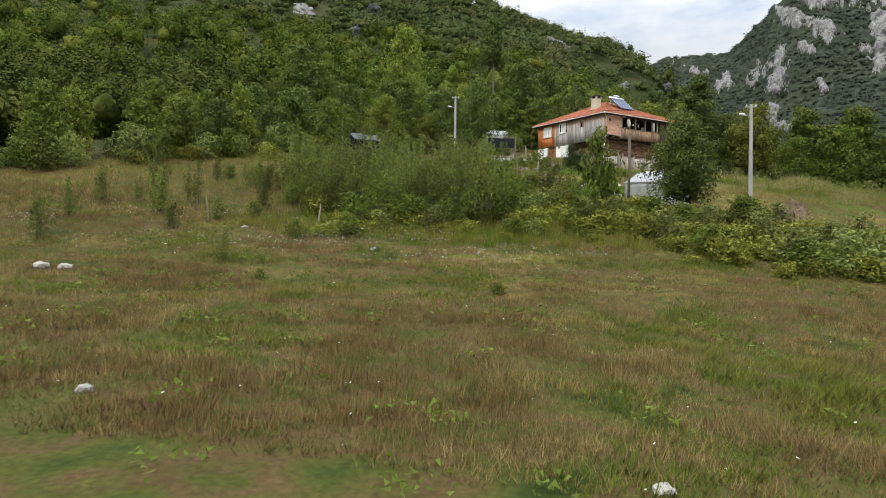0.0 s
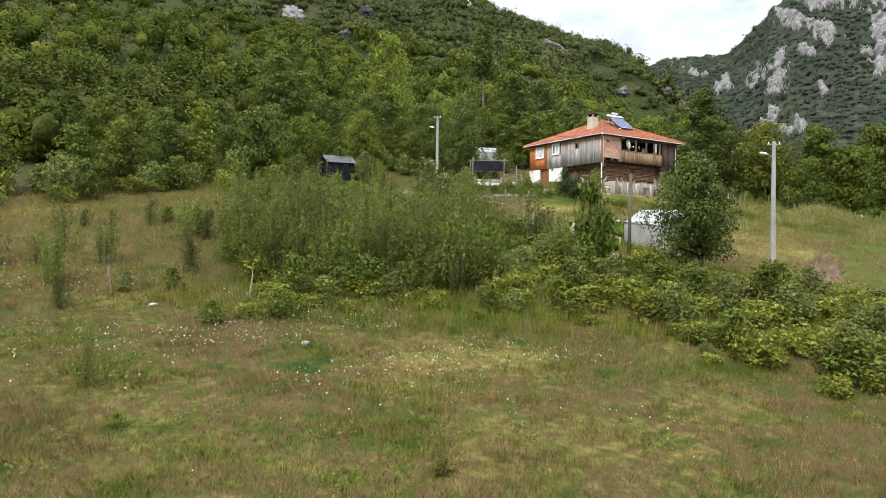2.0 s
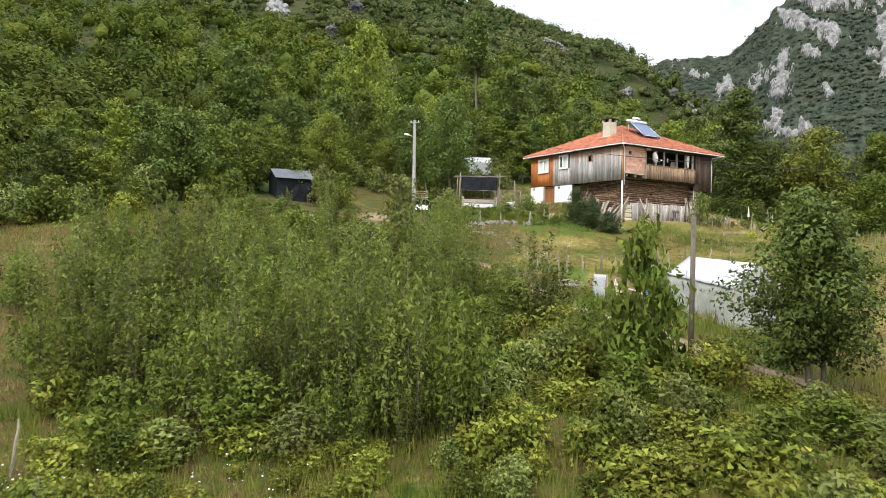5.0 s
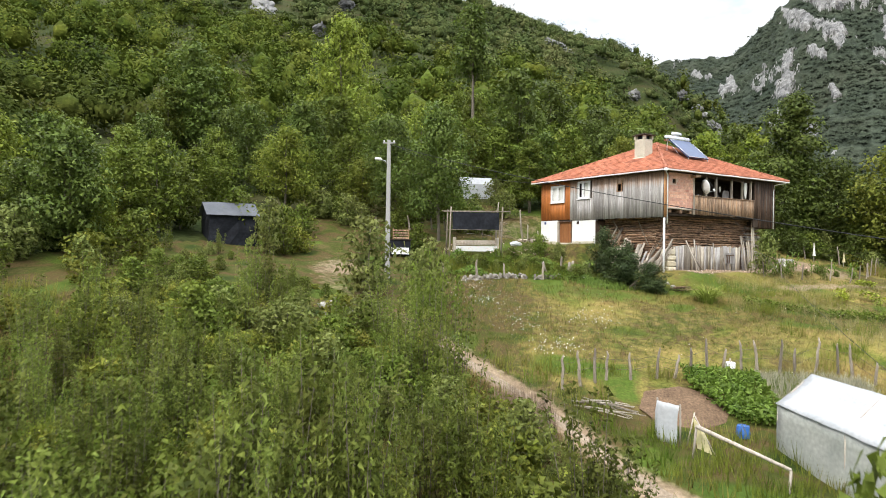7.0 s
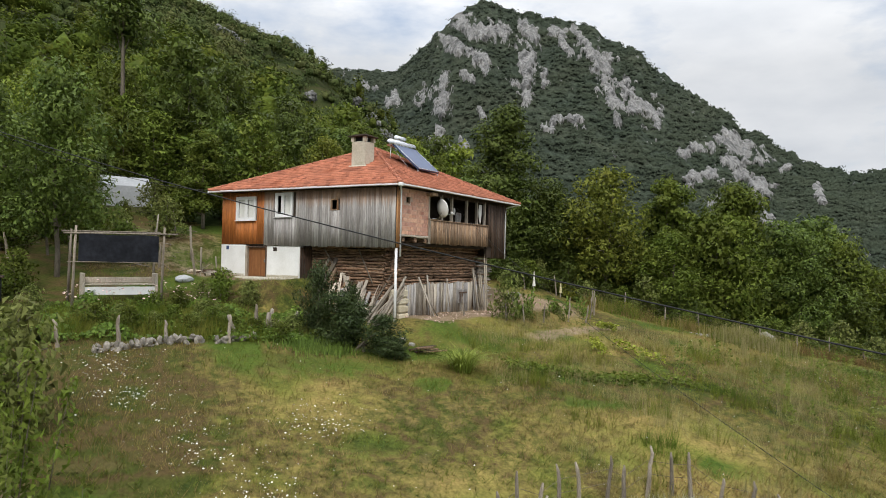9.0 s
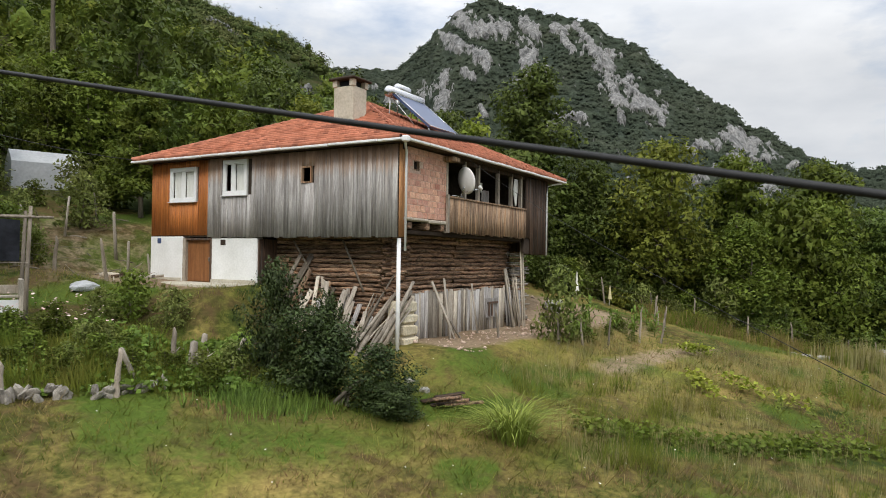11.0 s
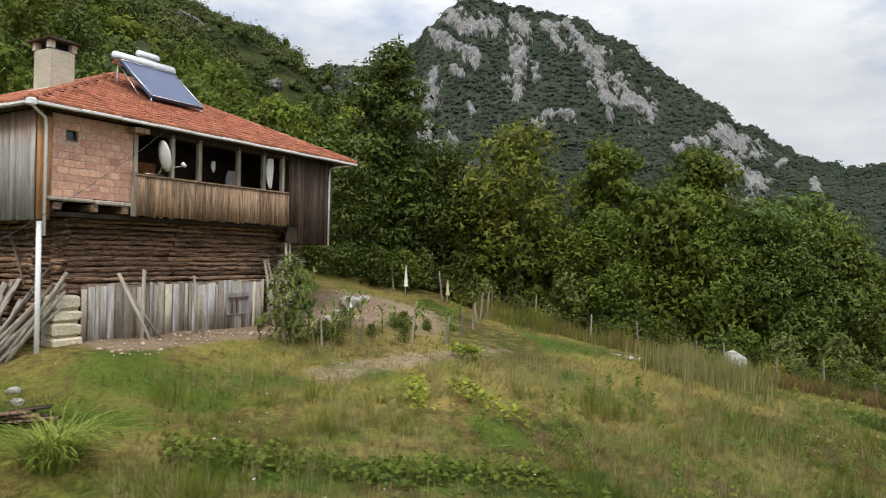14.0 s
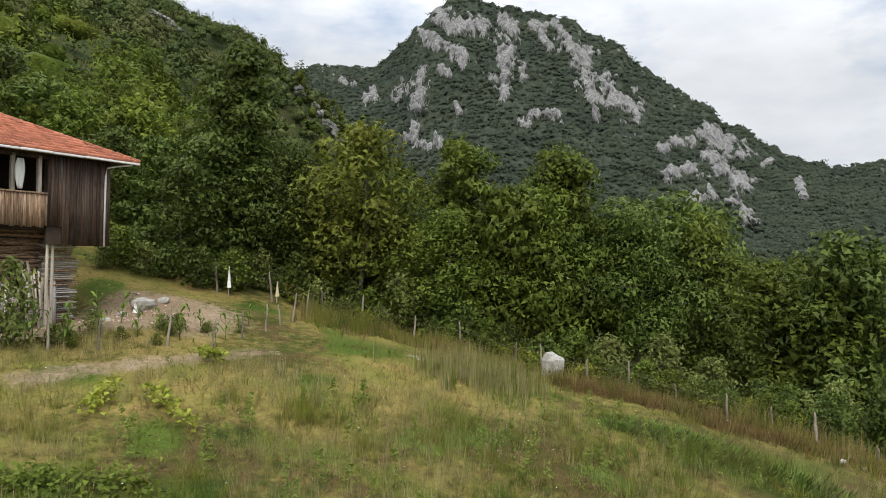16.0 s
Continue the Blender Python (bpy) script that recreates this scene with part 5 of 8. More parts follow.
# ---- stone walls and loose rocks ----
STONES = [stone_mesh("stone_%d" % k, 1.0, M_STONE, 0.75) for k in range(5)]
WALL_STONES = [stone_mesh("wall_stone_%d" % k, 1.0, M_WALLST, 0.75) for k in range(4)]
wall_line = [(-0.4, 71.9), (0.9, 72.4), (2.2, 72.9), (4.2, 73.1), (5.4, 73.5)]
stone_wall = thing("dry_stone_wall", pose(0, 0, 0), "low dry stone wall edging the flower terrace", "stone wall")
srng = random.Random(12)
for (ax_, ay_), (bx_, by_) in zip(wall_line, wall_line[1:]):
    n = int(math.hypot(bx_ - ax_, by_ - ay_) / 0.19)
    for k in range(n):
        if 0.55 < k / n < 0.75 and ax_ > 2:
            continue
        for lay in range(2):
            x, y = ax_ + (bx_ - ax_) * k / n + srng.uniform(-0.12, 0.12), ay_ + (by_ - ay_) * k / n + srng.uniform(-0.12, 0.12)
            s = srng.uniform(0.07, 0.16)
            ob = put("stone", srng.choice(WALL_STONES), stone_wall)
            ob.matrix_basis = pose(x, y, ground_at(x, y) + 0.03 + lay * 0.14, srng.uniform(0, 360), srng.uniform(0, 90), srng.uniform(0, 360)) @ Matrix.Diagonal((s * srng.uniform(1.1, 1.9), s, s * srng.uniform(0.5, 0.9), 1))
for x, y, s, lab in ((40.1, 81.5, 0.62, "large pale boulder by the fence"), (39.3, 80.6, 0.3, "pale boulder by the fence"), (38.6, 80.6, 0.25, "pale boulder by the fence"), (-14.0, 16.5, 0.25, "pale field stone lying in the grass"), (-13.3, 16.8, 0.22, "pale field stone lying in the grass"),
                     (-4.2, 4.2, 0.12, "pale field stone lying in the grass"), (-4.5, 27.2, 0.16, "pale field stone lying in the grass"), (-12.1, 29.8, 0.15, "pale field stone lying in the grass"), (4.5, 2.9, 0.13, "pale field stone lying in the grass"),
                     (11.7, 74.0, 0.15, "grey stone lying at the corner post"), (11.9, 73.3, 0.14, "grey stone lying at the corner post"), (22.2, 84.6, 0.45, "pale rock cropping out of bare earth"), (21.4, 84.0, 0.2, "pale rock cropping out of bare earth"), (23.0, 85.4, 0.24, "pale rock cropping out of bare earth"), (20.9, 83.2, 0.18, "pale rock cropping out of bare earth")):
    ob = put("boulder", srng.choice(STONES))
    ob.matrix_basis = pose(x, y, ground_at(x, y) + s * (0.75 if s > 0.6 else 0.2), 0, 0, srng.uniform(0, 360)) @ Matrix.Diagonal((s * (0.95 if s > 0.6 else 1.25), s * (0.9 if s > 0.6 else 1), s * (1.7 if s > 0.6 else 1), 1))
    tagged(ob, lab, "rock")
for k in range(16):
    t = k / 15
    x, y = 39 + 8.5 * t + srng.uniform(-0.5, 0.5), 80.8 - 9.5 * t + srng.uniform(-0.5, 0.5)
    s = srng.uniform(0.08, 0.2)
    ob = put("fence_stone", srng.choice(STONES))
    ob.matrix_basis = pose(x, y, ground_at(x, y) + s * 0.4, 0, 0, srng.uniform(0, 360)) @ Matrix.Diagonal((s * 1.3, s, s, 1))
    tagged(ob, "pale stone lying along the meadow fence", "rock", "fence stones")
for k in range(8):
    x, y = -6.4 + srng.uniform(-1.0, 1.0), 64.0 + srng.uniform(-1.3, 1.3)
    s = srng.uniform(0.12, 0.3)
    ob = put("bank_stone", srng.choice(STONES))
    ob.matrix_basis = pose(x, y, ground_at(x, y) + s * 0.5, 0, 0, srng.uniform(0, 360)) @ Matrix.Diagonal((s * 1.3, s, s, 1))
    tagged(ob, "pale stone on the bank above the footpath", "rock", "bank stones")
slab_thing = thing("stone_steps", pose(33.0, 80.0, ground_at(33.0, 80.0), 0, 0, -35), "pale stone slabs set as steps in the meadow", "stone slabs")
for k, (dx, dy) in enumerate(((-0.6, 0.35), (0.1, -0.05), (0.9, -0.35))):
    bms = bmesh.new()
    box(bms, dx * 0.8 - 0.26, dx * 0.8 + 0.26, dy - 0.2, dy + 0.2, -0.12, 0.10 - 0.03 * k, bevel=0.05, jitter=0.06, rng=srng)
    part("slab", bms, M_STONE, slab_thing)


# ---- paths and beds, laid on the turf ----
def strip(name, pts, width, material, label, lift=0.05, seed=0):
    pts = np.array(pts, float)
    t = np.concatenate([[0], np.cumsum(np.hypot(*np.diff(pts, axis=0).T))])
    s = np.arange(0, t[-1], 0.35)
    cx, cy = np.interp(s, t, pts[:, 0]), np.interp(s, t, pts[:, 1])
    for _ in range(3):
        cx[1:-1], cy[1:-1] = (cx[:-2] + cx[1:-1] + cx[2:]) / 3, (cy[:-2] + cy[1:-1] + cy[2:]) / 3
    dx, dy = np.gradient(cx), np.gradient(cy)
    ln = np.hypot(dx, dy)
    nxv, nyv = -dy / ln, dx / ln
    cols = 7
    v = []
    for i in range(len(s)):
        taper = min(1.0, 0.25 + min(i, len(s) - 1 - i) * 0.25)
        wl = width * taper * (0.30 + 0.45 * float(value_noise(s[i], 0, 3.1, seed)))
        wr = width * taper * (0.30 + 0.45 * float(value_noise(s[i], 9, 2.7, seed)))
        for j in range(cols):
            o = -wl + (wl + wr) * j / (cols - 1)
            x, y = cx[i] + nxv[i] * o, cy[i] + nyv[i] * o
            v.append((x, y, ground_at(x, y) + (lift if 0 < j < cols - 1 else -0.04)))
    f = [(i * cols + j, i * cols + j + 1, (i + 1) * cols + j + 1, (i + 1) * cols + j) for i in range(len(s) - 1) for j in range(cols - 1)]
    ob = put(name, mesh_of(name, v, f, material, True))
    return tagged(ob, label, "path", kind="structure")


strip("footpath", [(13.5, 41.6), (10.4, 44.7), (7.4, 49.5), (5.0, 53.8), (2.3, 57.8), (-0.9, 61.5)], 0.58, M_DIRT, "trodden earth footpath up the slope", 0.05, 1)
strip("garden_bed", [(7.4, 56.3), (9.2, 57.2), (10.8, 57.9)], 3.2, M_TILLED, "tilled brown soil of the garden bed", 0.06, 3)


# ---- greenhouse ----
gx0, gy0 = 11.18, 54.36
gdir = Vector((1.85, -5.35, 0)).normalized()
gang = math.degrees(math.atan2(gdir.y, gdir.x))
green = thing("greenhouse", pose(gx0, gy0, 0, 0, 0, gang), "small polythene greenhouse with a white gabled roof", "greenhouse")
GL, GW = 5.6, 2.6
e0, e1 = 13.55, 13.10        # eaves, far and near end
def gsheet(name, rows, label=""):
    """A slack sheet between two lines of corners."""
    bms = bmesh.new()
    (a, b), (c, d_) = rows
    n, m_ = 14, 6
    r = random.Random(name)
    vs = []
    for i in range(n + 1):
        line = []
        for j in range(m_ + 1):
            p = Vector(a).lerp(Vector(b), i / n).lerp(Vector(c).lerp(Vector(d_), i / n), j / m_)
            line.append(bms.verts.new(p + Vector((0, r.uniform(-0.02, 0.02), -0.05 * math.sin(math.pi * j / m_) + r.uniform(-0.015, 0.015)))))
        vs.append(line)
    for i in range(n):
        for j in range(m_):
            bms.faces.new((vs[i][j], vs[i + 1][j], vs[i + 1][j + 1], vs[i][j + 1])).smooth = True
    ob = part(name, bms, M_SHEET if name == "roof_sheet" else M_SHEETG, green, label)
    mo = ob.modifiers.new("thickness", "SOLIDIFY")
    mo.thickness = 0.008
    return ob


r0z, r1z = 14.48, 14.2
gsheet("roof_sheet", (((0, -0.08, e0), (GL, -0.08, e1)), ((0, GW / 2, r0z), (GL, GW / 2, r1z))), "bright white polythene roof")
gsheet("roof_sheet", (((0, GW + 0.08, e0), (GL, GW + 0.08, e1)), ((0, GW / 2, r0z), (GL, GW / 2, r1z))))
gsheet("side_sheet", (((0, 0, 11.2), (GL, 0, 10.9)), ((0, 0, e0), (GL, 0, e1))), "greyish slack polythene side")
gsheet("side_sheet", (((0, GW, 11.2), (GL, GW, 10.6)), ((0, GW, e0), (GL, GW, e1))))
for x, ez, rz in ((0, e0, r0z), (GL, e1, r1z)):
    bms = bmesh.new()
    bms.faces.new([bms.verts.new(c) for c in ((x, 0, 10.7), (x, GW, 10.7), (x, GW, ez), (x, GW / 2, rz), (x, 0, ez))])
    ob = part("end_sheet", bms, M_SHEETG, green)
    mo = ob.modifiers.new("thickness", "SOLIDIFY")
    mo.thickness = 0.008
for x, ez, rz in ((0.02, e0, r0z), (GL / 2, (e0 + e1) / 2, (r0z + r1z) / 2), (GL - 0.02, e1, r1z)):
    put("frame", tubes_mesh("greenhouse_frame", [([(x, 0.03, 10.6), (x, 0.03, ez - 0.03)], 0.035), ([(x, GW - 0.03, 10.6), (x, GW - 0.03, ez - 0.03)], 0.035), ([(x, 0.03, ez - 0.03), (x, GW / 2, rz - 0.04)], 0.03), ([(x, GW - 0.03, ez - 0.03), (x, GW / 2, rz - 0.04)], 0.03)], M_POST, 6), green, "greenhouse frame of rough poles")


# ---- garden clutter by the greenhouse ----
sz = ground_at(7.4, 54.6)
sheet_stand = thing("draped_rack", pose(7.72, 54.3, sz - 0.12, 0, 0, -54) @ Matrix.Diagonal((1.12, 1, 0.86, 1)), "upright rack draped with a white plastic sheet", "rack")
bms = bmesh.new()
vs = [[bms.verts.new((-0.42 + 0.84 * i / 6, 0.03 * math.sin(i * 2.1 + j) - 0.12 * (1 - j / 7), 0.05 + 1.5 * j / 7 - 0.03 * (i % 2) * (j == 0))) for j in range(8)] for i in range(7)]
for i in range(6):
    for j in range(7):
        bms.faces.new((vs[i][j], vs[i + 1][j], vs[i + 1][j + 1], vs[i][j + 1])).smooth = True
ob = part("cover_sheet", bms, M_SHEET, sheet_stand)
mo = ob.modifiers.new("thickness", "SOLIDIFY")
mo.thickness = 0.012
put("upright", tubes_mesh("upright", [([(-0.45, 0.06, -0.2), (-0.43, 0.05, 1.65)], 0.03)], M_POST, 6), sheet_stand)
put("upright", tubes_mesh("upright", [([(0.45, 0.06, -0.2), (0.43, 0.05, 1.6)], 0.03)], M_POST, 6), sheet_stand)
tz = ground_at(8.5, 53.8)
tarp_frame = thing("leaning_tarp", pose(8.6, 53.75, tz - 0.1, 0, 0, -30) @ Matrix.Scale(0.85, 4), "faded yellow tarp slung over leaning poles", "tarp")
bms = bmesh.new()
tri = [bms.verts.new(c) for c in ((-0.25, 0.05, 1.25), (-0.05, -0.05, 0.1), (0.55, -0.25, 0.0), (0.25, -0.1, 0.65))]
bms.faces.new((tri[0], tri[1], tri[2], tri[3]))
ob = part("tarp_cloth", bms, M_YELLOW, tarp_frame)
mo = ob.modifiers.new("thickness", "SOLIDIFY")
mo.thickness = 0.015
put("stick", tubes_mesh("stick", [([(-0.5, 0.0, -0.1), (-0.2, 0.08, 1.4)], 0.025)], M_POST, 6), tarp_frame)
put("stick", tubes_mesh("stick", [([(0.7, -0.2, -0.1), (-0.25, 0.1, 1.35)], 0.025)], M_POST, 6), tarp_frame)
rail_pts = [(8.4, 53.3, 12.95), (10.5, 51.3, 12.3)]
rail = thing("pole_rail", pose(0, 0, 0), "long bleached pole resting on two stakes", "rail")
put("rail_pole", tubes_mesh("rail_pole", [(rail_pts, [0.07, 0.05])], M_POST, 7), rail)
for p in rail_pts:
    put("stake", tubes_mesh("stake", [([(p[0] - 0.15, p[1] - 0.2, p[2] - 1.0), (p[0], p[1], p[2])], 0.04)], M_POST, 6), rail)
bz = ground_at(10.36, 55.1)
barrel = thing("water_barrel", pose(10.36, 55.1, bz - 0.3) @ Matrix.Scale(0.72, 4), "blue plastic water barrel beside the greenhouse", "barrel")
put("drum", tubes_mesh("drum", [([(0, 0, 0), (0, 0, 0.06), (0, 0, 0.3), (0, 0, 0.34), (0, 0, 0.62), (0, 0, 0.66), (0, 0, 0.84), (0, 0, 0.9)], [0.26, 0.29, 0.30, 0.315, 0.315, 0.30, 0.29, 0.25])], M_BLUE, 18), barrel)
put("rim", tubes_mesh("rim", [([(0.26 * math.cos(t), 0.26 * math.sin(t), 0.9) for t in np.linspace(0, 2 * math.pi, 19)], 0.018)], M_BLUE, 6), barrel)
qz = ground_at(11.45, 60.4)
board_sign = thing("white_tub", pose(11.45, 60.35, qz), "white plastic box set on a fence stake", "box")
put("stake", tubes_mesh("stake", [([(0, 0, -0.2), (0, 0, 0.62)], 0.035)], M_POST, 6), board_sign)
part("tub", boxes((-0.18, 0.18, -0.12, 0.12, 0.16, 0.48), bevel=0.03), M_PVC, board_sign)
brush = random.Random(21)
heap = thing("brushwood_heap", pose(6.1, 56.0, ground_at(6.1, 56.0)), "heap of grey brushwood sticks beside the garden", "brushwood")
for k in range(16):
    a = brush.uniform(-0.5, 0.5)
    c = (brush.uniform(-0.5, 0.5), brush.uniform(-0.4, 0.4), 0.08 + k * 0.025)
    h = brush.uniform(0.6, 1.3)
    put("stick", tubes_mesh("stick", [([(c[0] - h * math.cos(a - 0.7), c[1] - h * math.sin(a - 0.7), c[2]), (c[0], c[1], c[2] + 0.08), (c[0] + h * math.cos(a - 0.7), c[1] + h * math.sin(a - 0.7), c[2] + brush.uniform(0, 0.15))], [0.03, 0.025, 0.012])], M_POST, 5), heap)


# ---- shed, open shelter, yard things ----
shed = thing("tarpaulin_shed", pose(-16.2, 75.0, ground_at(-16.2, 75.0), 0, 0, 36), "small shed wrapped in black tarpaulin", "shed")
sh = 21.3 - ground_at(-16.2, 75.0)
bms = bmesh.new()
crease = random.Random(3)
ring = [(-1.5, -1.2), (-0.9, -1.22), (-0.3, -1.18), (0.3, -1.22), (0.9, -1.18), (1.5, -1.2), (1.5, -0.6), (1.52, 0), (1.5, 0.6), (1.5, 1.2), (0, 1.22), (-1.5, 1.2), (-1.5, 0.6), (-1.5, 0), (-1.5, -0.6)]
tiers = []
for z in (-0.4, 0.5, 1.2, sh - 0.75):
    tiers.append([bms.verts.new((x + crease.uniform(-0.05, 0.05), y + crease.uniform(-0.05, 0.05), z)) for x, y in ring])
for a, b in zip(tiers, tiers[1:]):
    for k in range(len(ring)):
        bms.faces.new((a[k], a[(k + 1) % len(ring)], b[(k + 1) % len(ring)], b[k]))
for k0, k1 in ((5, 9), (11, 14)):                 # gable ends
    top_v = bms.verts.new((1.5 if k0 == 5 else -1.5, 0, sh - 0.08))
    side = tiers[-1][k0:k1 + 1] + ([tiers[-1][0]] if k0 == 11 else [])
    for a, b in zip(side, side[1:]):
        bms.faces.new((a, b, top_v))
part("tarp_wall", bms, M_TARP, shed, "creased black tarpaulin walls")
for s_ in (-1, 1):
    bms = bmesh.new()
    lo = [bms.verts.new((-1.7 + 3.4 * k / 6, s_ * 1.45, sh - 0.86 + crease.uniform(-0.03, 0.03))) for k in range(7)]
    hi = [bms.verts.new((-1.7 + 3.4 * k / 6, 0, sh + crease.uniform(-0.03, 0.03))) for k in range(7)]
    for k in range(6):
        bms.faces.new((lo[k], lo[k + 1], hi[k + 1], hi[k]))
    ob = part("roof_sheet", bms, M_SLATE, shed, "dark grey sheeting roof")
    mo = ob.modifiers.new("thickness", "SOLIDIFY")
    mo.thickness = 0.04

shelter = thing("open_shelter", pose(-0.15, 77.1, 18.15, 0, 0, 14), "open pole shelter roofed with black sheeting over a pale bench", "shelter")
for x, y, h in ((-1.72, -0.5, 3.1), (1.72, -0.5, 3.15), (-1.7, 1.1, 3.0), (1.7, 1.1, 3.1)):
    put("pole", tubes_mesh("shelter_pole", [([(x, y, -0.5), (x + 0.03, y, 1.5), (x + 0.08, y, h)], [0.065, 0.055, 0.045])], M_STAKE, 7), shelter)
put("crossbar", tubes_mesh("crossbar", [([(-2.1, -0.55, 2.78), (2.35, -0.55, 2.86)], 0.035)], M_STAKE, 7), shelter)
put("crossbar", tubes_mesh("crossbar", [([(-2.0, 1.1, 2.9), (2.0, 1.1, 2.95)], 0.035)], M_STAKE, 7), shelter)
put("crossbar", tubes_mesh("crossbar", [([(-1.95, -0.62, 1.62), (1.75, -0.62, 1.60)], 0.02)], M_STAKE, 6), shelter)
bms = bmesh.new()
rows = []
for i in range(7):
    t = i / 6
    rows.append([bms.verts.new((-1.55 + 3.1 * j / 10, -0.62 + 0.04 * math.sin(j * 1.3), 2.76 - 1.13 * t + 0.02 * math.sin(j + i))) for j in range(11)])
for i in range(6):
    for j in range(10):
        bms.faces.new((rows[i][j], rows[i][j + 1], rows[i + 1][j + 1], rows[i + 1][j]))
ob = part("black_sheet", bms, M_TARP, shelter, "taut black sheet hung along the front")
mo = ob.modifiers.new("thickness", "SOLIDIFY")
mo.thickness = 0.015
bench = thing("pale_bench", pose(-0.05, 77.6, 18.3, 0, 0, 14), "pale sawn timber bench under the shelter", "bench")
part("seat", boxes((-1.4, 1.4, -0.25, 0.3, 0.46, 0.52), bevel=0.01), M_PALE, bench)
part("backrest", boxes((-1.4, 1.4, 0.3, 0.35, 0.55, 0.8), bevel=0.01), M_PALE, bench)
part("front_board", boxes((-1.4, 1.4, -0.25, -0.21, 0.05, 0.4), bevel=0.01), M_PVC, bench)
for x in (-1.45, 1.45):
    part("bench_end", boxes((x - 0.06, x + 0.06, -0.3, 0.4, -0.3, 0.98), bevel=0.02), M_PALE, bench)
sack = put("white_sack", stone_mesh("white_sack", 0.5, M_SHEET, 0.5))
sack.matrix_basis = pose(2.6, 81.3, ground_at(2.6, 81.3) + 0.12, 0, 0, 30) @ Matrix.Diagonal((1.1, 0.7, 0.7, 1))
tagged(sack, "white plastic sack lying in the yard", "sack")
coop = thing("hutch", pose(-5.2, 77.6, ground_at(-5.2, 77.6), 0, 0, 10), "dark hutch with a pile of pale slats on top", "hutch")
part("body", boxes((-0.7, 0.7, -0.5, 0.5, 0.0, 1.0), bevel=0.02), M_TARP, coop)
part("lid", boxes((-0.8, 0.8, -0.6, 0.6, 1.0, 1.08), bevel=0.02), M_SHADE, coop)
part("white_panel", boxes((-0.6, 0.6, -0.54, -0.505, 0.05, 0.5), bevel=0.01), M_PVC, coop)
for k in range(4):
    part("slat", boxes((-0.45, 0.55, -0.45, -0.4, 1.1 + k * 0.17, 1.2 + k * 0.17), bevel=0.01), M_BROWN, coop)
part("slat_post", boxes((-0.5, -0.45, -0.47, -0.38, 1.08, 1.8), (0.55, 0.6, -0.47, -0.38, 1.08, 1.8)), M_BROWN, coop)
# a second polythene roof behind the shelter
g2 = thing("low_greenhouse", pose(-1.4, 97.5, ground_at(-1.4, 97.5), 0, 0, 20), "pale polythene-covered hut on the slope", "greenhouse")
gh2 = 25.4 - ground_at(-1.4, 97.5)
bms = bmesh.new()
ra = [bms.verts.new((x, y, z)) for x in (-1.6, 1.6) for y, z in ((-1.0, -0.5), (-1.0, gh2 - 0.7), (0, gh2), (1.0, gh2 - 0.7), (1.0, -0.5))]
for k in range(4):
    bms.faces.new((ra[k], ra[k + 1], ra[k + 6], ra[k + 5]))
bms.faces.new(ra[:5][::-1])
bms.faces.new(ra[5:])
part("cover", bms, M_SHEET, g2)

# leaning timber and firewood at the house corner
lean_rng = random.Random(31)
plank_me = [board_mesh("loose_plank_%d" % k, w, h, 0.035, m_, 0.02) for k, (w, h, m_) in enumerate(((0.12, 2.2, M_POST), (0.09, 1.9, M_POST), (0.16, 1.7, M_GREY), (0.10, 2.5, M_PALE), (0.07, 2.1, M_PALE)))]


def lean(a, b, tilt, me, label, group, face=0.0, sx=0.0):
    x, y = from_house(a, b)
    ob = put("leaning_plank", me)
    ob.matrix_basis = HOUSE @ Matrix.Translation((a, b, ground_at(x, y) - 0.03)) @ Matrix.Rotation(face, 4, "Z") @ Matrix.Rotation(radians(-tilt), 4, "X") @ Matrix.Rotation(radians(sx), 4, "Y")
    return tagged(ob, label, "plank", group)


broad_me = [board_mesh("broad_plank_%d" % k, w, h, 0.045, m_, 0.025) for k, (w, h, m_) in enumerate(((0.24, 2.3, M_STAKE), (0.20, 2.0, M_BROWN), (0.22, 1.5, M_PALE), (0.17, 1.8, M_STAKE)))]
for k in range(22):
    b = 2.2 + 2.6 * k / 21 + lean_rng.uniform(-0.25, 0.25)
    ob = lean(0.55 + lean_rng.uniform(-0.3, 0.3), b, lean_rng.uniform(14, 32), lean_rng.choice(plank_me[:4]), "bleached plank leaning on the log wall", "leaning planks", radians(-90 + lean_rng.uniform(-25, 25)), lean_rng.choice((-8, 0, 5, 9, 16)) + lean_rng.uniform(-4, 4))
    ob.matrix_basis = ob.matrix_basis @ Matrix.Diagonal((lean_rng.uniform(0.8, 1.7), 1.0, lean_rng.uniform(0.5, 0.95), 1.0))
for k, b in enumerate((4.75, 5.0, 5.25, 4.5, 4.05, 3.7)):
    lean(0.45 + lean_rng.uniform(-0.1, 0.1), b + 0.35, lean_rng.uniform(20, 25), broad_me[(1, 0, 3, 2, 1, 3)[k]], "broad old plank leaning on the log wall", "leaning planks", radians(-90 + lean_rng.uniform(-8, 8)), lean_rng.uniform(12, 19))
for a, tl, s in ((3.6, 15, 12), (3.9, 14, -20), (4.3, 16, -30), (5.6, 12, 6)):
    lean(a, 0.45, tl, plank_me[0] if a < 4 else plank_me[1], "pale plank leaning on the cellar boards", "leaning planks", 0.0, s)
for k in range(17):
    lean(9.3 + lean_rng.uniform(0, 1.0), 0.75 + lean_rng.uniform(-0.15, 0.35), lean_rng.uniform(4, 12), lean_rng.choice(plank_me), "rough pole stacked upright at the cellar corner", "stacked poles", lean_rng.uniform(-0.6, 0.6), lean_rng.uniform(-7, 7))
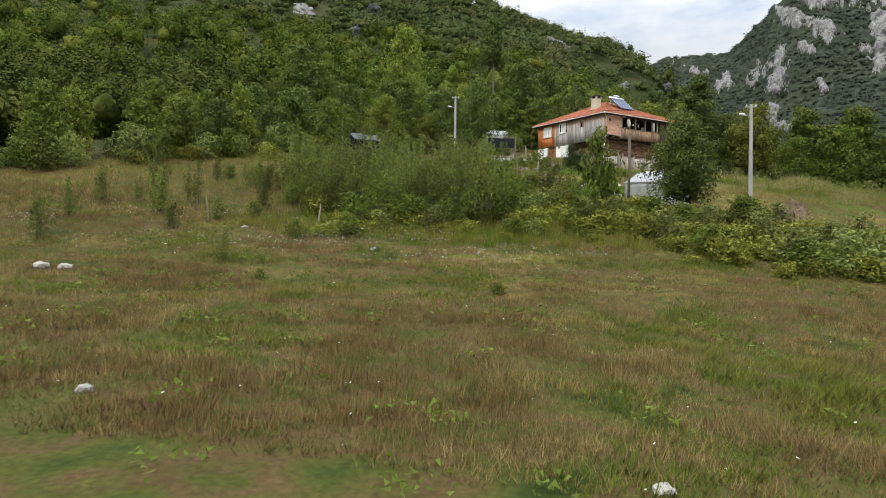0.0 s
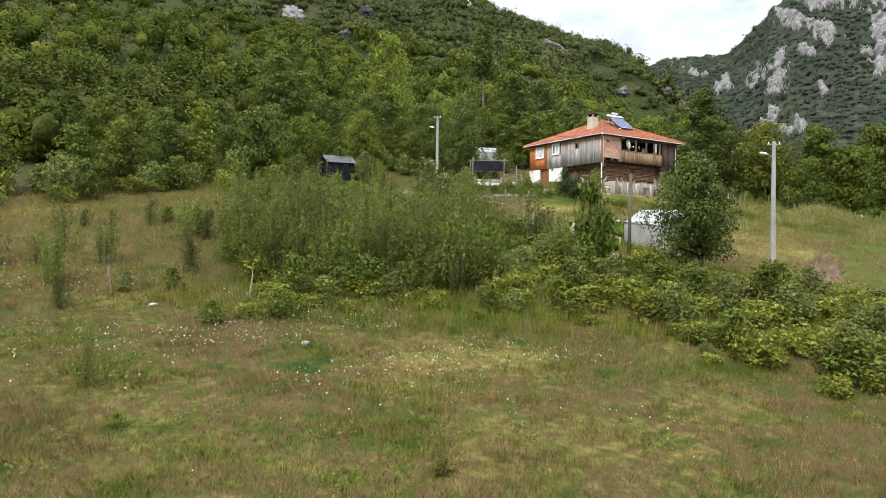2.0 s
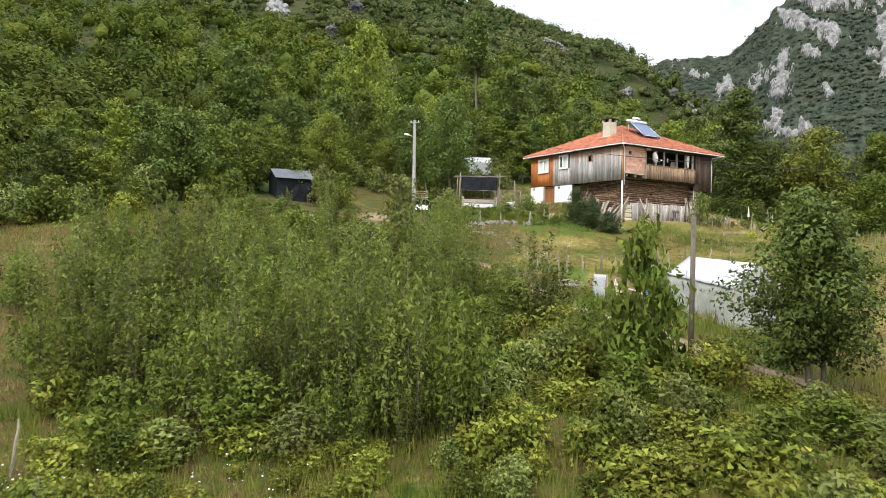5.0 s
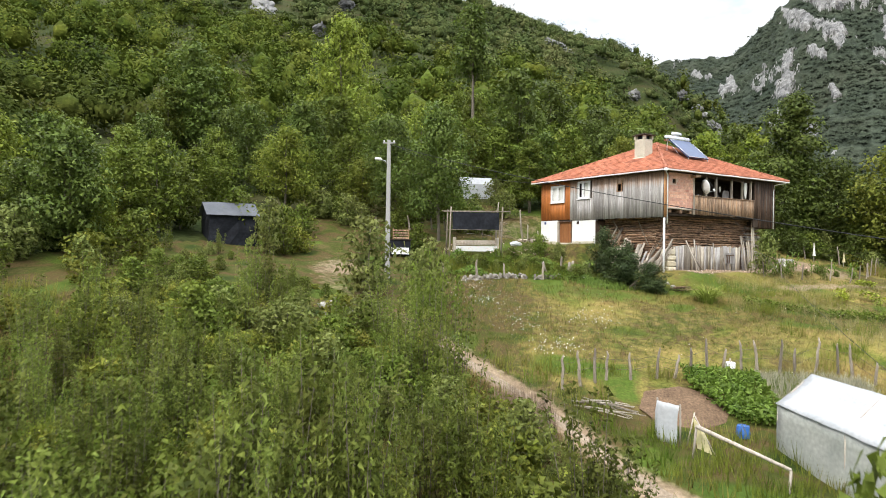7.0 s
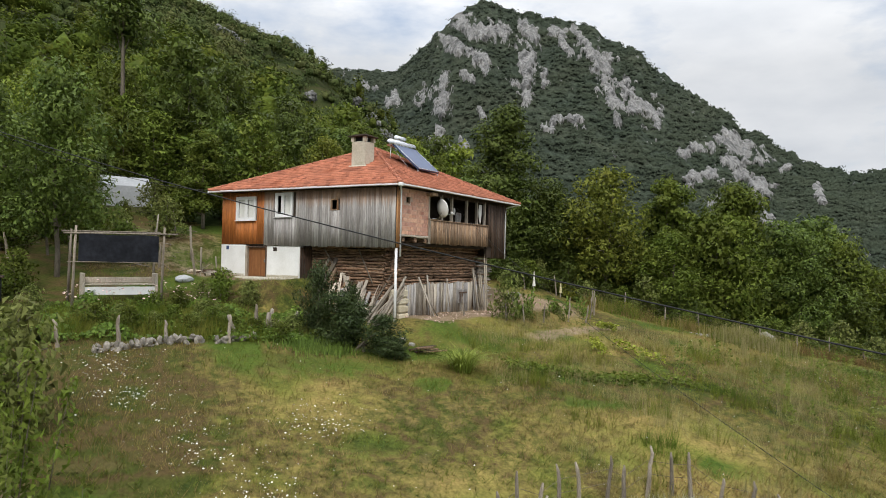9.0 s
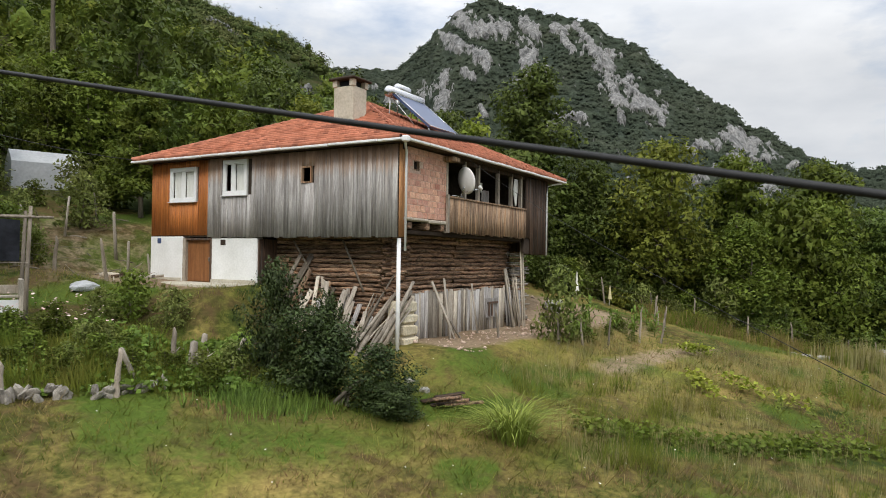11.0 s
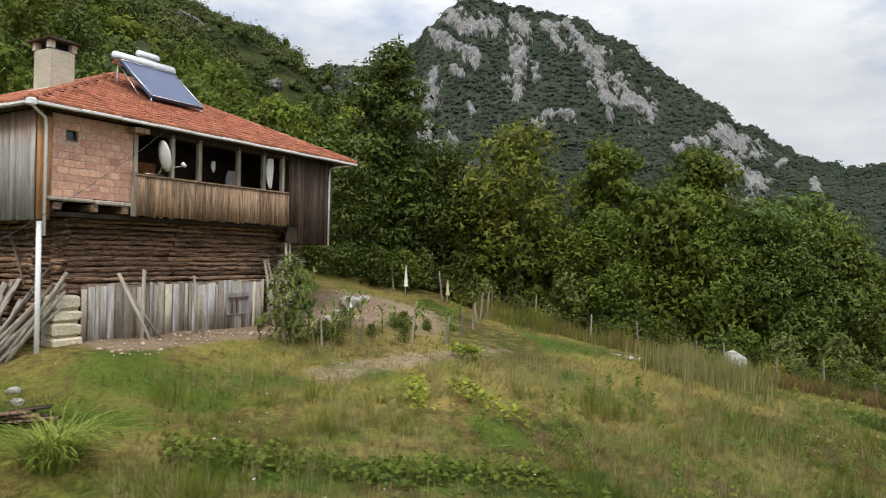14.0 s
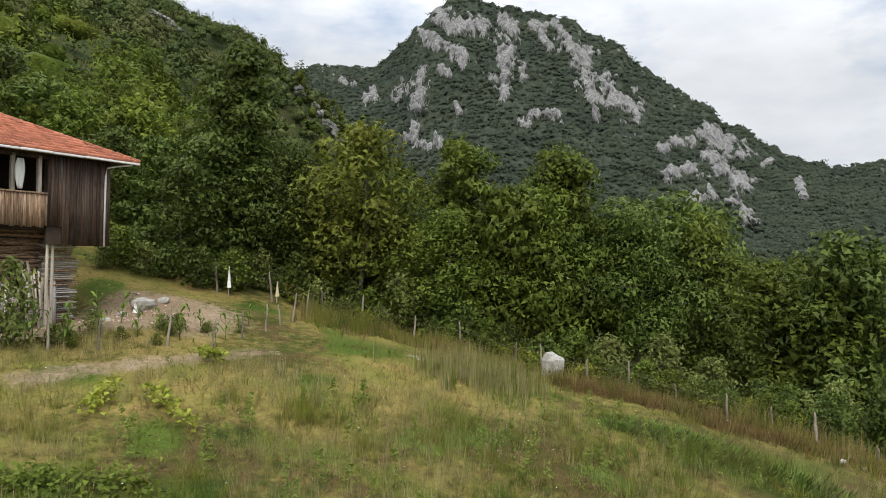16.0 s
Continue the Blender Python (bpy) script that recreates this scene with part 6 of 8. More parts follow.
for k in range(17):
    h = lean_rng.uniform(1.4, 2.8)
    a0, b0 = lean_rng.uniform(-0.35, 0.3), 1.25 + lean_rng.uniform(-0.3, 1.1)
    x, y = from_house(a0, b0)
    z = ground_at(x, y) - 0.05
    tip = Vector((1.32, b0 - h * lean_rng.uniform(0.02, 0.34), z + h * 0.86))
    ob = put("leaning_pole", tubes_mesh("leaning_pole", [([(a0, b0, z), Vector((a0, b0, z)).lerp(tip, 0.5) + Vector((lean_rng.uniform(-0.06, 0.06), lean_rng.uniform(-0.06, 0.06), 0)), tip], lean_rng.choice(([0.045, 0.04, 0.025], [0.07, 0.06, 0.05], [0.035, 0.03, 0.02])))], lean_rng.choice((M_POST, M_STAKE, M_POST)), 6))
    ob.matrix_basis = HOUSE
    tagged(ob, "long bleached pole leaning at the house corner", "pole", "leaning poles")
for a, h in ((9.75, 1.55), (9.95, 1.7)):
    ob = lean(a, 0.5, 4, plank_me[3], "tall pale plank leaning at the cellar corner", "leaning planks", 0.0, 3)
    ob.matrix_basis = ob.matrix_basis @ Matrix.Diagonal((1.0, 1.0, h, 1.0))
stack_rng = random.Random(44)
x, y = from_house(10.6, 1.6)
z = ground_at(x, y)
while z < 20.35:
    for b in (1.15, 1.5, 1.85):
        ob = put("stacked_board", board_mesh("stacked_board", 0.3, stack_rng.uniform(0.9, 1.3), 0.055, stack_rng.choice((M_GREY, M_POST, M_LOG)), 0.02))
        ob.matrix_basis = HOUSE @ Matrix.Translation((10.0 + stack_rng.uniform(-0.1, 0.15), b + stack_rng.uniform(-0.06, 0.06), z + 0.03)) @ Matrix.Rotation(radians(stack_rng.uniform(-9, 9)), 4, "Z") @ Matrix.Rotation(radians(90), 4, "Y") @ Matrix.Rotation(radians(90), 4, "Z")
        tagged(ob, "weathered board in the lumber stack under the overhang", "board", "lumber stack")
    z += 0.075
logs = random.Random(9)
split_me = [stone_mesh("split_log_%d" % k, 0.16, M_PALE, 0.8) for k in range(3)]
for k in range(26):
    a, b = 0.9 + logs.uniform(-0.3, 0.35), 2.6 + logs.uniform(0, 2.4)
    x, y = from_house(a, b)
    ob = put("firewood", logs.choice(split_me))
    ob.matrix_basis = HOUSE @ Matrix.Translation((a, b, ground_at(x, y) + 0.1 + logs.uniform(0, 0.75) * step(0.5, 1.2, a))) @ Matrix.Rotation(logs.uniform(0, 6), 4, "Z") @ Matrix.Diagonal((2.0, 0.7, 0.7, 1))
    tagged(ob, "split firewood log heaped by the log wall", "firewood", "firewood heap")
for k, (dx, dy, rz) in enumerate(((0, 0, 20), (0.3, -0.2, 4), (-0.2, 0.15, 32), (0.1, -0.05, -8), (0.2, 0.2, 25), (-0.05, -0.25, 12))):
    ob = put("fallen_board", board_mesh("fallen_board", 0.2, 1.05 - 0.06 * k, 0.05, M_LOG if k % 2 else M_DARKW, 0.03))
    ob.matrix_basis = pose(11.7 + dx, 72.2 + dy, ground_at(11.9, 72.2) + 0.04 + 0.04 * k, 0, 86, rz - 20) @ Matrix.Rotation(radians(90), 4, "Z")
    tagged(ob, "broken board lying in the grass", "board", "fallen boards")

hay = thing("haystack", pose(20.6, 43.0, ground_at(20.6, 43.0)), "reddish-brown heap of dry brushwood and hay", "haystack")
bms = bmesh.new()
bmesh.ops.create_icosphere(bms, subdivisions=3, radius=1.0)
for v in bms.verts:
    k = 1 + 0.25 * noise.noise(v.co * 2.2)
    v.co = Vector((v.co.x * 1.35 * k * (1.05 - 0.45 * max(0, v.co.z)), v.co.y * 1.35 * k * (1.05 - 0.45 * max(0, v.co.z)), max(-0.2, v.co.z * 2.1 * k)))
part("mound", bms, M_HAY, hay)
hr = np.random.RandomState(4)
dirs = hr.randn(900, 3)
dirs /= np.linalg.norm(dirs, axis=1, keepdims=True)
dirs[:, 2] = np.abs(dirs[:, 2])
root = dirs * [1.25, 1.25, 1.95]
tip = root * 1.02 + dirs * hr.uniform(0.1, 0.4, (900, 1)) + hr.randn(900, 3) * 0.12
sidev = np.cross(dirs, hr.randn(900, 3)) * 0.012
put("straws", mesh_of("straws", np.stack([root - sidev, root + sidev, tip], 1).reshape(-1, 3), np.arange(2700).reshape(-1, 3), M_HAY), hay, kind="stuff")


# ---- vegetable bed beside the yard ----
def maize(seed, h):
    r = random.Random(seed)
    bmm = bmesh.new()
    for k in range(9):
        z = h * (0.15 + 0.08 * k)
        a, ln = k * 2.4 + r.uniform(-0.4, 0.4), h * r.uniform(0.28, 0.42)
        d, s = Vector((math.cos(a), math.sin(a), 0)), Vector((-math.sin(a), math.cos(a), 0)) * 0.055
        p = [Vector((0, 0, z)), d * ln * 0.45 + Vector((0, 0, z + ln * 0.45)), d * ln * 0.85 + Vector((0, 0, z + ln * 0.4)), d * ln + Vector((0, 0, z + ln * 0.05))]
        va = [bmm.verts.new(q - s * w) for q, w in zip(p, (0.6, 1, 0.8, 0.1))]
        vb = [bmm.verts.new(q + s * w) for q, w in zip(p, (0.6, 1, 0.8, 0.1))]
        for i in range(3):
            bmm.faces.new((va[i], vb[i], vb[i + 1], va[i + 1]))
    return bmm


corn = thing("maize_plant", pose(0, 0, -500), "tall green maize plant in the vegetable bed", "plant", "maize plants")
part("leaf_whorl", maize(5, 1.5), M_CORN, corn)
put("stalk", tubes_mesh("maize_stalk", [([(0, 0, -0.1), (0.02, 0, 0.8), (0.0, 0.03, 1.5)], [0.018, 0.014, 0.005])], M_CORN, 5), corn)
bed_rng = random.Random(14)
for k, (x, y) in enumerate(((19.2, 77.9), (20.1, 78.4), (21.0, 79.4), (22.2, 79.6), (22.9, 80.4), (23.6, 80.1), (24.4, 81.3), (25.3, 81.0), (25.9, 82.4), (26.4, 83.6), (21.6, 80.6), (24.9, 79.9), (18.3, 78.6), (27.2, 84.4))):
    m = pose(x, y, ground_at(x, y), bed_rng.uniform(-8, 8), bed_rng.uniform(-8, 8), bed_rng.uniform(0, 360)) @ Matrix.Scale(bed_rng.uniform(0.55, 1.1), 4)
    if k:
        copy_thing(corn, m)
    else:
        corn.matrix_basis = m
# third row: a low cloth standing in for a small white shape
for x, y, h, mt, lab in ((25.9, 88.6, 1.5, M_CLOTH, "white cloth tied to a stake to scare birds"), (28.3, 89.0, 1.1, M_YELLOW, "pale yellow cloth tied to a stake"), (21.9, 83.5, 0.6, M_CLOTH, "white cloth tied to a stake to scare birds")):
    flag = thing("cloth_on_stake", pose(x, y, ground_at(x, y)), lab, "cloth", "scare cloths")
    put("stake", tubes_mesh("stake", [([(0, 0, -0.3), (0.03, 0, h)], 0.03)], M_POST, 6), flag)
    bms = bmesh.new()
    fold = [[bms.verts.new((0.03 + (0.06 + 0.05 * j / 5) * math.cos(t) * (0.35 + 0.65 * j / 5), (0.06 + 0.05 * j / 5) * math.sin(t) * (0.35 + 0.65 * j / 5) + 0.03 * math.sin(3 * t), h + 0.02 - 0.17 * j * h / 1.2)) for t in np.linspace(0, 2 * math.pi, 10)[:-1]] for j in range(6)]
    for a, b in zip(fold, fold[1:]):
        for i in range(9):
            bms.faces.new((a[i], a[(i + 1) % 9], b[(i + 1) % 9], b[i])).smooth = True
    bms.faces.new(fold[0])
    part("cloth", bms, mt, flag)
# clods and pebbles on the bare earth
clod_rng = random.Random(23)
pm_v, pm_f = [], []
for k in range(420):
    a, b = clod_rng.uniform(1.6, 12.5), clod_rng.uniform(-1.3, 0.7)
    x, y = from_house(a, b)
    if k > 300:
        x, y = clod_rng.gauss(21.9, 1.5), clod_rng.gauss(83.8, 1.2)
    s = clod_rng.uniform(0.015, 0.04) + 0.08 * clod_rng.random() ** 8
    z = ground_at(x, y) + s * 0.3
    base = len(pm_v)
    for dx, dy, dz in ((1, 0, 0), (0, 1, 0), (-1, 0, 0), (0, -1, 0), (0, 0, 0.8), (0, 0, -0.8)):
        pm_v.append((x + s * dx * clod_rng.uniform(0.7, 1.4), y + s * dy * clod_rng.uniform(0.7, 1.4), z + s * dz))
    for i in range(4):
        pm_f.append((base + i, base + (i + 1) % 4, base + 4))
        pm_f.append((base + (i + 1) % 4, base + i, base + 5))
tagged(put("loose_pebbles", mesh_of("loose_pebbles", pm_v, pm_f, M_MORTAR)), "pebbles and clods on the trodden earth", "pebbles", kind="stuff")


# ---- plants ----
def cards(pos, nrm, size, seed, long=1.5, simple=False, loose=0.55):
    """Leaves: one folded diamond for each place, turned roughly to its normal. Corners and faces."""
    r = np.random.RandomState(seed)
    n = len(pos)
    nrm = nrm + loose * r.randn(n, 3)
    nrm /= np.linalg.norm(nrm, axis=1, keepdims=True) + 1e-9
    t = np.cross(nrm, r.randn(n, 3))
    t /= np.linalg.norm(t, axis=1, keepdims=True) + 1e-9
    b = np.cross(nrm, t)
    s = (size * r.uniform(0.6, 1.35, n))[:, None]
    droop = nrm * s * 0.22
    v = np.stack([pos - t * s * long * 0.5 - droop, pos - b * s * 0.5, pos + t * s * long * 0.5 - droop, pos + b * s * 0.5], 1).reshape(-1, 3)
    if simple:                               # a single pointed blade
        v = np.stack([pos - t * s * long * 0.5 + b * s * 0.5, pos - t * s * long * 0.5 - b * s * 0.5, pos + t * s * long * 0.6 - droop], 1).reshape(-1, 3)
        return v, np.arange(3 * n).reshape(n, 3)
    f = np.arange(4 * n).reshape(n, 4)
    return v, f


def crown_points(blobs, n, seed, shell=0.55):
    r = np.random.RandomState(seed)
    blobs = np.asarray(blobs, float)
    w = (blobs[:, 3] * blobs[:, 4] * blobs[:, 5]) ** 0.67
    k = r.choice(len(blobs), n, p=w / w.sum())
    d = r.randn(n, 3)
    d /= np.linalg.norm(d, axis=1, keepdims=True)
    rad = shell + (1.08 - shell) * r.rand(n) ** 0.7
    lump = 1 + 0.22 * np.sin(5 * d[:, 0] + 3 * k) * np.cos(4 * d[:, 2] + k)
    pos = blobs[k, :3] + d * blobs[k, 3:] * (rad * lump)[:, None]
    nrm = d * 0.8 + np.array([0, 0, 0.55])
    return pos, nrm


def tree_parts(seed, height, spread, n, leaf, material, lay="round", base=0.16, trunk=0.14, simple=False):
    """Meshes of a trunk with limbs and of a leafy crown."""
    r = np.random.RandomState(seed)
    blobs, limbs = [], []
    top = np.array([r.uniform(-0.06, 0.06) * height, r.uniform(-0.06, 0.06) * height, height * 0.86])
    spine = [np.array([0, 0, -0.4]), np.array([0.02, 0.0, height * 0.12]), top * [0.4, 0.6, 0.45] + [0.0, 0, 0.02], top * [0.8, 0.7, 0.75], top]
    limbs.append((spine, [trunk * 1.25, trunk, trunk * 0.75, trunk * 0.4, 0.02]))
    count = 17 if lay != "bush" else 10
    for k in range(count):
        t = base + (1 - base) * (k + 0.5) / count
        ang = k * 2.4 + r.uniform(-0.4, 0.4)
        if lay == "tall":
            reach = spread * (1.05 - 0.80 * t) * r.uniform(0.75, 1.15)
        elif lay == "bush":
            reach = spread * r.uniform(0.3, 0.75)
        else:
            reach = spread * math.sin(math.pi * min(0.93, max(0.18, t * 0.82 + 0.12))) * r.uniform(0.6, 1.05)
        z = height * (t * 0.86 + 0.08)
        p0 = np.array([np.interp(z * 0.8, [q[2] for q in spine], [q[i] for q in spine]) for i in range(2)] + [z * 0.8])
        p2 = np.array([math.cos(ang) * reach * 0.72, math.sin(ang) * reach * 0.72, z])
        limbs.append(([p0, (p0 + p2) / 2 + [0, 0, 0.05 * height], p2], [trunk * 0.32 * (1.2 - t), trunk * 0.2 * (1.2 - t), 0.012]))
        size = spread * r.uniform(0.28, 0.46) * (1.1 - 0.35 * t)
        blobs.append((*p2, size * 1.1, size * 1.1, size * (0.55 if lay == "tall" else 0.75)))
        blobs.append((*(p2 * [0.45, 0.45, 1] + [0, 0, 0.02 * height]), size, size, size * 0.7))
    blobs.append((top[0], top[1], height * 0.93, spread * 0.22, spread * 0.22, height * 0.07))
    pos, nrm = crown_points(blobs, n, seed)
    pos[:, 2] = np.maximum(pos[:, 2], 0.12)
    v, f = cards(pos, nrm, leaf, seed, 1.5, simple)
    soft = np.repeat(nrm + 0.35 * r.randn(n, 3), f.shape[1], axis=0)
    return tubes_mesh("trunk", limbs, M_BARK, 3 if height < 5 else 5), mesh_of("crown", v, f, material, True, soft)


def thicket_parts(seed, height, spread, stems, per, leaf, material):
    """Meshes of a clump of slender stems and of the narrow leaves along them."""
    r = np.random.RandomState(seed)
    runs, pos, nrm = [], [], []
    for k in range(stems):
        ang, h = r.uniform(0, 6.28), height * r.uniform(0.55, 1.1)
        base = np.array([math.cos(ang), math.sin(ang), 0]) * r.uniform(0.05, 0.75) * spread
        tip = base * r.uniform(1.1, 1.9) + [r.uniform(-0.3, 0.3), r.uniform(-0.3, 0.3), h]
        mid = (base + tip) / 2 + [0, 0, 0.06 * h]
        runs.append(([base + [0, 0, -0.25], mid, tip], [0.02, 0.013, 0.004]))
        t = r.uniform(0.18, 1.03, per)[:, None]
        p = (1 - t) ** 2 * base + 2 * t * (1 - t) * mid + t * t * tip
        wide = spread * 0.23 * (1.2 - 0.85 * t)
        off = r.randn(per, 3) * wide * [1, 1, 0.6]
        pos.append(p + off)
        nrm.append(off / (wide + 1e-6) + [0, 0, 0.7])
    pos, nrm = np.concatenate(pos), np.concatenate(nrm)
    pos[:, 2] = np.maximum(pos[:, 2], 0.1)
    v, f = cards(pos, nrm, leaf, seed, 2.0, True)
    soft = np.repeat(nrm + 0.4 * r.randn(len(nrm), 3), 3, axis=0)
    return tubes_mesh("stalk", runs, M_BARK, 3), mesh_of("foliage", v, f, material, True, soft)


def tree_kind(name, label, category, group, *args, **kw):
    tm, cm = thicket_parts(*args, **kw) if category == "sapling" else tree_parts(*args, **kw)
    ob = thing(name, pose(0, 0, -500), label, category, group)
    put("trunk" if category == "tree" else "stalk", tm, ob, kind="" if category == "tree" else "stuff")
    put("crown" if category == "tree" else "foliage", cm, ob)
    return ob


planted = {}


def plant(kind_ob, x, y, scale=1.0, turn=0.0, tall=1.0, label="", sink=0.05):
    """Sets a plant of that kind on the ground: the first one made, and copies after it."""
    if -21 < x < -6.5 and 60 < y < 74.5 and not label:
        scale *= 0.42 + 0.4 * step(8, 2, y - 60)
    elif 47 < y < 72 and 0 < np.interp(y, [44.7, 49.5, 53.8, 57.8, 61.9, 66.2, 70.2], [10.4, 7.4, 5.0, 2.3, -1.2, -4.8, -8.3]) - x < 3.0 and not label:
        scale *= 0.55
    m = pose(x, y, ground_at(x, y) - sink, 0, 0, turn)
    if kind_ob.name in planted:
        ob = copy_thing(kind_ob, m)
        ob["label"] = label or planted[kind_ob.name]
    else:
        planted[kind_ob.name] = kind_ob["label"]
        ob = kind_ob
        ob.matrix_basis = m
        if label:
            ob["label"] = label
    ob.scale = (scale, scale, scale * tall)
    return ob


prng = random.Random(77)
EDGE = "wood edge trees"
T_FINE = [tree_kind("broadleaf_tree", "leafy green broadleaf tree at the wood edge", "tree", EDGE, 10, 9.0, 3.7, 6600, 0.16, M_LEAFM, simple=True),
          tree_kind("broadleaf_tree", "yellow-green broadleaf tree at the wood edge", "tree", EDGE, 11, 9.0, 3.5, 6600, 0.16, M_LEAFY, simple=True),
          tree_kind("walnut_tree", "dark green spreading tree at the wood edge", "tree", EDGE, 20, 10.0, 4.0, 9500, 0.15, M_LEAFD, simple=True)]
T_TALL = [tree_kind("alder_tree", "tall dark tree with layered branches", "tree", EDGE, 30, 14.0, 4.9, 12000, 0.20, M_LEAFD, "tall", 0.10, 0.2, True),
          tree_kind("alder_tree", "tall green tree with layered branches", "tree", EDGE, 31, 11.0, 3.6, 8000, 0.18, M_LEAFM, "tall", 0.08, 0.18, True)]
T_ROUND = [tree_kind("broadleaf_tree", "leafy green broadleaf tree in the wood", "tree", EDGE, 12 + k, 9.0, 3.6, 2900, 0.25, (M_LEAFM, M_LEAF, M_LEAFM)[k], "round", 0.03, simple=True) for k in range(3)]
T_DARK = [tree_kind("walnut_tree", "dark green spreading tree in the wood", "tree", EDGE, 21, 10.0, 4.0, 3600, 0.24, M_LEAFD, "round", 0.03, simple=True)]
S_WILLOW = [tree_kind("sapling_clump", "wispy clump of light green saplings", "sapling", "thicket saplings", 40 + k, (3.7, 3.0, 4.4)[k], (1.05, 1.15, 1.0)[k], 13, 120, 0.078, (M_WILLOW, M_LEAFM, M_WILLOW)[k]) for k in range(3)]
S_BRAM = [tree_kind("bramble_bush", "tangled bramble bush with yellow-green leaves", "bush", "brambles", 50 + k, 1.3, 1.35, 880, 0.108, M_BRAMBLE, "bush", 0.02, 0.02, True) for k in range(3)]
S_DARK = [tree_kind("garden_shrub", "dense dark green garden shrub", "bush", "shrubs", 60 + k, 2.6, 1.6, 7000, 0.068, M_BUSH, ("round", "bush")[k], 0.05, 0.05, True) for k in range(2)]
S_GREEN = [tree_kind(("shrub", "willow_bush")[k], ("leafy green shrub on the bank", "grey-green willow bush on the bank")[k], "bush", "shrubs", 70 + k, 2.2, 1.25, 980, 0.11, (M_LEAFM, M_OSIER)[k], "round", 0.04, 0.04, True) for k in range(2)]

# dark copy of the shrub: shade under the trees put into the leaf colour
S_SHADE = [tree_kind("undergrowth_bush", "dark leafy shrub in the shade of the wood", "bush", "shrubs", 72, 2.2, 1.25, 1080, 0.106, M_LEAFD, "round", 0.04, 0.04, True)]

# single trees and shrubs that stand out
plant(T_FINE[2], 12.9, 40.6, 0.68, 40, 1.02, "dark green tree with a pale forked trunk in the thicket")
plant(T_FINE[2], 13.5, 40.9, 0.55, 160, 1.1, "dark green tree with a pale forked trunk in the thicket")
plant(S_GREEN[0], 7.5, 40.2, 1.2, 20, 2.2, "dense upright dark bush in the thicket")
plant(S_GREEN[0], 8.1, 40.5, 1.0, 140, 1.7, "dense upright dark bush in the thicket")
plant(S_GREEN[0], 7.0, 40.7, 0.95, 250, 1.5, "dense upright dark bush in the thicket")
plant(S_DARK[1], 9.0, 73.3, 1.0, 70, 0.9, "dense dark shrub beside the house corner")
plant(S_DARK[0], 8.0, 74.3, 0.7, 10, 1.75, "dark leafy shrub beside the house corner")
plant(S_DARK[0], 9.3, 73.7, 0.5, 130, 2.0, "dark leafy shrub beside the house corner")
plant(S_DARK[0], 10.4, 72.5, 0.8, 200, 0.75, "dark leafy shrub beside the house corner")
plant(S_DARK[1], 10.6, 71.6, 0.6, 20, 0.6, "dark leafy shrub beside the house corner")
plant(S_GREEN[1], 18.6, 77.7, 0.9, 10, 1.45, "small green fruit tree by the cellar")
plant(T_TALL[0], 27.0, 96.0, 1.02, 0, 1.0, "tall dark tree with layered branches behind the meadow")
plant(T_FINE[1], 33.0, 90.5, 1.25, 50, 1.0, "yellow-green tree at the meadow's edge")
plant(T_TALL[1], 39.5, 91.0, 1.15, 90, 1.0, "green pointed tree at the meadow's edge")
plant(T_FINE[0], 37.0, 88.0, 0.95, 20, 0.85)
plant(T_FINE[2], 30.0, 93.5, 0.9, 120, 1.0)
T_BARE = tree_kind("poplar_tree", "tall tree with a long bare trunk on the slope", "tree", EDGE, 33, 17.0, 3.6, 3600, 0.21, M_LEAFD, "tall", 0.60, 0.2, True)
plant(T_BARE, -2.2, 105.0, 1.12, 70, 1.0)
plant(T_FINE[2], -3.0, 81.2, 0.86, 70, 1.18, "dark tree hung with creepers behind the shelter")
plant(T_FINE[1], -17.0, 108.0, 1.45, 10, 1.3, "large yellow-green tree standing out of the wood")
plant(T_FINE[0], -11.5, 88.0, 0.8, 10, 0.9, "round light green tree behind the yard")
plant(T_FINE[1], -6.0, 92.0, 0.9, 60, 1.1)
plant(T_FINE[2], -7.0, 86.0, 0.75, 200, 1.1)
plant(S_GREEN[1], -5.4, 68.3, 1.75, 130, 1.1, "grey-green shrub beside the footpath")
plant(T_FINE[1], -15.5, 84.0, 0.78, 60, 1.0)
plant(T_FINE[1], -10.0, 86.5, 0.6, 80, 0.9)
plant(S_GREEN[1], -12.9, 73.6, 1.15, 40, 1.45, "bright green bush grown up beside the shed")
plant(S_GREEN[0], -12.2, 74.4, 1.0, 200, 1.5, "leafy green bush grown up beside the shed")
plant(S_GREEN[1], -1.5, 65.4, 1.1, 50, 1.5, "leafy bush beside the footpath")
plant(S_GREEN[1], -2.3, 66.3, 0.95, 10, 1.4, "leafy bush beside the footpath")

# edge of the woods: right of the meadow, behind the house, along the slope to the left
rows = []
for k in range(30):
    t = k / 29
    x = 30 + 50 * t + prng.uniform(-1.5, 1.5)
    y = 93 - 8 * t - 20 * t * t + prng.uniform(-1.5, 4.5)
    rows.append((x, y, (0.7 if x < 42 else 1.0) + 0.25 * prng.random(), x < 58))
for k in range(24):
    rows.append((prng.uniform(38, 90), prng.uniform(88, 116), prng.uniform(0.95, 1.35), False))
for k in range(12):
    rows.append((prng.uniform(10, 32), prng.uniform(95, 106), prng.uniform(0.6, 0.95), k < 4))
for k in range(26):
    rows.append((prng.uniform(-24, 12), prng.uniform(88, 101), prng.uniform(0.5, 0.85), k < 5))
for k in range(30):
    t = k / 29
    rows.append((-18 - 34 * t + prng.uniform(-3, 3), 84 - 26 * t + prng.uniform(-2, 8), prng.uniform(0.5, 0.8), False))
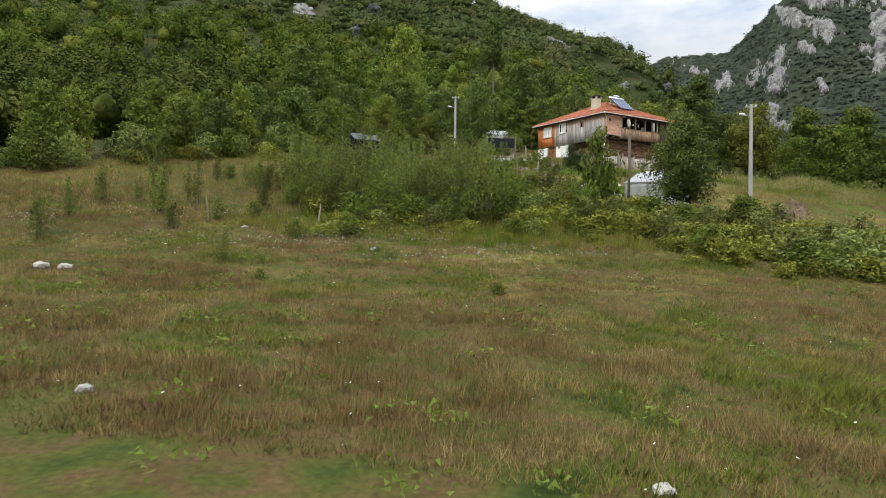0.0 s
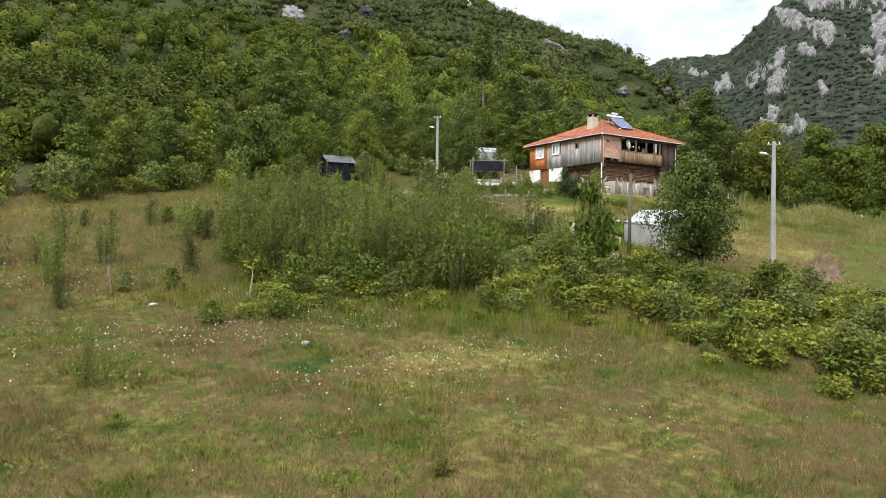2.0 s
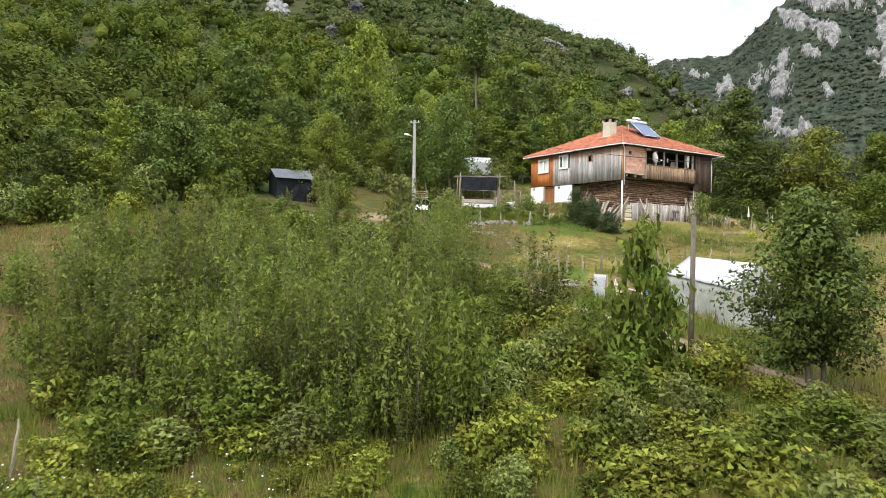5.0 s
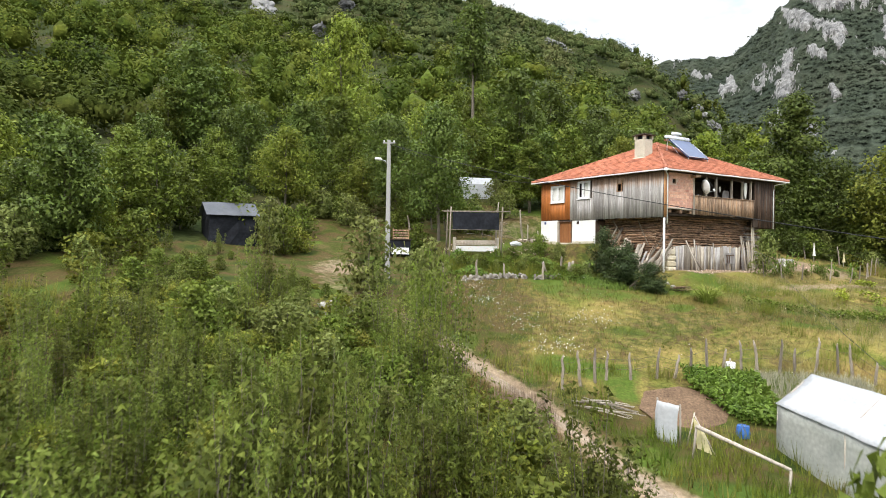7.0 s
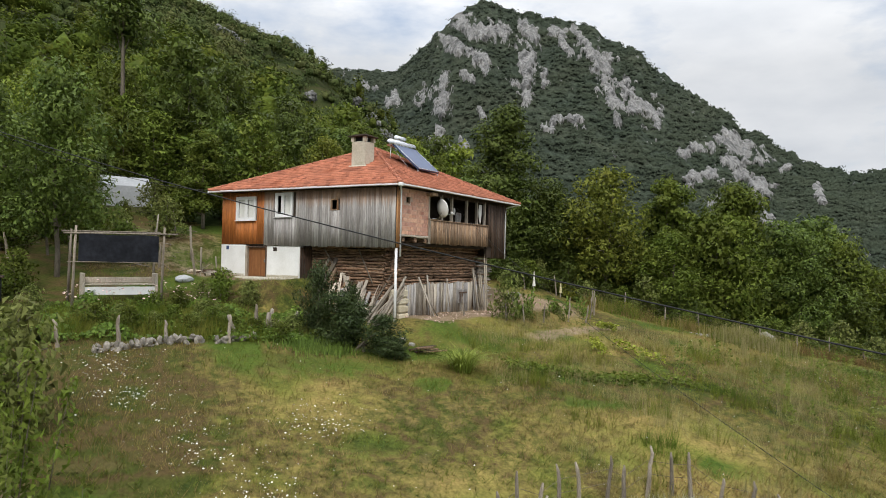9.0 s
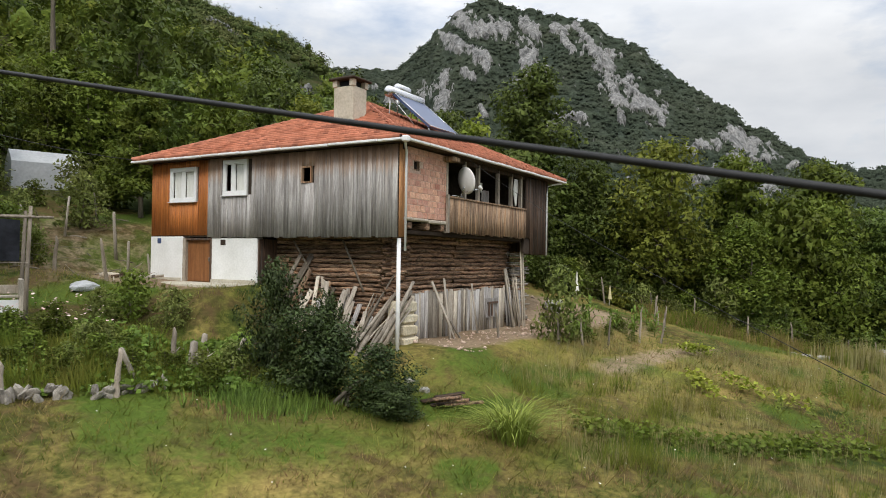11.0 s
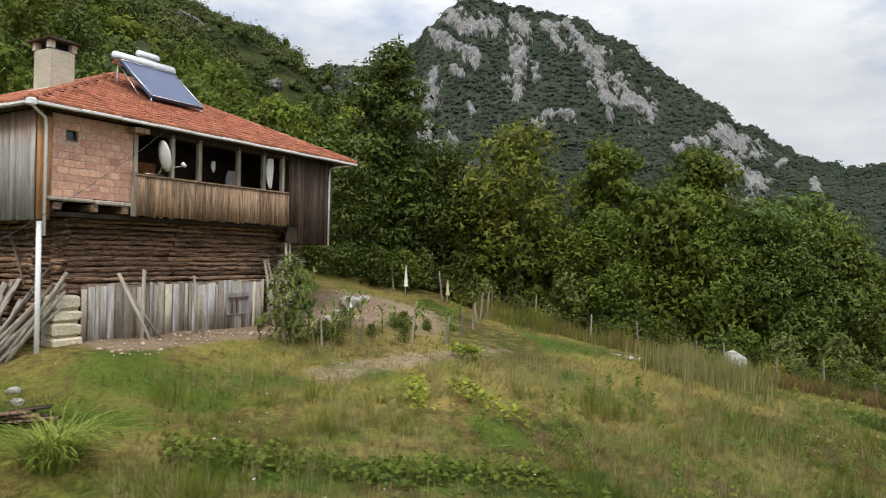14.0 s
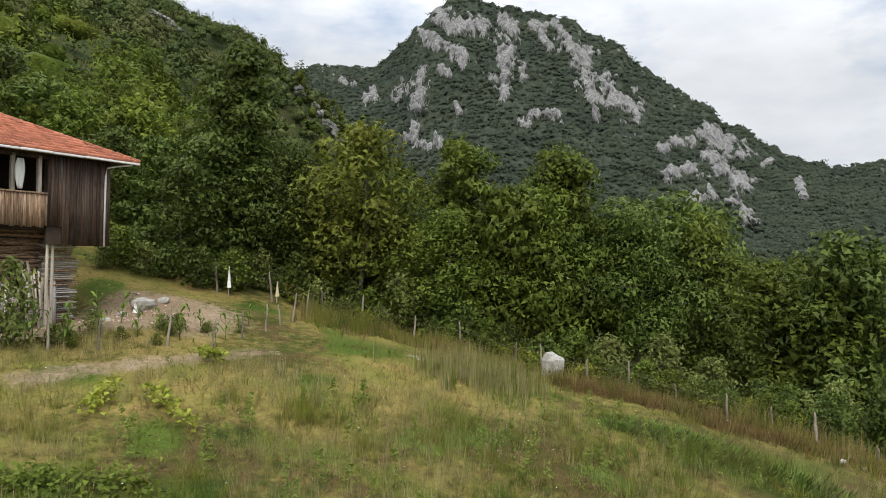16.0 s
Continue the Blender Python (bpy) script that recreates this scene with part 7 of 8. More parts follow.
for k in range(16):
    rows.append((-16 + 2.6 * k + prng.uniform(-1, 1), prng.uniform(98, 105), prng.uniform(0.75, 1.0) * (1 if k < 8 else 0.8), False))
for k in range(44):
    rows.append((prng.uniform(-42, 44), prng.uniform(104, 124), prng.uniform(0.7, 1.15), False))
for x, y, s, fine_one in rows:
    if abs(x + 1.3) < 3.0 and y < 100:
        continue
    if x > 29:
        kind_ob = prng.choice((T_FINE[0], T_FINE[2], T_FINE[2], T_TALL[1])) if fine_one else prng.choice((T_DARK[0], T_ROUND[0], T_ROUND[2]))
    else:
        kind_ob = prng.choice(T_FINE + T_TALL[1:]) if fine_one else prng.choice(T_ROUND + T_DARK)
    plant(kind_ob, x, y, s, prng.uniform(0, 360), prng.uniform(0.85, 1.15))
for k in range(34):
    plant(prng.choice(S_GREEN), prng.uniform(-14, 9), prng.uniform(83.5, 90), prng.uniform(0.6, 1.2), prng.uniform(0, 360), 1.0, "leafy shrub behind the yard fence")
for k in range(12):
    plant(prng.choice(S_GREEN), prng.uniform(20, 31), prng.uniform(89.5, 93), prng.uniform(0.5, 1.0), prng.uniform(0, 360), 1.0, "leafy shrub under the wood edge")
back_rng = random.Random(91)
for k in range(26):
    x, y = from_house(back_rng.uniform(17.5, 23), back_rng.uniform(2.5, 13))
    plant(S_SHADE[0], x, y, back_rng.uniform(0.5, 1.0), back_rng.uniform(0, 360), 1.0, "leafy shrub in the shade behind the house")
for a, b, s in ((19.5, 5.0, 0.62), (20.5, 8.0, 0.7), (19.8, 11.0, 0.66), (22.5, 6.2, 0.75)):
    x, y = from_house(a, b)
    plant(back_rng.choice(T_DARK), x, y, s, back_rng.uniform(0, 360), 1.0, "dark broadleaf tree at the end of the house")

PATH_X, PATH_Y = [13.5, 10.4, 7.4, 5.0, 2.3, -1.2, -4.8, -8.3], [41.6, 44.7, 49.5, 53.8, 57.8, 61.9, 66.2, 70.2]


def path_x(y):
    return float(np.interp(y, PATH_Y, PATH_X))


# thicket on the bank
for k in range(390):
    x, y = prng.uniform(-17, 6), prng.uniform(34.0, 61)
    if y < 35 + 0.9 * max(0, -9 - x) or (x < -12 and prng.random() < 0.45):
        continue
    if x > path_x(y) - 1.4 - 2.0 * prng.random():
        continue
    if prng.random() < (0.75 if x < 2 and y < 53 else 0.35):
        plant(prng.choice(S_WILLOW), x, y, prng.uniform(0.6, 1.15) * (1 - 0.35 * step(45, 52, y)), prng.uniform(0, 360), prng.uniform(0.8, 1.2))
    else:
        plant(prng.choice(S_GREEN + S_BRAM + S_BRAM), x, y, prng.uniform(0.6, 1.1), prng.uniform(0, 360))
tall_rng = random.Random(61)
for k in range(7):
    y = 55.0 + 4.0 * k / 6 + tall_rng.uniform(-0.4, 0.4)
    plant(tall_rng.choice(S_WILLOW), path_x(y) - 2.8 - tall_rng.random() * 2.4, y, tall_rng.uniform(0.6, 0.85), tall_rng.uniform(0, 360), tall_rng.uniform(0.9, 1.15), "wispy sapling clump between thicket and footpath")
plant(S_WILLOW[1], -0.9, 60.7, 0.95, 60, 1.5, "slender leafy sapling standing at the footpath")
plant(S_BRAM[0], -1.6, 60.1, 0.6, 150, 1.1, "bramble at the foot of the sapling")
for k in range(14):
    plant(prng.choice(S_WILLOW + S_GREEN), prng.uniform(-24, -12), prng.uniform(30, 46), prng.uniform(0.3, 0.7), prng.uniform(0, 360), 1.0, "low bush on the grassy slope")
# low brambles spreading down into the meadow
LOW_X, LOW_Y = [-12, -6, 0, 3, 6.7, 10.4, 12.2, 15, 22, 26], [31.0, 32.0, 34.0, 34.4, 32.0, 29.5, 27.0, 26.0, 25.0, 24.0]
for k in range(250):
    x = prng.uniform(-9, 25) if k % 4 else prng.uniform(6, 25)
    lo = float(np.interp(x, LOW_X, LOW_Y))
    y = lo + prng.random() * (4 if x < -1 else 16 if x < 9 else 14.5) + prng.uniform(-2.2, 0.6)
    if math.hypot(x - 10.4, y - 44.7) < 1.3 or abs(x - path_x(y)) < 1.0 and y > 41 or (x > path_x(y) and y > 46.5) or math.hypot(x - 20.6, y - 43) < 2.4:
        continue
    near_edge = y < lo + 1.5
    plant(prng.choice(S_BRAM + S_BRAM + S_GREEN), x, y, prng.uniform(0.28, 0.7) if near_edge else prng.uniform(0.7, 1.25), prng.uniform(0, 360), prng.uniform(0.45, 0.95))
for k in range(75):
    y = prng.uniform(52, 69)
    x = path_x(y) - 1.6 - prng.random() * 15
    if math.hypot(x + 14.5, y - 71.5) < 5.5:
        continue
    plant(prng.choice(S_GREEN + S_GREEN + S_BRAM), x, y, prng.uniform(0.7, 1.2), prng.uniform(0, 360), prng.uniform(0.7, 1.0))
for k in range(50):
    y = prng.uniform(57, 71.5)
    x = path_x(y) - 1.3 - prng.random() * 11
    plant(prng.choice(S_GREEN + S_BRAM + S_WILLOW[:1]), x, y, prng.uniform(0.55, 1.0), prng.uniform(0, 360))
for k in range(28):
    y = prng.uniform(39, 76)
    x = -31 + 0.6 * (y - 52) + prng.uniform(-5, 1.5) - (3 if y < 46 else 0)
    if math.hypot(x + 14.5, y - 70) < 6.0:
        continue
    plant(prng.choice(T_ROUND + T_DARK), x, y, prng.uniform(0.35, 0.72), prng.uniform(0, 360), prng.uniform(0.8, 1.15), "young broadleaf tree at the wood's edge")
for k in range(60):
    y = prng.uniform(38, 80)
    x = -30 + 0.6 * (y - 52) + prng.uniform(-2, 4.5)
    if math.hypot(x + 14.5, y - 71) < 5.0:
        continue
    plant(prng.choice(S_GREEN + S_GREEN + S_BRAM), x, y, prng.uniform(0.8, 1.5), prng.uniform(0, 360), 1.0, "leafy shrub at the wood's edge")
for x, y, s in ((-18.7, 22.6, 0.55), (-22, 32.5, 0.6), (-17.6, 31.3, 0.65), (-9.3, 21.0, 0.38), (-21, 28, 0.5), (-15.5, 28.5, 0.4)):
    plant(S_WILLOW[0], x, y, s, prng.uniform(0, 360), 1.1, "young sapling standing alone in the meadow")
for x, y, s in ((1.9, 17.0, 0.26), (-6.9, 18.6, 0.25), (-8.9, 28.6, 0.6), (-6.6, 30.0, 0.75)):
    plant(S_GREEN[0], x, y, s, prng.uniform(0, 360), 0.8, "low leafy plant in the meadow")
for k in range(28):
    x, y = prng.uniform(-2.5, 4.4), prng.uniform(73.9, 76.8)
    plant(prng.choice(S_GREEN), x, y, prng.uniform(0.3, 0.52), prng.uniform(0, 360), 0.9, "flowering garden shrub on the terrace", 0.1)
for k in range(22):
    t = k / 21
    x, y = 29.5 + 20 * t, 88.5 - 14 * t + prng.uniform(-0.5, 2.5)
    plant(prng.choice(S_GREEN + S_BRAM), x, y, prng.uniform(0.5, 0.9), prng.uniform(0, 360))
for k in range(46):
    t = k / 45
    x, y = 27 + 32 * t + prng.uniform(-0.8, 0.8), 91.5 - 19 * t - 4 * t * t + prng.uniform(0, 2.2)
    plant((S_SHADE[0], S_SHADE[0], prng.choice(S_GREEN))[k % 3], x, y, prng.uniform(0.7, 1.35), prng.uniform(0, 360), prng.uniform(0.8, 1.3), "leafy undergrowth shrub at the wood edge")


for k in range(44):
    t = k / 43
    x = 31 + 21 * t
    y = float(np.interp(x, [30.5, 34.2, 38.5, 41.7, 44.8, 47.6, 51.0, 54.0], [88.0, 85.0, 82.6, 78.2, 75.0, 73.0, 68.0, 64.0])) + prng.uniform(0.5, 3.2)
    if math.hypot(x - 39.9, y - 81.8) > 1.6:
        plant((S_SHADE[0], S_SHADE[0], S_GREEN[0], S_BRAM[0])[k % 4], x + prng.uniform(0, 1.6), y, prng.uniform(0.45, 0.95), prng.uniform(0, 360), prng.uniform(0.7, 1.2), "dark scrubby undergrowth behind the meadow fence")
for k in range(12):
    plant(prng.choice(S_GREEN), 4.4 + 3.4 * k / 11 + prng.uniform(-0.3, 0.3), prng.uniform(73.6, 75.2), prng.uniform(0.28, 0.42), prng.uniform(0, 360), 0.9, "low garden shrub below the doorstep", 0.1)


for x, y, s_ in ((4.2, 78.6, 0.75), (5.4, 77.9, 0.6), (3.4, 77.9, 0.55), (2.4, 76.8, 0.5), (-3.2, 76.4, 0.6), (-4.2, 78.8, 0.9), (-6.2, 80.2, 1.0), (-3.6, 74.0, 0.6), (6.3, 73.2, 0.45), (6.9, 74.4, 0.5)):
    plant(prng.choice(S_GREEN), x, y, s_, prng.uniform(0, 360), 1.0, "leafy garden shrub beside the yard", 0.1)


for k in range(13):
    x = prng.uniform(19.5, 26.5)
    plant(prng.choice(S_GREEN), x, 77.9 + 0.55 * (x - 19.5) + prng.uniform(-0.6, 1.2), prng.uniform(0.2, 0.42), prng.uniform(0, 360), 0.9, "leafy vegetable plant in the bed beside the yard", 0.05)


for x, y, s_ in ((0.6, 94.6, 1.15), (-3.3, 94.8, 1.0), (-1.0, 93.0, 0.6), (2.2, 93.5, 1.2)):
    plant(prng.choice(S_GREEN), x, y, s_, prng.uniform(0, 360), 1.0, "leafy shrub below the polythene hut")


# ---- far woods: one mesh ----
def lumps(pos, rad, rings, segs, seed):
    """Closed uneven lumps of foliage, one at each place: corners and faces."""
    r = np.random.RandomState(seed)
    th = np.pi * np.arange(1, rings + 1) / (rings + 1)
    ph = 2 * np.pi * np.arange(segs) / segs
    d = [[0, 0, 1.0]] + [[np.sin(t) * np.cos(p + 0.4 * k), np.sin(t) * np.sin(p + 0.4 * k), np.cos(t)] for k, t in enumerate(th) for p in ph] + [[0, 0, -1.0]]
    d = np.array(d)
    last = len(d) - 1
    f = [(0, 1 + j, 1 + (j + 1) % segs) for j in range(segs)]
    for i in range(rings - 1):
        for j in range(segs):
            a, b, k = 1 + i * segs + j, 1 + i * segs + (j + 1) % segs, segs
            f += [(a, a + k, b), (b, a + k, b + k)]
    f += [(last, last - segs + (j + 1) % segs, last - segs + j) for j in range(segs)]
    n = len(pos)
    k = 1 + 0.16 * np.sin(3.1 * d[None, :, 0] + 9 * r.rand(n, 1)) * np.cos(2.7 * d[None, :, 1] + 9 * r.rand(n, 1)) + r.uniform(-0.17, 0.17, (n, len(d)))
    v = pos[:, None] + d[None] * rad[:, None] * k[:, :, None]
    faces = np.array(f)[None] + (np.arange(n) * len(d))[:, None, None]
    return v.reshape(-1, 3), faces.reshape(-1, 3)


def woods(name, xs, ys, zs, rad, high, lobes, shape, per, leaf, material, label, seed, core=0.42, lean_to=(0, 0, 0.35)):
    """Far trees: each a crown of several leafy lumps, with loose leaves standing out of them."""
    r = np.random.RandomState(seed)
    n = len(xs)
    d = r.randn(n, lobes, 3)
    d /= np.linalg.norm(d, axis=2, keepdims=True)
    d[:, :, 2] = d[:, :, 2] * 0.75 + 0.2
    d[:, 0] = [0, 0, -0.15]
    big = r.uniform(0.42, 0.66, (n, lobes))
    big[:, 0] = 0.86
    mid = np.stack([xs, ys, zs + 0.5 * high], -1)
    size = np.stack([rad, rad, 0.52 * high], -1)
    pos = (mid[:, None] + d * size[:, None] * 0.68).reshape(-1, 3)
    ext = (size[:, None] * big[:, :, None]).reshape(-1, 3)
    v, f = lumps(mid, size * core, *shape, seed)
    tw = r.randn(n, lobes * 4, 3)                          # twigs, each with a bunch of leaves
    tw /= np.linalg.norm(tw, axis=2, keepdims=True)
    tw[:, :, 2] = np.abs(tw[:, :, 2]) * 1.25 - 0.45
    b = r.randint(0, lobes * 4, (n, per))
    out = tw[np.arange(n)[:, None], b].reshape(-1, 3)
    dd = out + 0.34 * r.randn(n * per, 3)
    k = (np.arange(n)[:, None] * lobes + b // 4).ravel()
    at = pos[k] + dd * ext[k] * r.uniform(0.6, 1.05, (n * per, 1))
    way = out * 0.55 + (at - np.repeat(mid, per, axis=0)) / np.repeat(size, per, axis=0) + lean_to
    cv, cf = cards(at, way, leaf, seed, 1.3, True, 0.35)
    inner = (v.reshape(n, -1, 3) - mid[:, None]).reshape(-1, 3)
    soft = np.concatenate([inner, np.repeat(way + 0.22 * r.randn(n * per, 3), 3, axis=0)])
    v, f = np.concatenate([v, cv]), np.concatenate([f, cf + len(v)])
    ob = put(name, mesh_of(name, v, f, material, True, soft))
    return tagged(ob, label, "woods", kind="stuff")


def crag_mesh(name, seed):
    """A broken block of limestone with flat faces and clefts."""
    bms = bmesh.new()
    bmesh.ops.create_icosphere(bms, subdivisions=4, radius=1.0)
    off = Vector((seed * 3.7, 1.9 * seed, 0.4))
    for v in bms.verts:
        d, _ = noise.voronoi(v.co * 1.5 + off)
        k = 0.62 + 0.62 * min(d[1] - d[0], 0.55) + 0.22 * noise.noise(v.co * 1.2 + off) + 0.07 * noise.noise(v.co * 5 + off)
        v.co = v.co * k
    me = bpy.data.meshes.new(name)
    bms.to_mesh(me)
    bms.free()
    me.materials.append(M_ROCK)
    return me


SLABS = [(19.0, 333, 4.6, 3.2), (16.0, 343, 4.0, 2.6), (21.5, 322, 3.2, 2.4), (-78.7, 246, 4.2, 4.6), (-82, 251, 3.0, 3.0), (-56.3, 263, 3.0, 3.6), (-53.7, 223, 2.0, 1.8), (45, 298, 2.4, 2.2), (74.5, 300, 3.6, 3.0), (70, 304, 3.0, 2.4), (65, 309, 2.6, 2.2), (78, 296, 3.4, 2.6)]


def in_front(x, y):
    """Clear ground before the bare slabs, where they show between the trees."""
    hid = np.zeros(len(x), bool)
    for sx, sy, w, h in SLABS:
        hid |= (np.abs(x - sx) < 0.8 * w + 1.5) & (y < sy + 4) & (y > sy - 9)
    return hid


fr = np.random.RandomState(5)
fx, fy = fr.uniform(-330, 340, 20000), 121 + 330 * fr.rand(20000) ** 1.1
keep = (fx > -12 - 0.84 * fy) & (fx < 110 + 0.72 * fy) & ~((fx > 84) & (fy < 128)) & ((fy > 230) | (fr.rand(20000) < 0.62)) & ~in_front(fx, fy)
fx, fy = fx[keep][:5600], fy[keep][:5600]
near_f = 1 - step(150, 260, fy)
rad_f, high_f = fr.uniform(2.1, 4.4, len(fx)) + near_f * 2.6 * fr.rand(len(fx)) ** 1.5, fr.uniform(3.0, 6.5, len(fx)) + near_f * 8.0 * fr.rand(len(fx)) ** 1.6
low = fy < 205 + 40 * value_noise(fx, fy, 50, 9)
woods("hillside_woods", fx[low], fy[low], land(fx[low], fy[low]) - 0.8, rad_f[low], high_f[low], 6, (2, 5), 300, 0.40, M_FLEAF, "dense broadleaf woods covering the lower hillside", 6)
woods("hillside_scrub", fx[~low], fy[~low], land(fx[~low], fy[~low]) - 0.8, 1.3 * rad_f[~low], 1.15 * high_f[~low], 3, (2, 5), 64, 0.66, M_UPLEAF, "low grey-green woods and scrub on the upper hillside", 10)
fx, fy = fr.uniform(55, 420, 2000), fr.uniform(60, 420, 2000)
keep = (fy > 118 - 0.9 * (fx - 60)) & (fx > 62)
fx, fy = fx[keep], fy[keep]
vr, vh = fr.uniform(2.4, 5.2, len(fx)), 4 + 11 * fr.rand(len(fx)) ** 1.6
close = (fx < 150) & (fy < 190)
woods("valley_woods", fx[close], fy[close], land(fx[close], fy[close]) - 0.5, vr[close], vh[close], 6, (2, 5), 300, 0.38, M_VLEAF, "dense broadleaf woods below the meadow", 17)
fx, fy, vr, vh = fx[~close], fy[~close], vr[~close], vh[~close]
woods("valley_woods", fx, fy, land(fx, fy) - 0.5, vr, vh, 3, (2, 5), 60, 0.9, M_VLEAF, "dense broadleaf woods on the valley floor", 7)
fx, fy = fr.uniform(-120, -36, 300), fr.uniform(40, 118, 300)
keep = fx < -36 + 0.45 * (fy - 52)
fx, fy = fx[keep], fy[keep]
woods("slope_woods", fx, fy, land(fx, fy) - 0.5, fr.uniform(3.0, 4.6, len(fx)), fr.uniform(5, 9, len(fx)), 6, (2, 5), 280, 0.38, M_VLEAF, "dense broadleaf woods on the slope", 8)
ma, msz = fr.uniform(9, 58, 11000), fr.rand(11000) ** 0.8
bx, by, bz_ = mountain_at(ma, msz)
mrk = rockiness(ma, np.degrees(np.arctan2(bz_ - EYE[2], np.hypot(bx - EYE[0], by - EYE[1]))))
grown = mrk < -0.12
bx, by, bz_ = bx[grown], by[grown], bz_[grown]
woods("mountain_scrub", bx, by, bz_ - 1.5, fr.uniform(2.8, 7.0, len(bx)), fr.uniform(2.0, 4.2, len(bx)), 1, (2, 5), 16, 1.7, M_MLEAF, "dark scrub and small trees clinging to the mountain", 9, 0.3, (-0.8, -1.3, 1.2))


# bare rock slabs and a lone tree on the wooded ridge
for k, (x, y, w, h) in enumerate(SLABS):
    ob = put("rock_slab", crag_mesh("rock_slab_%d" % k, k))
    ob.matrix_basis = pose(x, y, ground_at(x, y) + 0.45 * h, 38, 28, 20) @ Matrix.Diagonal((w * 1.1, h * 1.7, 2.6, 1))
    tagged(ob, "pale limestone slab bared on the wooded ridge", "rock", "ridge slabs")
plant(T_TALL[1], 54.8, 333.0, 0.7, 0, 0.9, "lone tree on the ridge", 0.5)


# ---- grass, weeds and flowers ----
def blades(name, x, y, per, high, width, material, label, seed, spread=0.12, bend=0.45):
    r = np.random.RandomState(seed)
    z = land(x, y)
    n = len(x)
    a = r.uniform(0, 2 * np.pi, (n, per))
    o = r.uniform(0, spread, (n, per))
    bx0, by0 = x[:, None] + o * np.cos(a), y[:, None] + o * np.sin(a)
    hh = high[:, None] * r.uniform(0.5, 1.15, (n, per))
    ang = a + r.uniform(-1, 1, (n, per))
    tipx, tipy = bx0 + np.cos(ang) * hh * bend * r.uniform(0.3, 1.2, (n, per)), by0 + np.sin(ang) * hh * bend * r.uniform(0.3, 1.2, (n, per))
    w = width * r.uniform(0.6, 1.3, (n, per))
    sx, sy = -np.sin(ang) * w, np.cos(ang) * w
    z0 = np.repeat(z[:, None], per, 1) - 0.03
    turn = np.where(sx * 1.0 > 0, 1.0, -1.0)               # blades wound to face south; upturned shading normals light them like flat turf
    sx, sy = sx * turn, sy * turn
    v = np.stack([np.stack([bx0 - sx, by0 - sy, z0], -1), np.stack([bx0 + sx, by0 + sy, z0], -1), np.stack([tipx, tipy, z0 + hh], -1)], 2).reshape(-1, 3)
    soft = np.repeat(np.array([0, -0.25, 1.0]) + 0.35 * r.randn(n * per, 3), 3, axis=0)
    ob = put(name, mesh_of(name, v, np.arange(len(v)).reshape(-1, 3), material, True, soft))
    return tagged(ob, label, "grass", kind="stuff")


gr = np.random.RandomState(15)
n = 62000
y = 2.5 + 33 * gr.rand(n) ** 0.85
x = 2.7 + gr.uniform(-0.86, 0.56, n) * (y + 7.5)
kind_n = 0.55 * value_noise(x, y, 4.4, 31) + 0.30 * value_noise(x, y, 1.5, 32) + 0.15 * gr.rand(n)
knoll = value_noise(x, y, 1.15, 30) ** 1.6
high_n = 0.07 + 0.26 * knoll + 0.05 * gr.rand(n)
for name, lo, hi, per, thick, lean_, material, label, seed in (
        ("meadow_grass", 0.0, 0.44, 4, 0.013, 1.1, M_GRASS, "rough green meadow grass", 1),
        ("dry_grass", 0.44, 0.57, 5, 0.010, 0.9, M_DRY, "dry straw-coloured grass stalks", 2),
        ("red_sorrel", 0.57, 1.0, 5, 0.010, 0.8, M_SORREL, "reddish-brown seeding sorrel in the meadow", 31)):
    keep = (kind_n >= lo) & (kind_n < hi)
    blades(name, x[keep], y[keep], per, high_n[keep], thick, material, label, seed, 0.24, lean_)
n = 6500
x, y = gr.uniform(14, 48, n), gr.uniform(60, 80, n)
a_, b_ = at_house(x, y)
keep = (b_ < -2.2) & (y < 88 - 0.4 * x) & (value_noise(x, y, 3.3, 37) > 0.36) & (bare(x, y) < 0.3)
x, y = x[keep], y[keep]
blades("wispy_grass", x, y, 6, 0.35 + 0.45 * value_noise(x, y, 1.6, 38), 0.007, M_WISP, "tall wispy seeding grass in the meadow", 21, 0.16, 0.35)
n = 16000
x, y = gr.uniform(-2, 46, n), gr.uniform(60, 84, n)
a_, b_ = at_house(x, y)
keep = (bare(x, y) < 0.35 + 0.4 * gr.rand(n)) & ~((a_ > -0.3) & (b_ > -1.8)) & (y < 92 - 0.35 * x) & (np.abs(x - np.interp(y, PATH_Y, PATH_X)) > 0.9)
x, y = x[keep], y[keep]
blades("meadow_grass", x, y, 4, 0.10 + 0.20 * value_noise(x, y, 4.0, 33) + 0.15 * lush(x, y), 0.011, M_GRASS, "short green meadow grass round the house", 3, 0.26, 1.5)
n = 13000
x, y = gr.uniform(-2, 46, n), gr.uniform(58, 84, n)
a_, b_ = at_house(x, y)
keep = (bare(x, y) < 0.35 + 0.4 * gr.rand(n)) & (lush(x, y) < 0.4) & ~((a_ > -0.3) & (b_ > -1.8)) & (value_noise(x, y, 5.0, 34) > 0.5) & (y < 92 - 0.35 * x) & (np.abs(x - np.interp(y, PATH_Y, PATH_X)) > 0.9)
x, y = x[keep], y[keep]
blades("dry_grass", x, y, 5, 0.15 + 0.22 * gr.rand(len(x)), 0.009, M_DRY, "dry straw-coloured grass round the house", 4, 0.22, 1.1)
n = 15000
x, y = gr.uniform(-34, 24, n), gr.uniform(30, 60, n)
keep = (np.abs(x - np.interp(y, PATH_Y, PATH_X)) > 1.0) & ~((x > 6.2) & (x < 12) & (y > 55.2) & (y < 59)) & ~((x > 15) & (y > 45))
x, y = x[keep], y[keep]
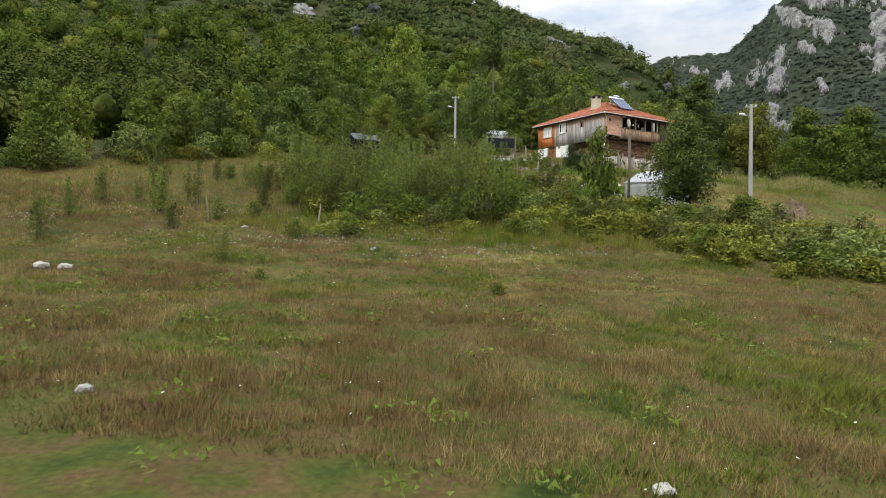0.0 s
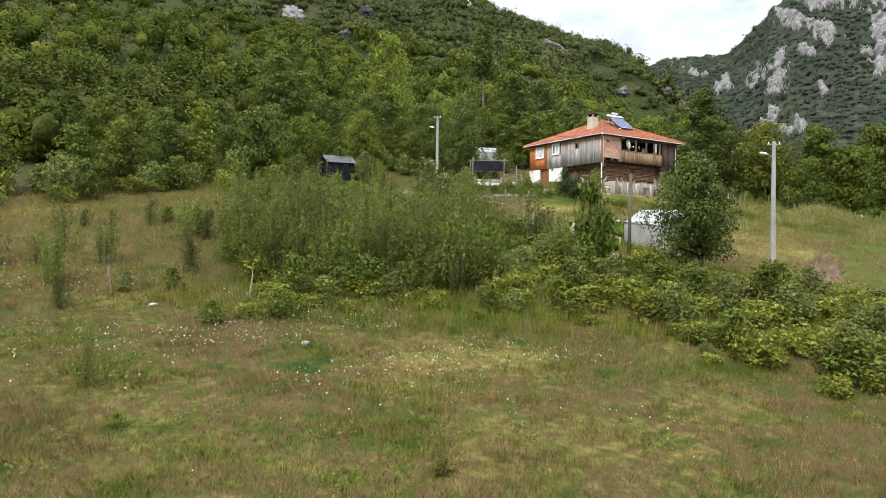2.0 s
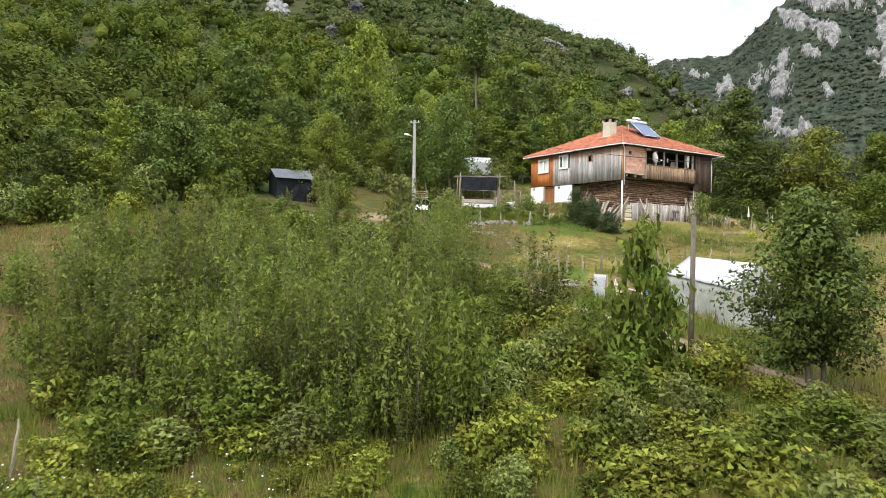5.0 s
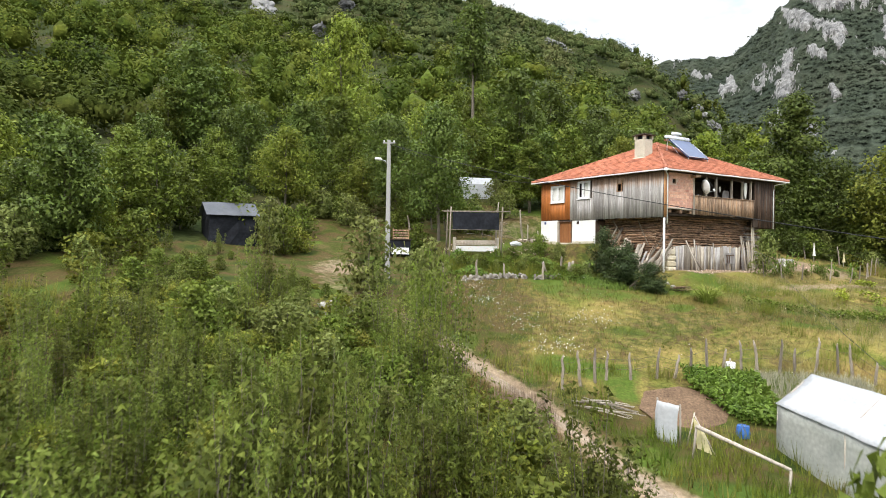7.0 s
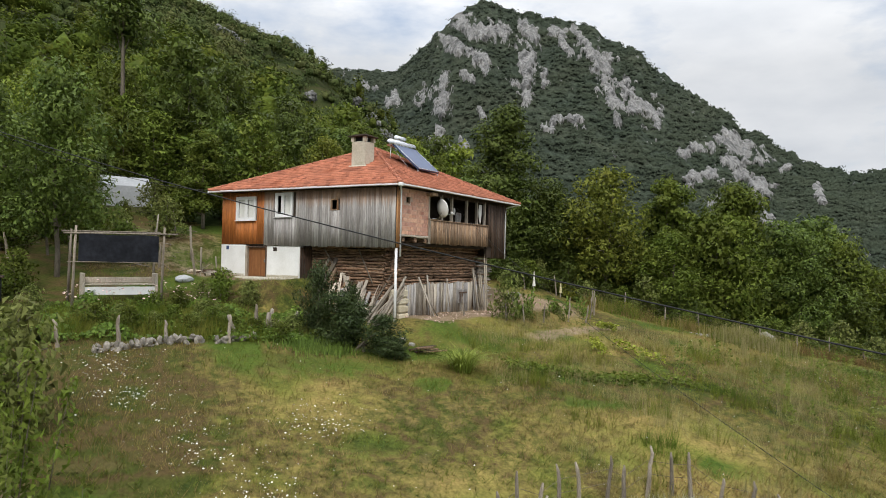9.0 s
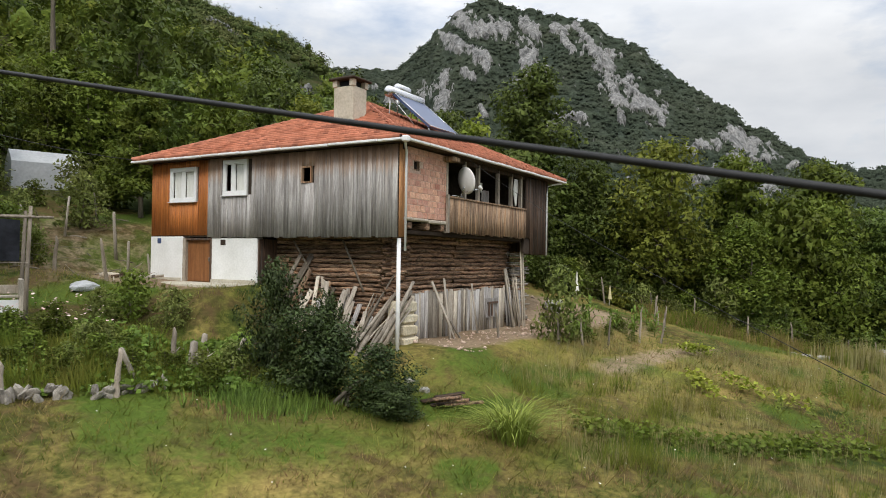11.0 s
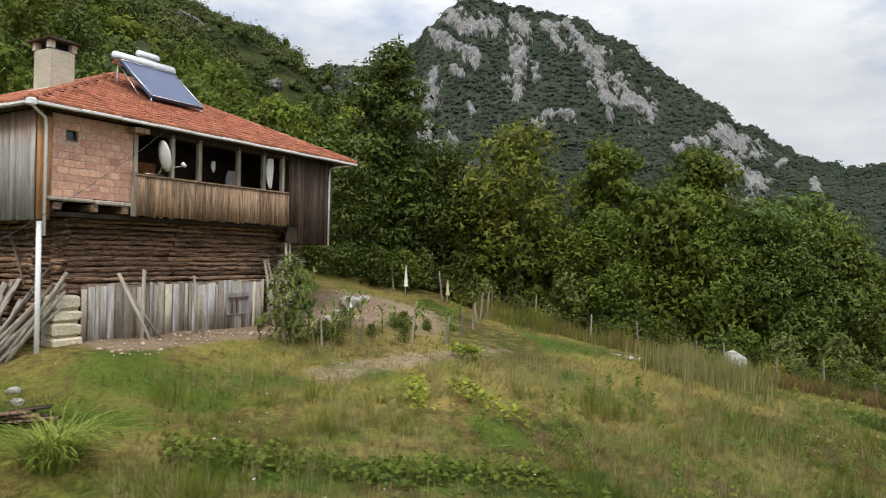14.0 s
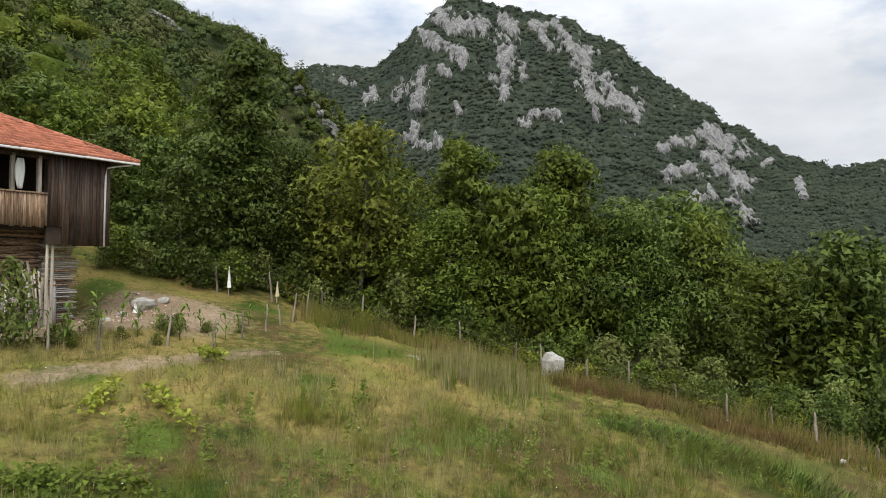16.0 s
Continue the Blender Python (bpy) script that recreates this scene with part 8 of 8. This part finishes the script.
open_slope = (x < -10 - 4 * value_noise(x, y, 3.0, 57)) & (y < 56)
xo, yo = x[open_slope], y[open_slope]
blades("dry_grass", xo, yo, 6, 0.16 + 0.34 * value_noise(xo, yo, 1.4, 58), 0.014, M_DRY, "tall yellowing grass on the open slope", 46, 0.3, 0.8)
xo, yo = xo + gr.normal(0, 0.3, len(xo)), yo + gr.normal(0, 0.3, len(yo))
blades("meadow_grass", xo, yo, 4, 0.14 + 0.3 * value_noise(xo, yo, 1.2, 59), 0.015, M_GRASS, "green grass on the open slope", 47, 0.3, 0.8)
x, y = x[~open_slope], y[~open_slope]
n = len(x)
blades("tall_weeds", x, y, 6, 0.35 + 0.5 * gr.rand(n), 0.02, M_GRASS, "tall weeds between the bushes", 5, 0.3)
x, y = gr.uniform(15, 46, 9000), gr.uniform(44, 62, 9000)
keep = x < 60 - 0.25 * y
x, y = x[keep], y[keep]
blades("dry_grass", x, y, 5, 0.12 + 0.25 * value_noise(x, y, 1.6, 60), 0.013, M_DRY, "straw-coloured grass of the lower hay meadow", 48, 0.3, 0.9)
t_ = gr.rand(2600)
x, y = 30 + 21 * t_ + gr.normal(0, 0.9, 2600), 87.0 - 17 * t_ + gr.normal(0, 1.1, 2600)
keep = (np.hypot(x - 39.7, y - 81.2) > 1.5) & (value_noise(x, y, 1.9, 39) + 0.25 * gr.rand(2600) > 0.5)
x, y = x[keep], y[keep]
tall_ = 0.2 + 1.35 * value_noise(x, y, 1.3, 35) ** 1.5 * gr.uniform(0.6, 1.25, len(x))
blades("tall_weeds", x[::2], y[::2], 7, tall_[::2], 0.018, M_GRASS, "tall rank weeds along the meadow fence", 6, 0.3, 0.6)
blades("dry_weeds", x[1::2], y[1::2], 7, tall_[1::2], 0.014, M_DRY, "dry brown weeds along the meadow fence", 16, 0.3, 0.6)
FENCE_X, FENCE_Y = [29.0, 30.5, 34.2, 38.5, 41.7, 44.8, 47.6, 51.0], [89.0, 88.0, 85.0, 82.6, 78.2, 75.0, 73.0, 68.0]
t_ = gr.uniform(0.6, 7.0, 1700)
x, y = np.interp(t_, range(8), FENCE_X) - 1.4 * gr.rand(1700) ** 1.3, np.interp(t_, range(8), FENCE_Y) - 1.2 * gr.rand(1700) ** 1.3
keep = (value_noise(x, y, 1.6, 43) > 0.42) & (np.hypot(x - 39.7, y - 80.8) > 1.6)
x, y = x[keep], y[keep]
rise_ = 0.35 + 0.9 * value_noise(x, y, 1.1, 44) * gr.uniform(0.5, 1.3, len(x))
blades("tall_weeds", x[::2], y[::2], 6, rise_[::2], 0.016, M_GRASS, "tall stalky weeds before the meadow fence", 49, 0.2, 0.25)
blades("dry_weeds", x[1::2], y[1::2], 6, rise_[1::2], 0.013, M_DRY, "pale dry stalks before the meadow fence", 50, 0.2, 0.25)
cx_, cy_ = gr.uniform(15, 42, 110), gr.uniform(61, 74, 110)
k_ = gr.randint(0, 110, 1900)
x, y = cx_[k_] + gr.normal(0, 0.3, 1900), cy_[k_] + gr.normal(0, 0.3, 1900)
blades("tall_tufts", x, y, 6, 0.35 + 0.5 * gr.rand(1900), 0.010, M_GRASS, "tall tufts of seeding grass in the meadow", 26, 0.12, 0.4)
cx_, cy_ = gr.uniform(-20, 22, 170), gr.uniform(1, 31, 170)
k_ = gr.randint(0, 170, 5200)
x, y = cx_[k_] + gr.normal(0, 0.28, 5200), cy_[k_] + gr.normal(0, 0.28, 5200)
v, f = cards(np.stack([x, y, land(x, y) + gr.uniform(0.05, 0.26, 5200)], -1), np.tile([0, 0, 1.0], (5200, 1)), 0.075, 25, 1.4, True)
tagged(put("meadow_weeds", mesh_of("meadow_weeds", v, f, M_LEAFM)), "low patches of dark leafy weeds in the meadow", "weeds", kind="stuff")
x, y = gr.uniform(-2.5, 7.5, 1500), gr.uniform(73.3, 77.0, 1500)
blades("terrace_weeds", x, y, 6, 0.15 + 0.6 * value_noise(x, y, 1.2, 36), 0.026, M_GRASS, "rank green garden growth on the terrace", 7, 0.3, 0.6)
x, y = gr.uniform(9.4, 12.4, 4200), gr.uniform(55.8, 60.0, 4200)
keep = x > 9.4 + 0.5 * (58.5 - y)
x, y = x[keep], y[keep]
v, f = cards(np.stack([x, y, land(x, y) + 0.06 + 0.36 * gr.rand(len(x)) ** 0.7], -1), np.tile([0, 0, 0.8], (len(x), 1)), 0.11, 61, 1.9)
tagged(put("crop_rows", mesh_of("crop_rows", v, f, M_CORN)), "bright green leafy crop in the garden", "crop", kind="stuff")
clump = thing("grass_clump", pose(13.1, 70.3, ground_at(13.1, 70.3)) @ Matrix.Scale(1.45, 4), "tall arching clump of bright green grass", "grass clump")
clump_bm = bmesh.new()
cr = random.Random(6)
for k in range(420):
    ang, ln = cr.uniform(0, 6.283), cr.uniform(0.7, 1.25)
    d, s_ = Vector((math.cos(ang), math.sin(ang), 0)), Vector((-math.sin(ang), math.cos(ang), 0)) * 0.009
    rise, reach = cr.uniform(0.4, 0.85) * ln, cr.uniform(0.25, 1.25) * ln
    o = d * cr.uniform(0, 0.3) + Vector((cr.uniform(-0.1, 0.1), cr.uniform(-0.1, 0.1), -0.05))
    pts = [o + d * reach * t * t * 0.9 + d * reach * 0.1 * t + Vector((0, 0, rise * (1.55 * t - 0.85 * t**2.4))) for t in (0, 0.3, 0.55, 0.8, 1.0)]
    va = [clump_bm.verts.new(q - s_ * w) for q, w in zip(pts, (0.8, 1, 0.9, 0.6, 0.05))]
    vb = [clump_bm.verts.new(q + s_ * w) for q, w in zip(pts, (0.8, 1, 0.9, 0.6, 0.05))]
    for i in range(4):
        clump_bm.faces.new((va[i], vb[i], vb[i + 1], va[i + 1]))
part("tuft", clump_bm, M_TUFT, clump)
x, y = gr.uniform(12.4, 16.6, 1500), gr.uniform(57.2, 60.5, 1500)
blades("dry_stubble", x, y, 6, 0.25 + 0.2 * gr.rand(1500), 0.014, M_STUB, "pale dry stubble in the garden", 10, 0.25, 0.5)
x, y = gr.uniform(2.0, 4.0, 180), gr.uniform(52.6, 55.4, 180)
blades("red_stalks", x, y, 6, 0.9 + 0.5 * gr.rand(180), 0.016, M_HAY, "reddish dry stalks beside the path", 11, 0.2, 0.2)
t_ = gr.uniform(53.5, 60.5, 700)
x = np.interp(t_, PATH_Y, PATH_X) - 0.75 - 1.3 * gr.rand(700)
blades("brown_weeds", x, t_, 6, 0.12 + 0.3 * gr.rand(700), 0.014, M_SORREL, "withered brown weeds along the footpath", 12, 0.25, 0.7)
t_ = gr.rand(1500)
x, y = 15.0 + 8.4 * t_, 70.5 - 2.0 * t_ + gr.normal(0, 0.32, 1500)
keep = value_noise(x, y, 1.3, 53) > 0.3
x, y = x[keep], y[keep]
v, f = cards(np.stack([x, y, land(x, y) + gr.uniform(0.03, 0.36, len(x))], -1), np.tile([0, -0.2, 1.0], (len(x), 1)), 0.11, 5, 1.5)
tagged(put("nettle_strip", mesh_of("nettle_strip", v, f, M_LEAFM)), "dark strip of low nettles in the meadow", "weeds", kind="stuff")
bank_rng = np.random.RandomState(77)
x, y = bank_rng.normal(6.2, 0.95, 900), bank_rng.normal(74.1, 0.5, 900)
v, f = cards(np.stack([x, y, land(x, y) + bank_rng.uniform(0.03, 0.4, 900)], -1), np.tile([0, 0, 1.0], (900, 1)), 0.12, 15, 1.2)
tagged(put("squash_vines", mesh_of("squash_vines", v, f, M_CORN)), "bright green squash vines on the garden bank", "vines", kind="stuff")
x, y = bank_rng.normal(7.6, 0.7, 500), bank_rng.normal(72.9, 0.5, 500)
blades("bank_weeds", x, y, 6, 0.2 + 0.35 * bank_rng.rand(500), 0.02, M_CORN, "rank bright weeds below the dark shrub", 17, 0.3, 0.6)


def flowers(name, x, y, high, size, material, label, seed):
    r = np.random.RandomState(seed)
    z = land(x, y) + high
    n = len(x)
    ang = np.linspace(0, 2 * np.pi, 6, endpoint=False)
    tilt = r.uniform(-0.5, 0.5, (n, 2))
    s = size * r.uniform(0.6, 1.3, n)
    ring = np.stack([x[:, None] + s[:, None] * np.cos(ang), y[:, None] + s[:, None] * np.sin(ang), z[:, None] + s[:, None] * (tilt[:, :1] * np.cos(ang) + tilt[:, 1:] * np.sin(ang))], -1)
    ob = put(name, mesh_of(name, ring.reshape(-1, 3), np.arange(6 * n).reshape(n, 6), material))
    return tagged(ob, label, "flowers", kind="stuff")


x, y = gr.uniform(-22, 8, 4600), gr.normal(27.5, 3.4, 4600)
keep = value_noise(x, y, 3.0, 41) > 0.45
flowers("wild_carrot_flowers", x[keep], y[keep], 0.34 + 0.2 * gr.rand(keep.sum()), 0.021, M_PETAL, "scattered white wild flowers in the meadow", 1)
x, y = gr.uniform(-20, 22, 420), gr.uniform(2, 33, 420)
flowers("wild_carrot_flowers", x, y, 0.3 + 0.2 * gr.rand(420), 0.017, M_PETAL, "scattered white wild flowers in the meadow", 2)
cx_, cy_ = np.array([3.0, 1.1, 6.5, 0.3, 4.5]), np.array([63.9, 67.4, 65.4, 70.0, 61.5])
k_ = gr.randint(0, 5, 900)
x, y = cx_[k_] + gr.normal(0, 0.75, 900), cy_[k_] + gr.normal(0, 0.75, 900)
flowers("daisies", x, y, 0.3 + 0.12 * gr.rand(900), 0.024, M_PETAL, "patches of white daisies below the terrace", 3)
x, y = gr.uniform(0, 40, 260), gr.uniform(60, 76, 260)
flowers("daisies", x, y, 0.25 + 0.1 * gr.rand(260), 0.019, M_PETAL, "scattered white daisies in the meadow", 4)
x, y = gr.uniform(-2.2, 4.0, 150), gr.uniform(75.6, 77.4, 150)
flowers("rose_blooms", x, y, 0.75 + 0.4 * gr.rand(150), 0.04, M_PINK, "pale pink and cream blooms on the terrace shrubs", 5)
for pts in (((21.4, 72.7), (21.5, 73.6), (21.8, 74.6)), ((22.7, 74.0), (23.2, 73.4), (23.9, 71.6)), ((24.3, 77.9), (24.9, 77.2))):
    t_ = gr.rand(160) * (len(pts) - 1)
    x = np.interp(t_, range(len(pts)), [p[0] for p in pts]) + gr.normal(0, 0.13, 160)
    y = np.interp(t_, range(len(pts)), [p[1] for p in pts]) + gr.normal(0, 0.13, 160)
    v, f = cards(np.stack([x, y, land(x, y) + gr.uniform(0.15, 0.5, 160)], -1), np.tile([0, 0, 1.0], (160, 1)), 0.14, 3, 1.2)
    tagged(put("squash_vine", mesh_of("squash_vine", v, f, M_VINE)), "trailing vine with yellow-green leaves in the grass", "vine", kind="stuff")

# pale plumed weeds standing in the upper meadow
pw = np.random.RandomState(83)
cx_, cy_ = pw.uniform(22, 40, 75), pw.uniform(63.5, 74, 75)
hh_ = pw.uniform(0.6, 1.15, 75)
k_ = pw.randint(0, 75, 3000)
u_ = pw.rand(3000)
x, y = cx_[k_] + pw.normal(0, 0.10, 3000) * (1.2 - u_), cy_[k_] + pw.normal(0, 0.10, 3000) * (1.2 - u_)
v, f = cards(np.stack([x, y, land(x, y) + 0.1 + u_ * hh_[k_]], -1), np.tile([0, -0.5, 0.8], (3000, 1)), 0.06, 84, 2.2, True)
tagged(put("plumed_weeds", mesh_of("plumed_weeds", v, f, M_WILLOW, True)), "pale green plumed weeds standing in the meadow", "weeds", kind="stuff")
# rank growth on the flower terrace and the bank below the doorstep
x, y = pw.uniform(-2.8, 7.6, 6000), pw.uniform(73.0, 77.2, 6000)
tall_ = value_noise(x, y, 1.1, 85)
keep = (tall_ > 0.28) & (at_house(x, y)[0] < -1.5)
x, y, tall_ = x[keep], y[keep], tall_[keep]
v, f = cards(np.stack([x, y, land(x, y) + 0.05 + 0.75 * tall_ ** 1.5 * pw.rand(len(x)) ** 0.6], -1), np.tile([0, -0.4, 0.9], (len(x), 1)), 0.12, 86, 1.5)
tagged(put("terrace_growth", mesh_of("terrace_growth", v, f, M_CORN)), "rank leafy garden growth on the flower terrace", "garden plants", kind="stuff")


def stump(x, y, h, tilt, turn, r, label):
    """A broken-off fence post with a splintered top."""
    ob = put("broken_post", tubes_mesh("broken_post", [([(0, 0, -0.3), (0.01, 0, h * 0.5), (0.02, 0.01, h * 0.96), (0.03, 0.01, h)], [r, r * 0.95, r * 0.88, r * 0.35])], M_POST, 8))
    ob.matrix_basis = pose(x, y, ground_at(x, y), 0, tilt, turn)
    return tagged(ob, label, "fence post", "broken posts")


for x, y, h, tilt, turn, r in ((5.9, 74.6, 0.85, 3, 0, 0.11), (6.1, 74.5, 0.6, -8, 40, 0.07), (4.6, 74.0, 0.9, -24, 0, 0.07), (6.2, 76.0, 0.6, 5, 10, 0.09), (7.0, 75.6, 0.7, 30, 20, 0.06)):
    stump(x, y, h, tilt, turn, r, "broken grey fence post leaning on the garden bank")
for x, y, h, tilt, turn, r in ((3.0, 87.8, 2.0, -4, 20, 0.07), (3.5, 87.3, 1.3, 2, 70, 0.06), (1.0, 88.2, 1.7, 5, 40, 0.05), (2.1, 89.6, 1.5, -8, 0, 0.05), (4.4, 86.6, 1.1, 10, 120, 0.05), (-0.4, 87.2, 1.4, -3, 10, 0.06)):
    stump(x, y, h, tilt, turn, r, "grey post of the broken yard fence")
brk = random.Random(95)
for k in range(26):
    x, y = brk.uniform(-1.5, 5.0), brk.uniform(82.5, 90.5)
    ln = brk.uniform(0.5, 1.4)
    ob = put("dry_branch", tubes_mesh("dry_branch", [([(-ln * 0.5, 0, 0), (0, brk.uniform(-0.1, 0.1), 0.1), (ln * 0.5, 0, brk.uniform(0.05, 0.6))], [0.03, 0.022, 0.008])], brk.choice((M_POST, M_STAKE, M_BARK)), 5))
    ob.matrix_basis = pose(x, y, ground_at(x, y) + 0.05, 0, 0, brk.uniform(0, 360))
    tagged(ob, "dry branch lying in the trampled yard", "branch", "dry branches")
for k in range(9):
    x, y = 5.2 + brk.uniform(-0.2, 1.9), 74.4 + brk.uniform(-0.4, 1.2)
    z, a, ln = ground_at(x, y) + 0.12, brk.uniform(0, 3.1), brk.uniform(0.5, 1.0)
    ob = put("dry_branch", tubes_mesh("dry_branch", [([(-ln * 0.5, 0, 0), (0, brk.uniform(-0.1, 0.1), 0.12), (ln * 0.5, 0, brk.uniform(0.1, 0.45))], [0.028, 0.02, 0.006])], M_POST, 5))
    ob.matrix_basis = pose(x, y, z, 0, 0, math.degrees(a))
    tagged(ob, "dry grey branch lying on the garden bank", "branch", "dry branches")
for k, (x, y, rz) in enumerate(((9.35, 72.75, 20), (9.6, 72.6, 75), (9.2, 72.9, -30))):
    ob = put("bare_limb", tubes_mesh("bare_limb", [([(0, 0, -0.1), (0.3, 0.02, 0.22), (0.75, 0.1, 0.38 + 0.12 * k)], [0.07, 0.055, 0.03])], M_BARK, 7))
    ob.matrix_basis = pose(x, y, ground_at(x, y), 0, 0, rz)
    tagged(ob, "bare brown limb at the foot of the dark shrub", "branch", "bare limbs")
# odds and ends by the doorstep
for k in range(14):
    a, b = -1.0 + brk.uniform(-0.9, 0.5), brk.uniform(10.4, 13.4)
    x, y = from_house(a, b)
    ob = put("yard_scrap", board_mesh("yard_scrap", brk.uniform(0.08, 0.2), brk.uniform(0.3, 0.9), 0.04, brk.choice((M_POST, M_PALE, M_DARKW)), 0.02))
    ob.matrix_basis = pose(x, y, ground_at(x, y) + 0.05 + 0.03 * (k % 4), 0, 86, brk.uniform(0, 360))
    tagged(ob, "scrap of board lying in the yard by the cellar door", "board", "yard scraps")
# pale stones and brown weeds along the fence
for k in range(26):
    t = brk.uniform(2.6, 6.6)
    x, y = float(np.interp(t, range(8), FENCE_X)) - brk.uniform(-0.4, 1.1), float(np.interp(t, range(8), FENCE_Y)) - brk.uniform(-0.3, 1.0)
    sz_ = brk.uniform(0.06, 0.17)
    ob = put("fence_stone", brk.choice(STONES))
    ob.matrix_basis = pose(x, y, ground_at(x, y) + sz_ * 0.4, 0, 0, brk.uniform(0, 360)) @ Matrix.Diagonal((sz_ * 1.4, sz_, sz_, 1))
    tagged(ob, "pale stone lying along the meadow fence", "rock", "fence stones")
t_ = pw.uniform(2.2, 7.0, 1300)
x, y = np.interp(t_, range(8), FENCE_X) + pw.normal(0, 0.7, 1300), np.interp(t_, range(8), FENCE_Y) + pw.normal(0, 0.7, 1300)
blades("brown_weeds", x, y, 6, 0.2 + 0.4 * pw.rand(1300), 0.012, M_SORREL, "brown withered weeds along the meadow fence", 88, 0.3, 0.7)
# stalk clump, green strip and red-brown weeds below the boulder
x, y = 34.2 + pw.normal(0, 1.0, 420), 77.0 + pw.normal(0, 1.0, 420)
blades("tall_weeds", x, y, 5, 0.7 + 0.7 * pw.rand(420), 0.017, M_WISP, "tall pale green stalks beside the boulder", 91, 0.2, 0.12)
blades("tall_weeds", x + 0.3, y + 0.4, 6, 0.5 + 0.6 * pw.rand(420), 0.018, M_GRASS, "tall green weeds beside the boulder", 92, 0.2, 0.2)
t_ = pw.rand(1500)
x, y = 37.8 + 4.6 * t_ + pw.normal(0, 0.5, 1500), 73.3 - 5.0 * t_ + pw.normal(0, 0.35, 1500)
blades("clover_strip", x, y, 6, 0.16 + 0.16 * pw.rand(1500), 0.026, M_CORN, "lush green strip of clover in the meadow", 93, 0.3, 1.2)
t_ = pw.rand(1300)
x, y = 38.2 + 7.6 * t_ + pw.normal(0, 0.6, 1300), 78.6 - 6.4 * t_ + pw.normal(0, 0.6, 1300)
blades("brown_weeds", x, y, 6, 0.25 + 0.45 * pw.rand(1300), 0.014, M_SORREL, "red-brown withered weeds on the meadow's edge", 94, 0.3, 0.6)

# roof tiles near the corner
for m in loose:
    ob = put("roof_tile", tile_me, roof)
    ob.matrix_basis = m
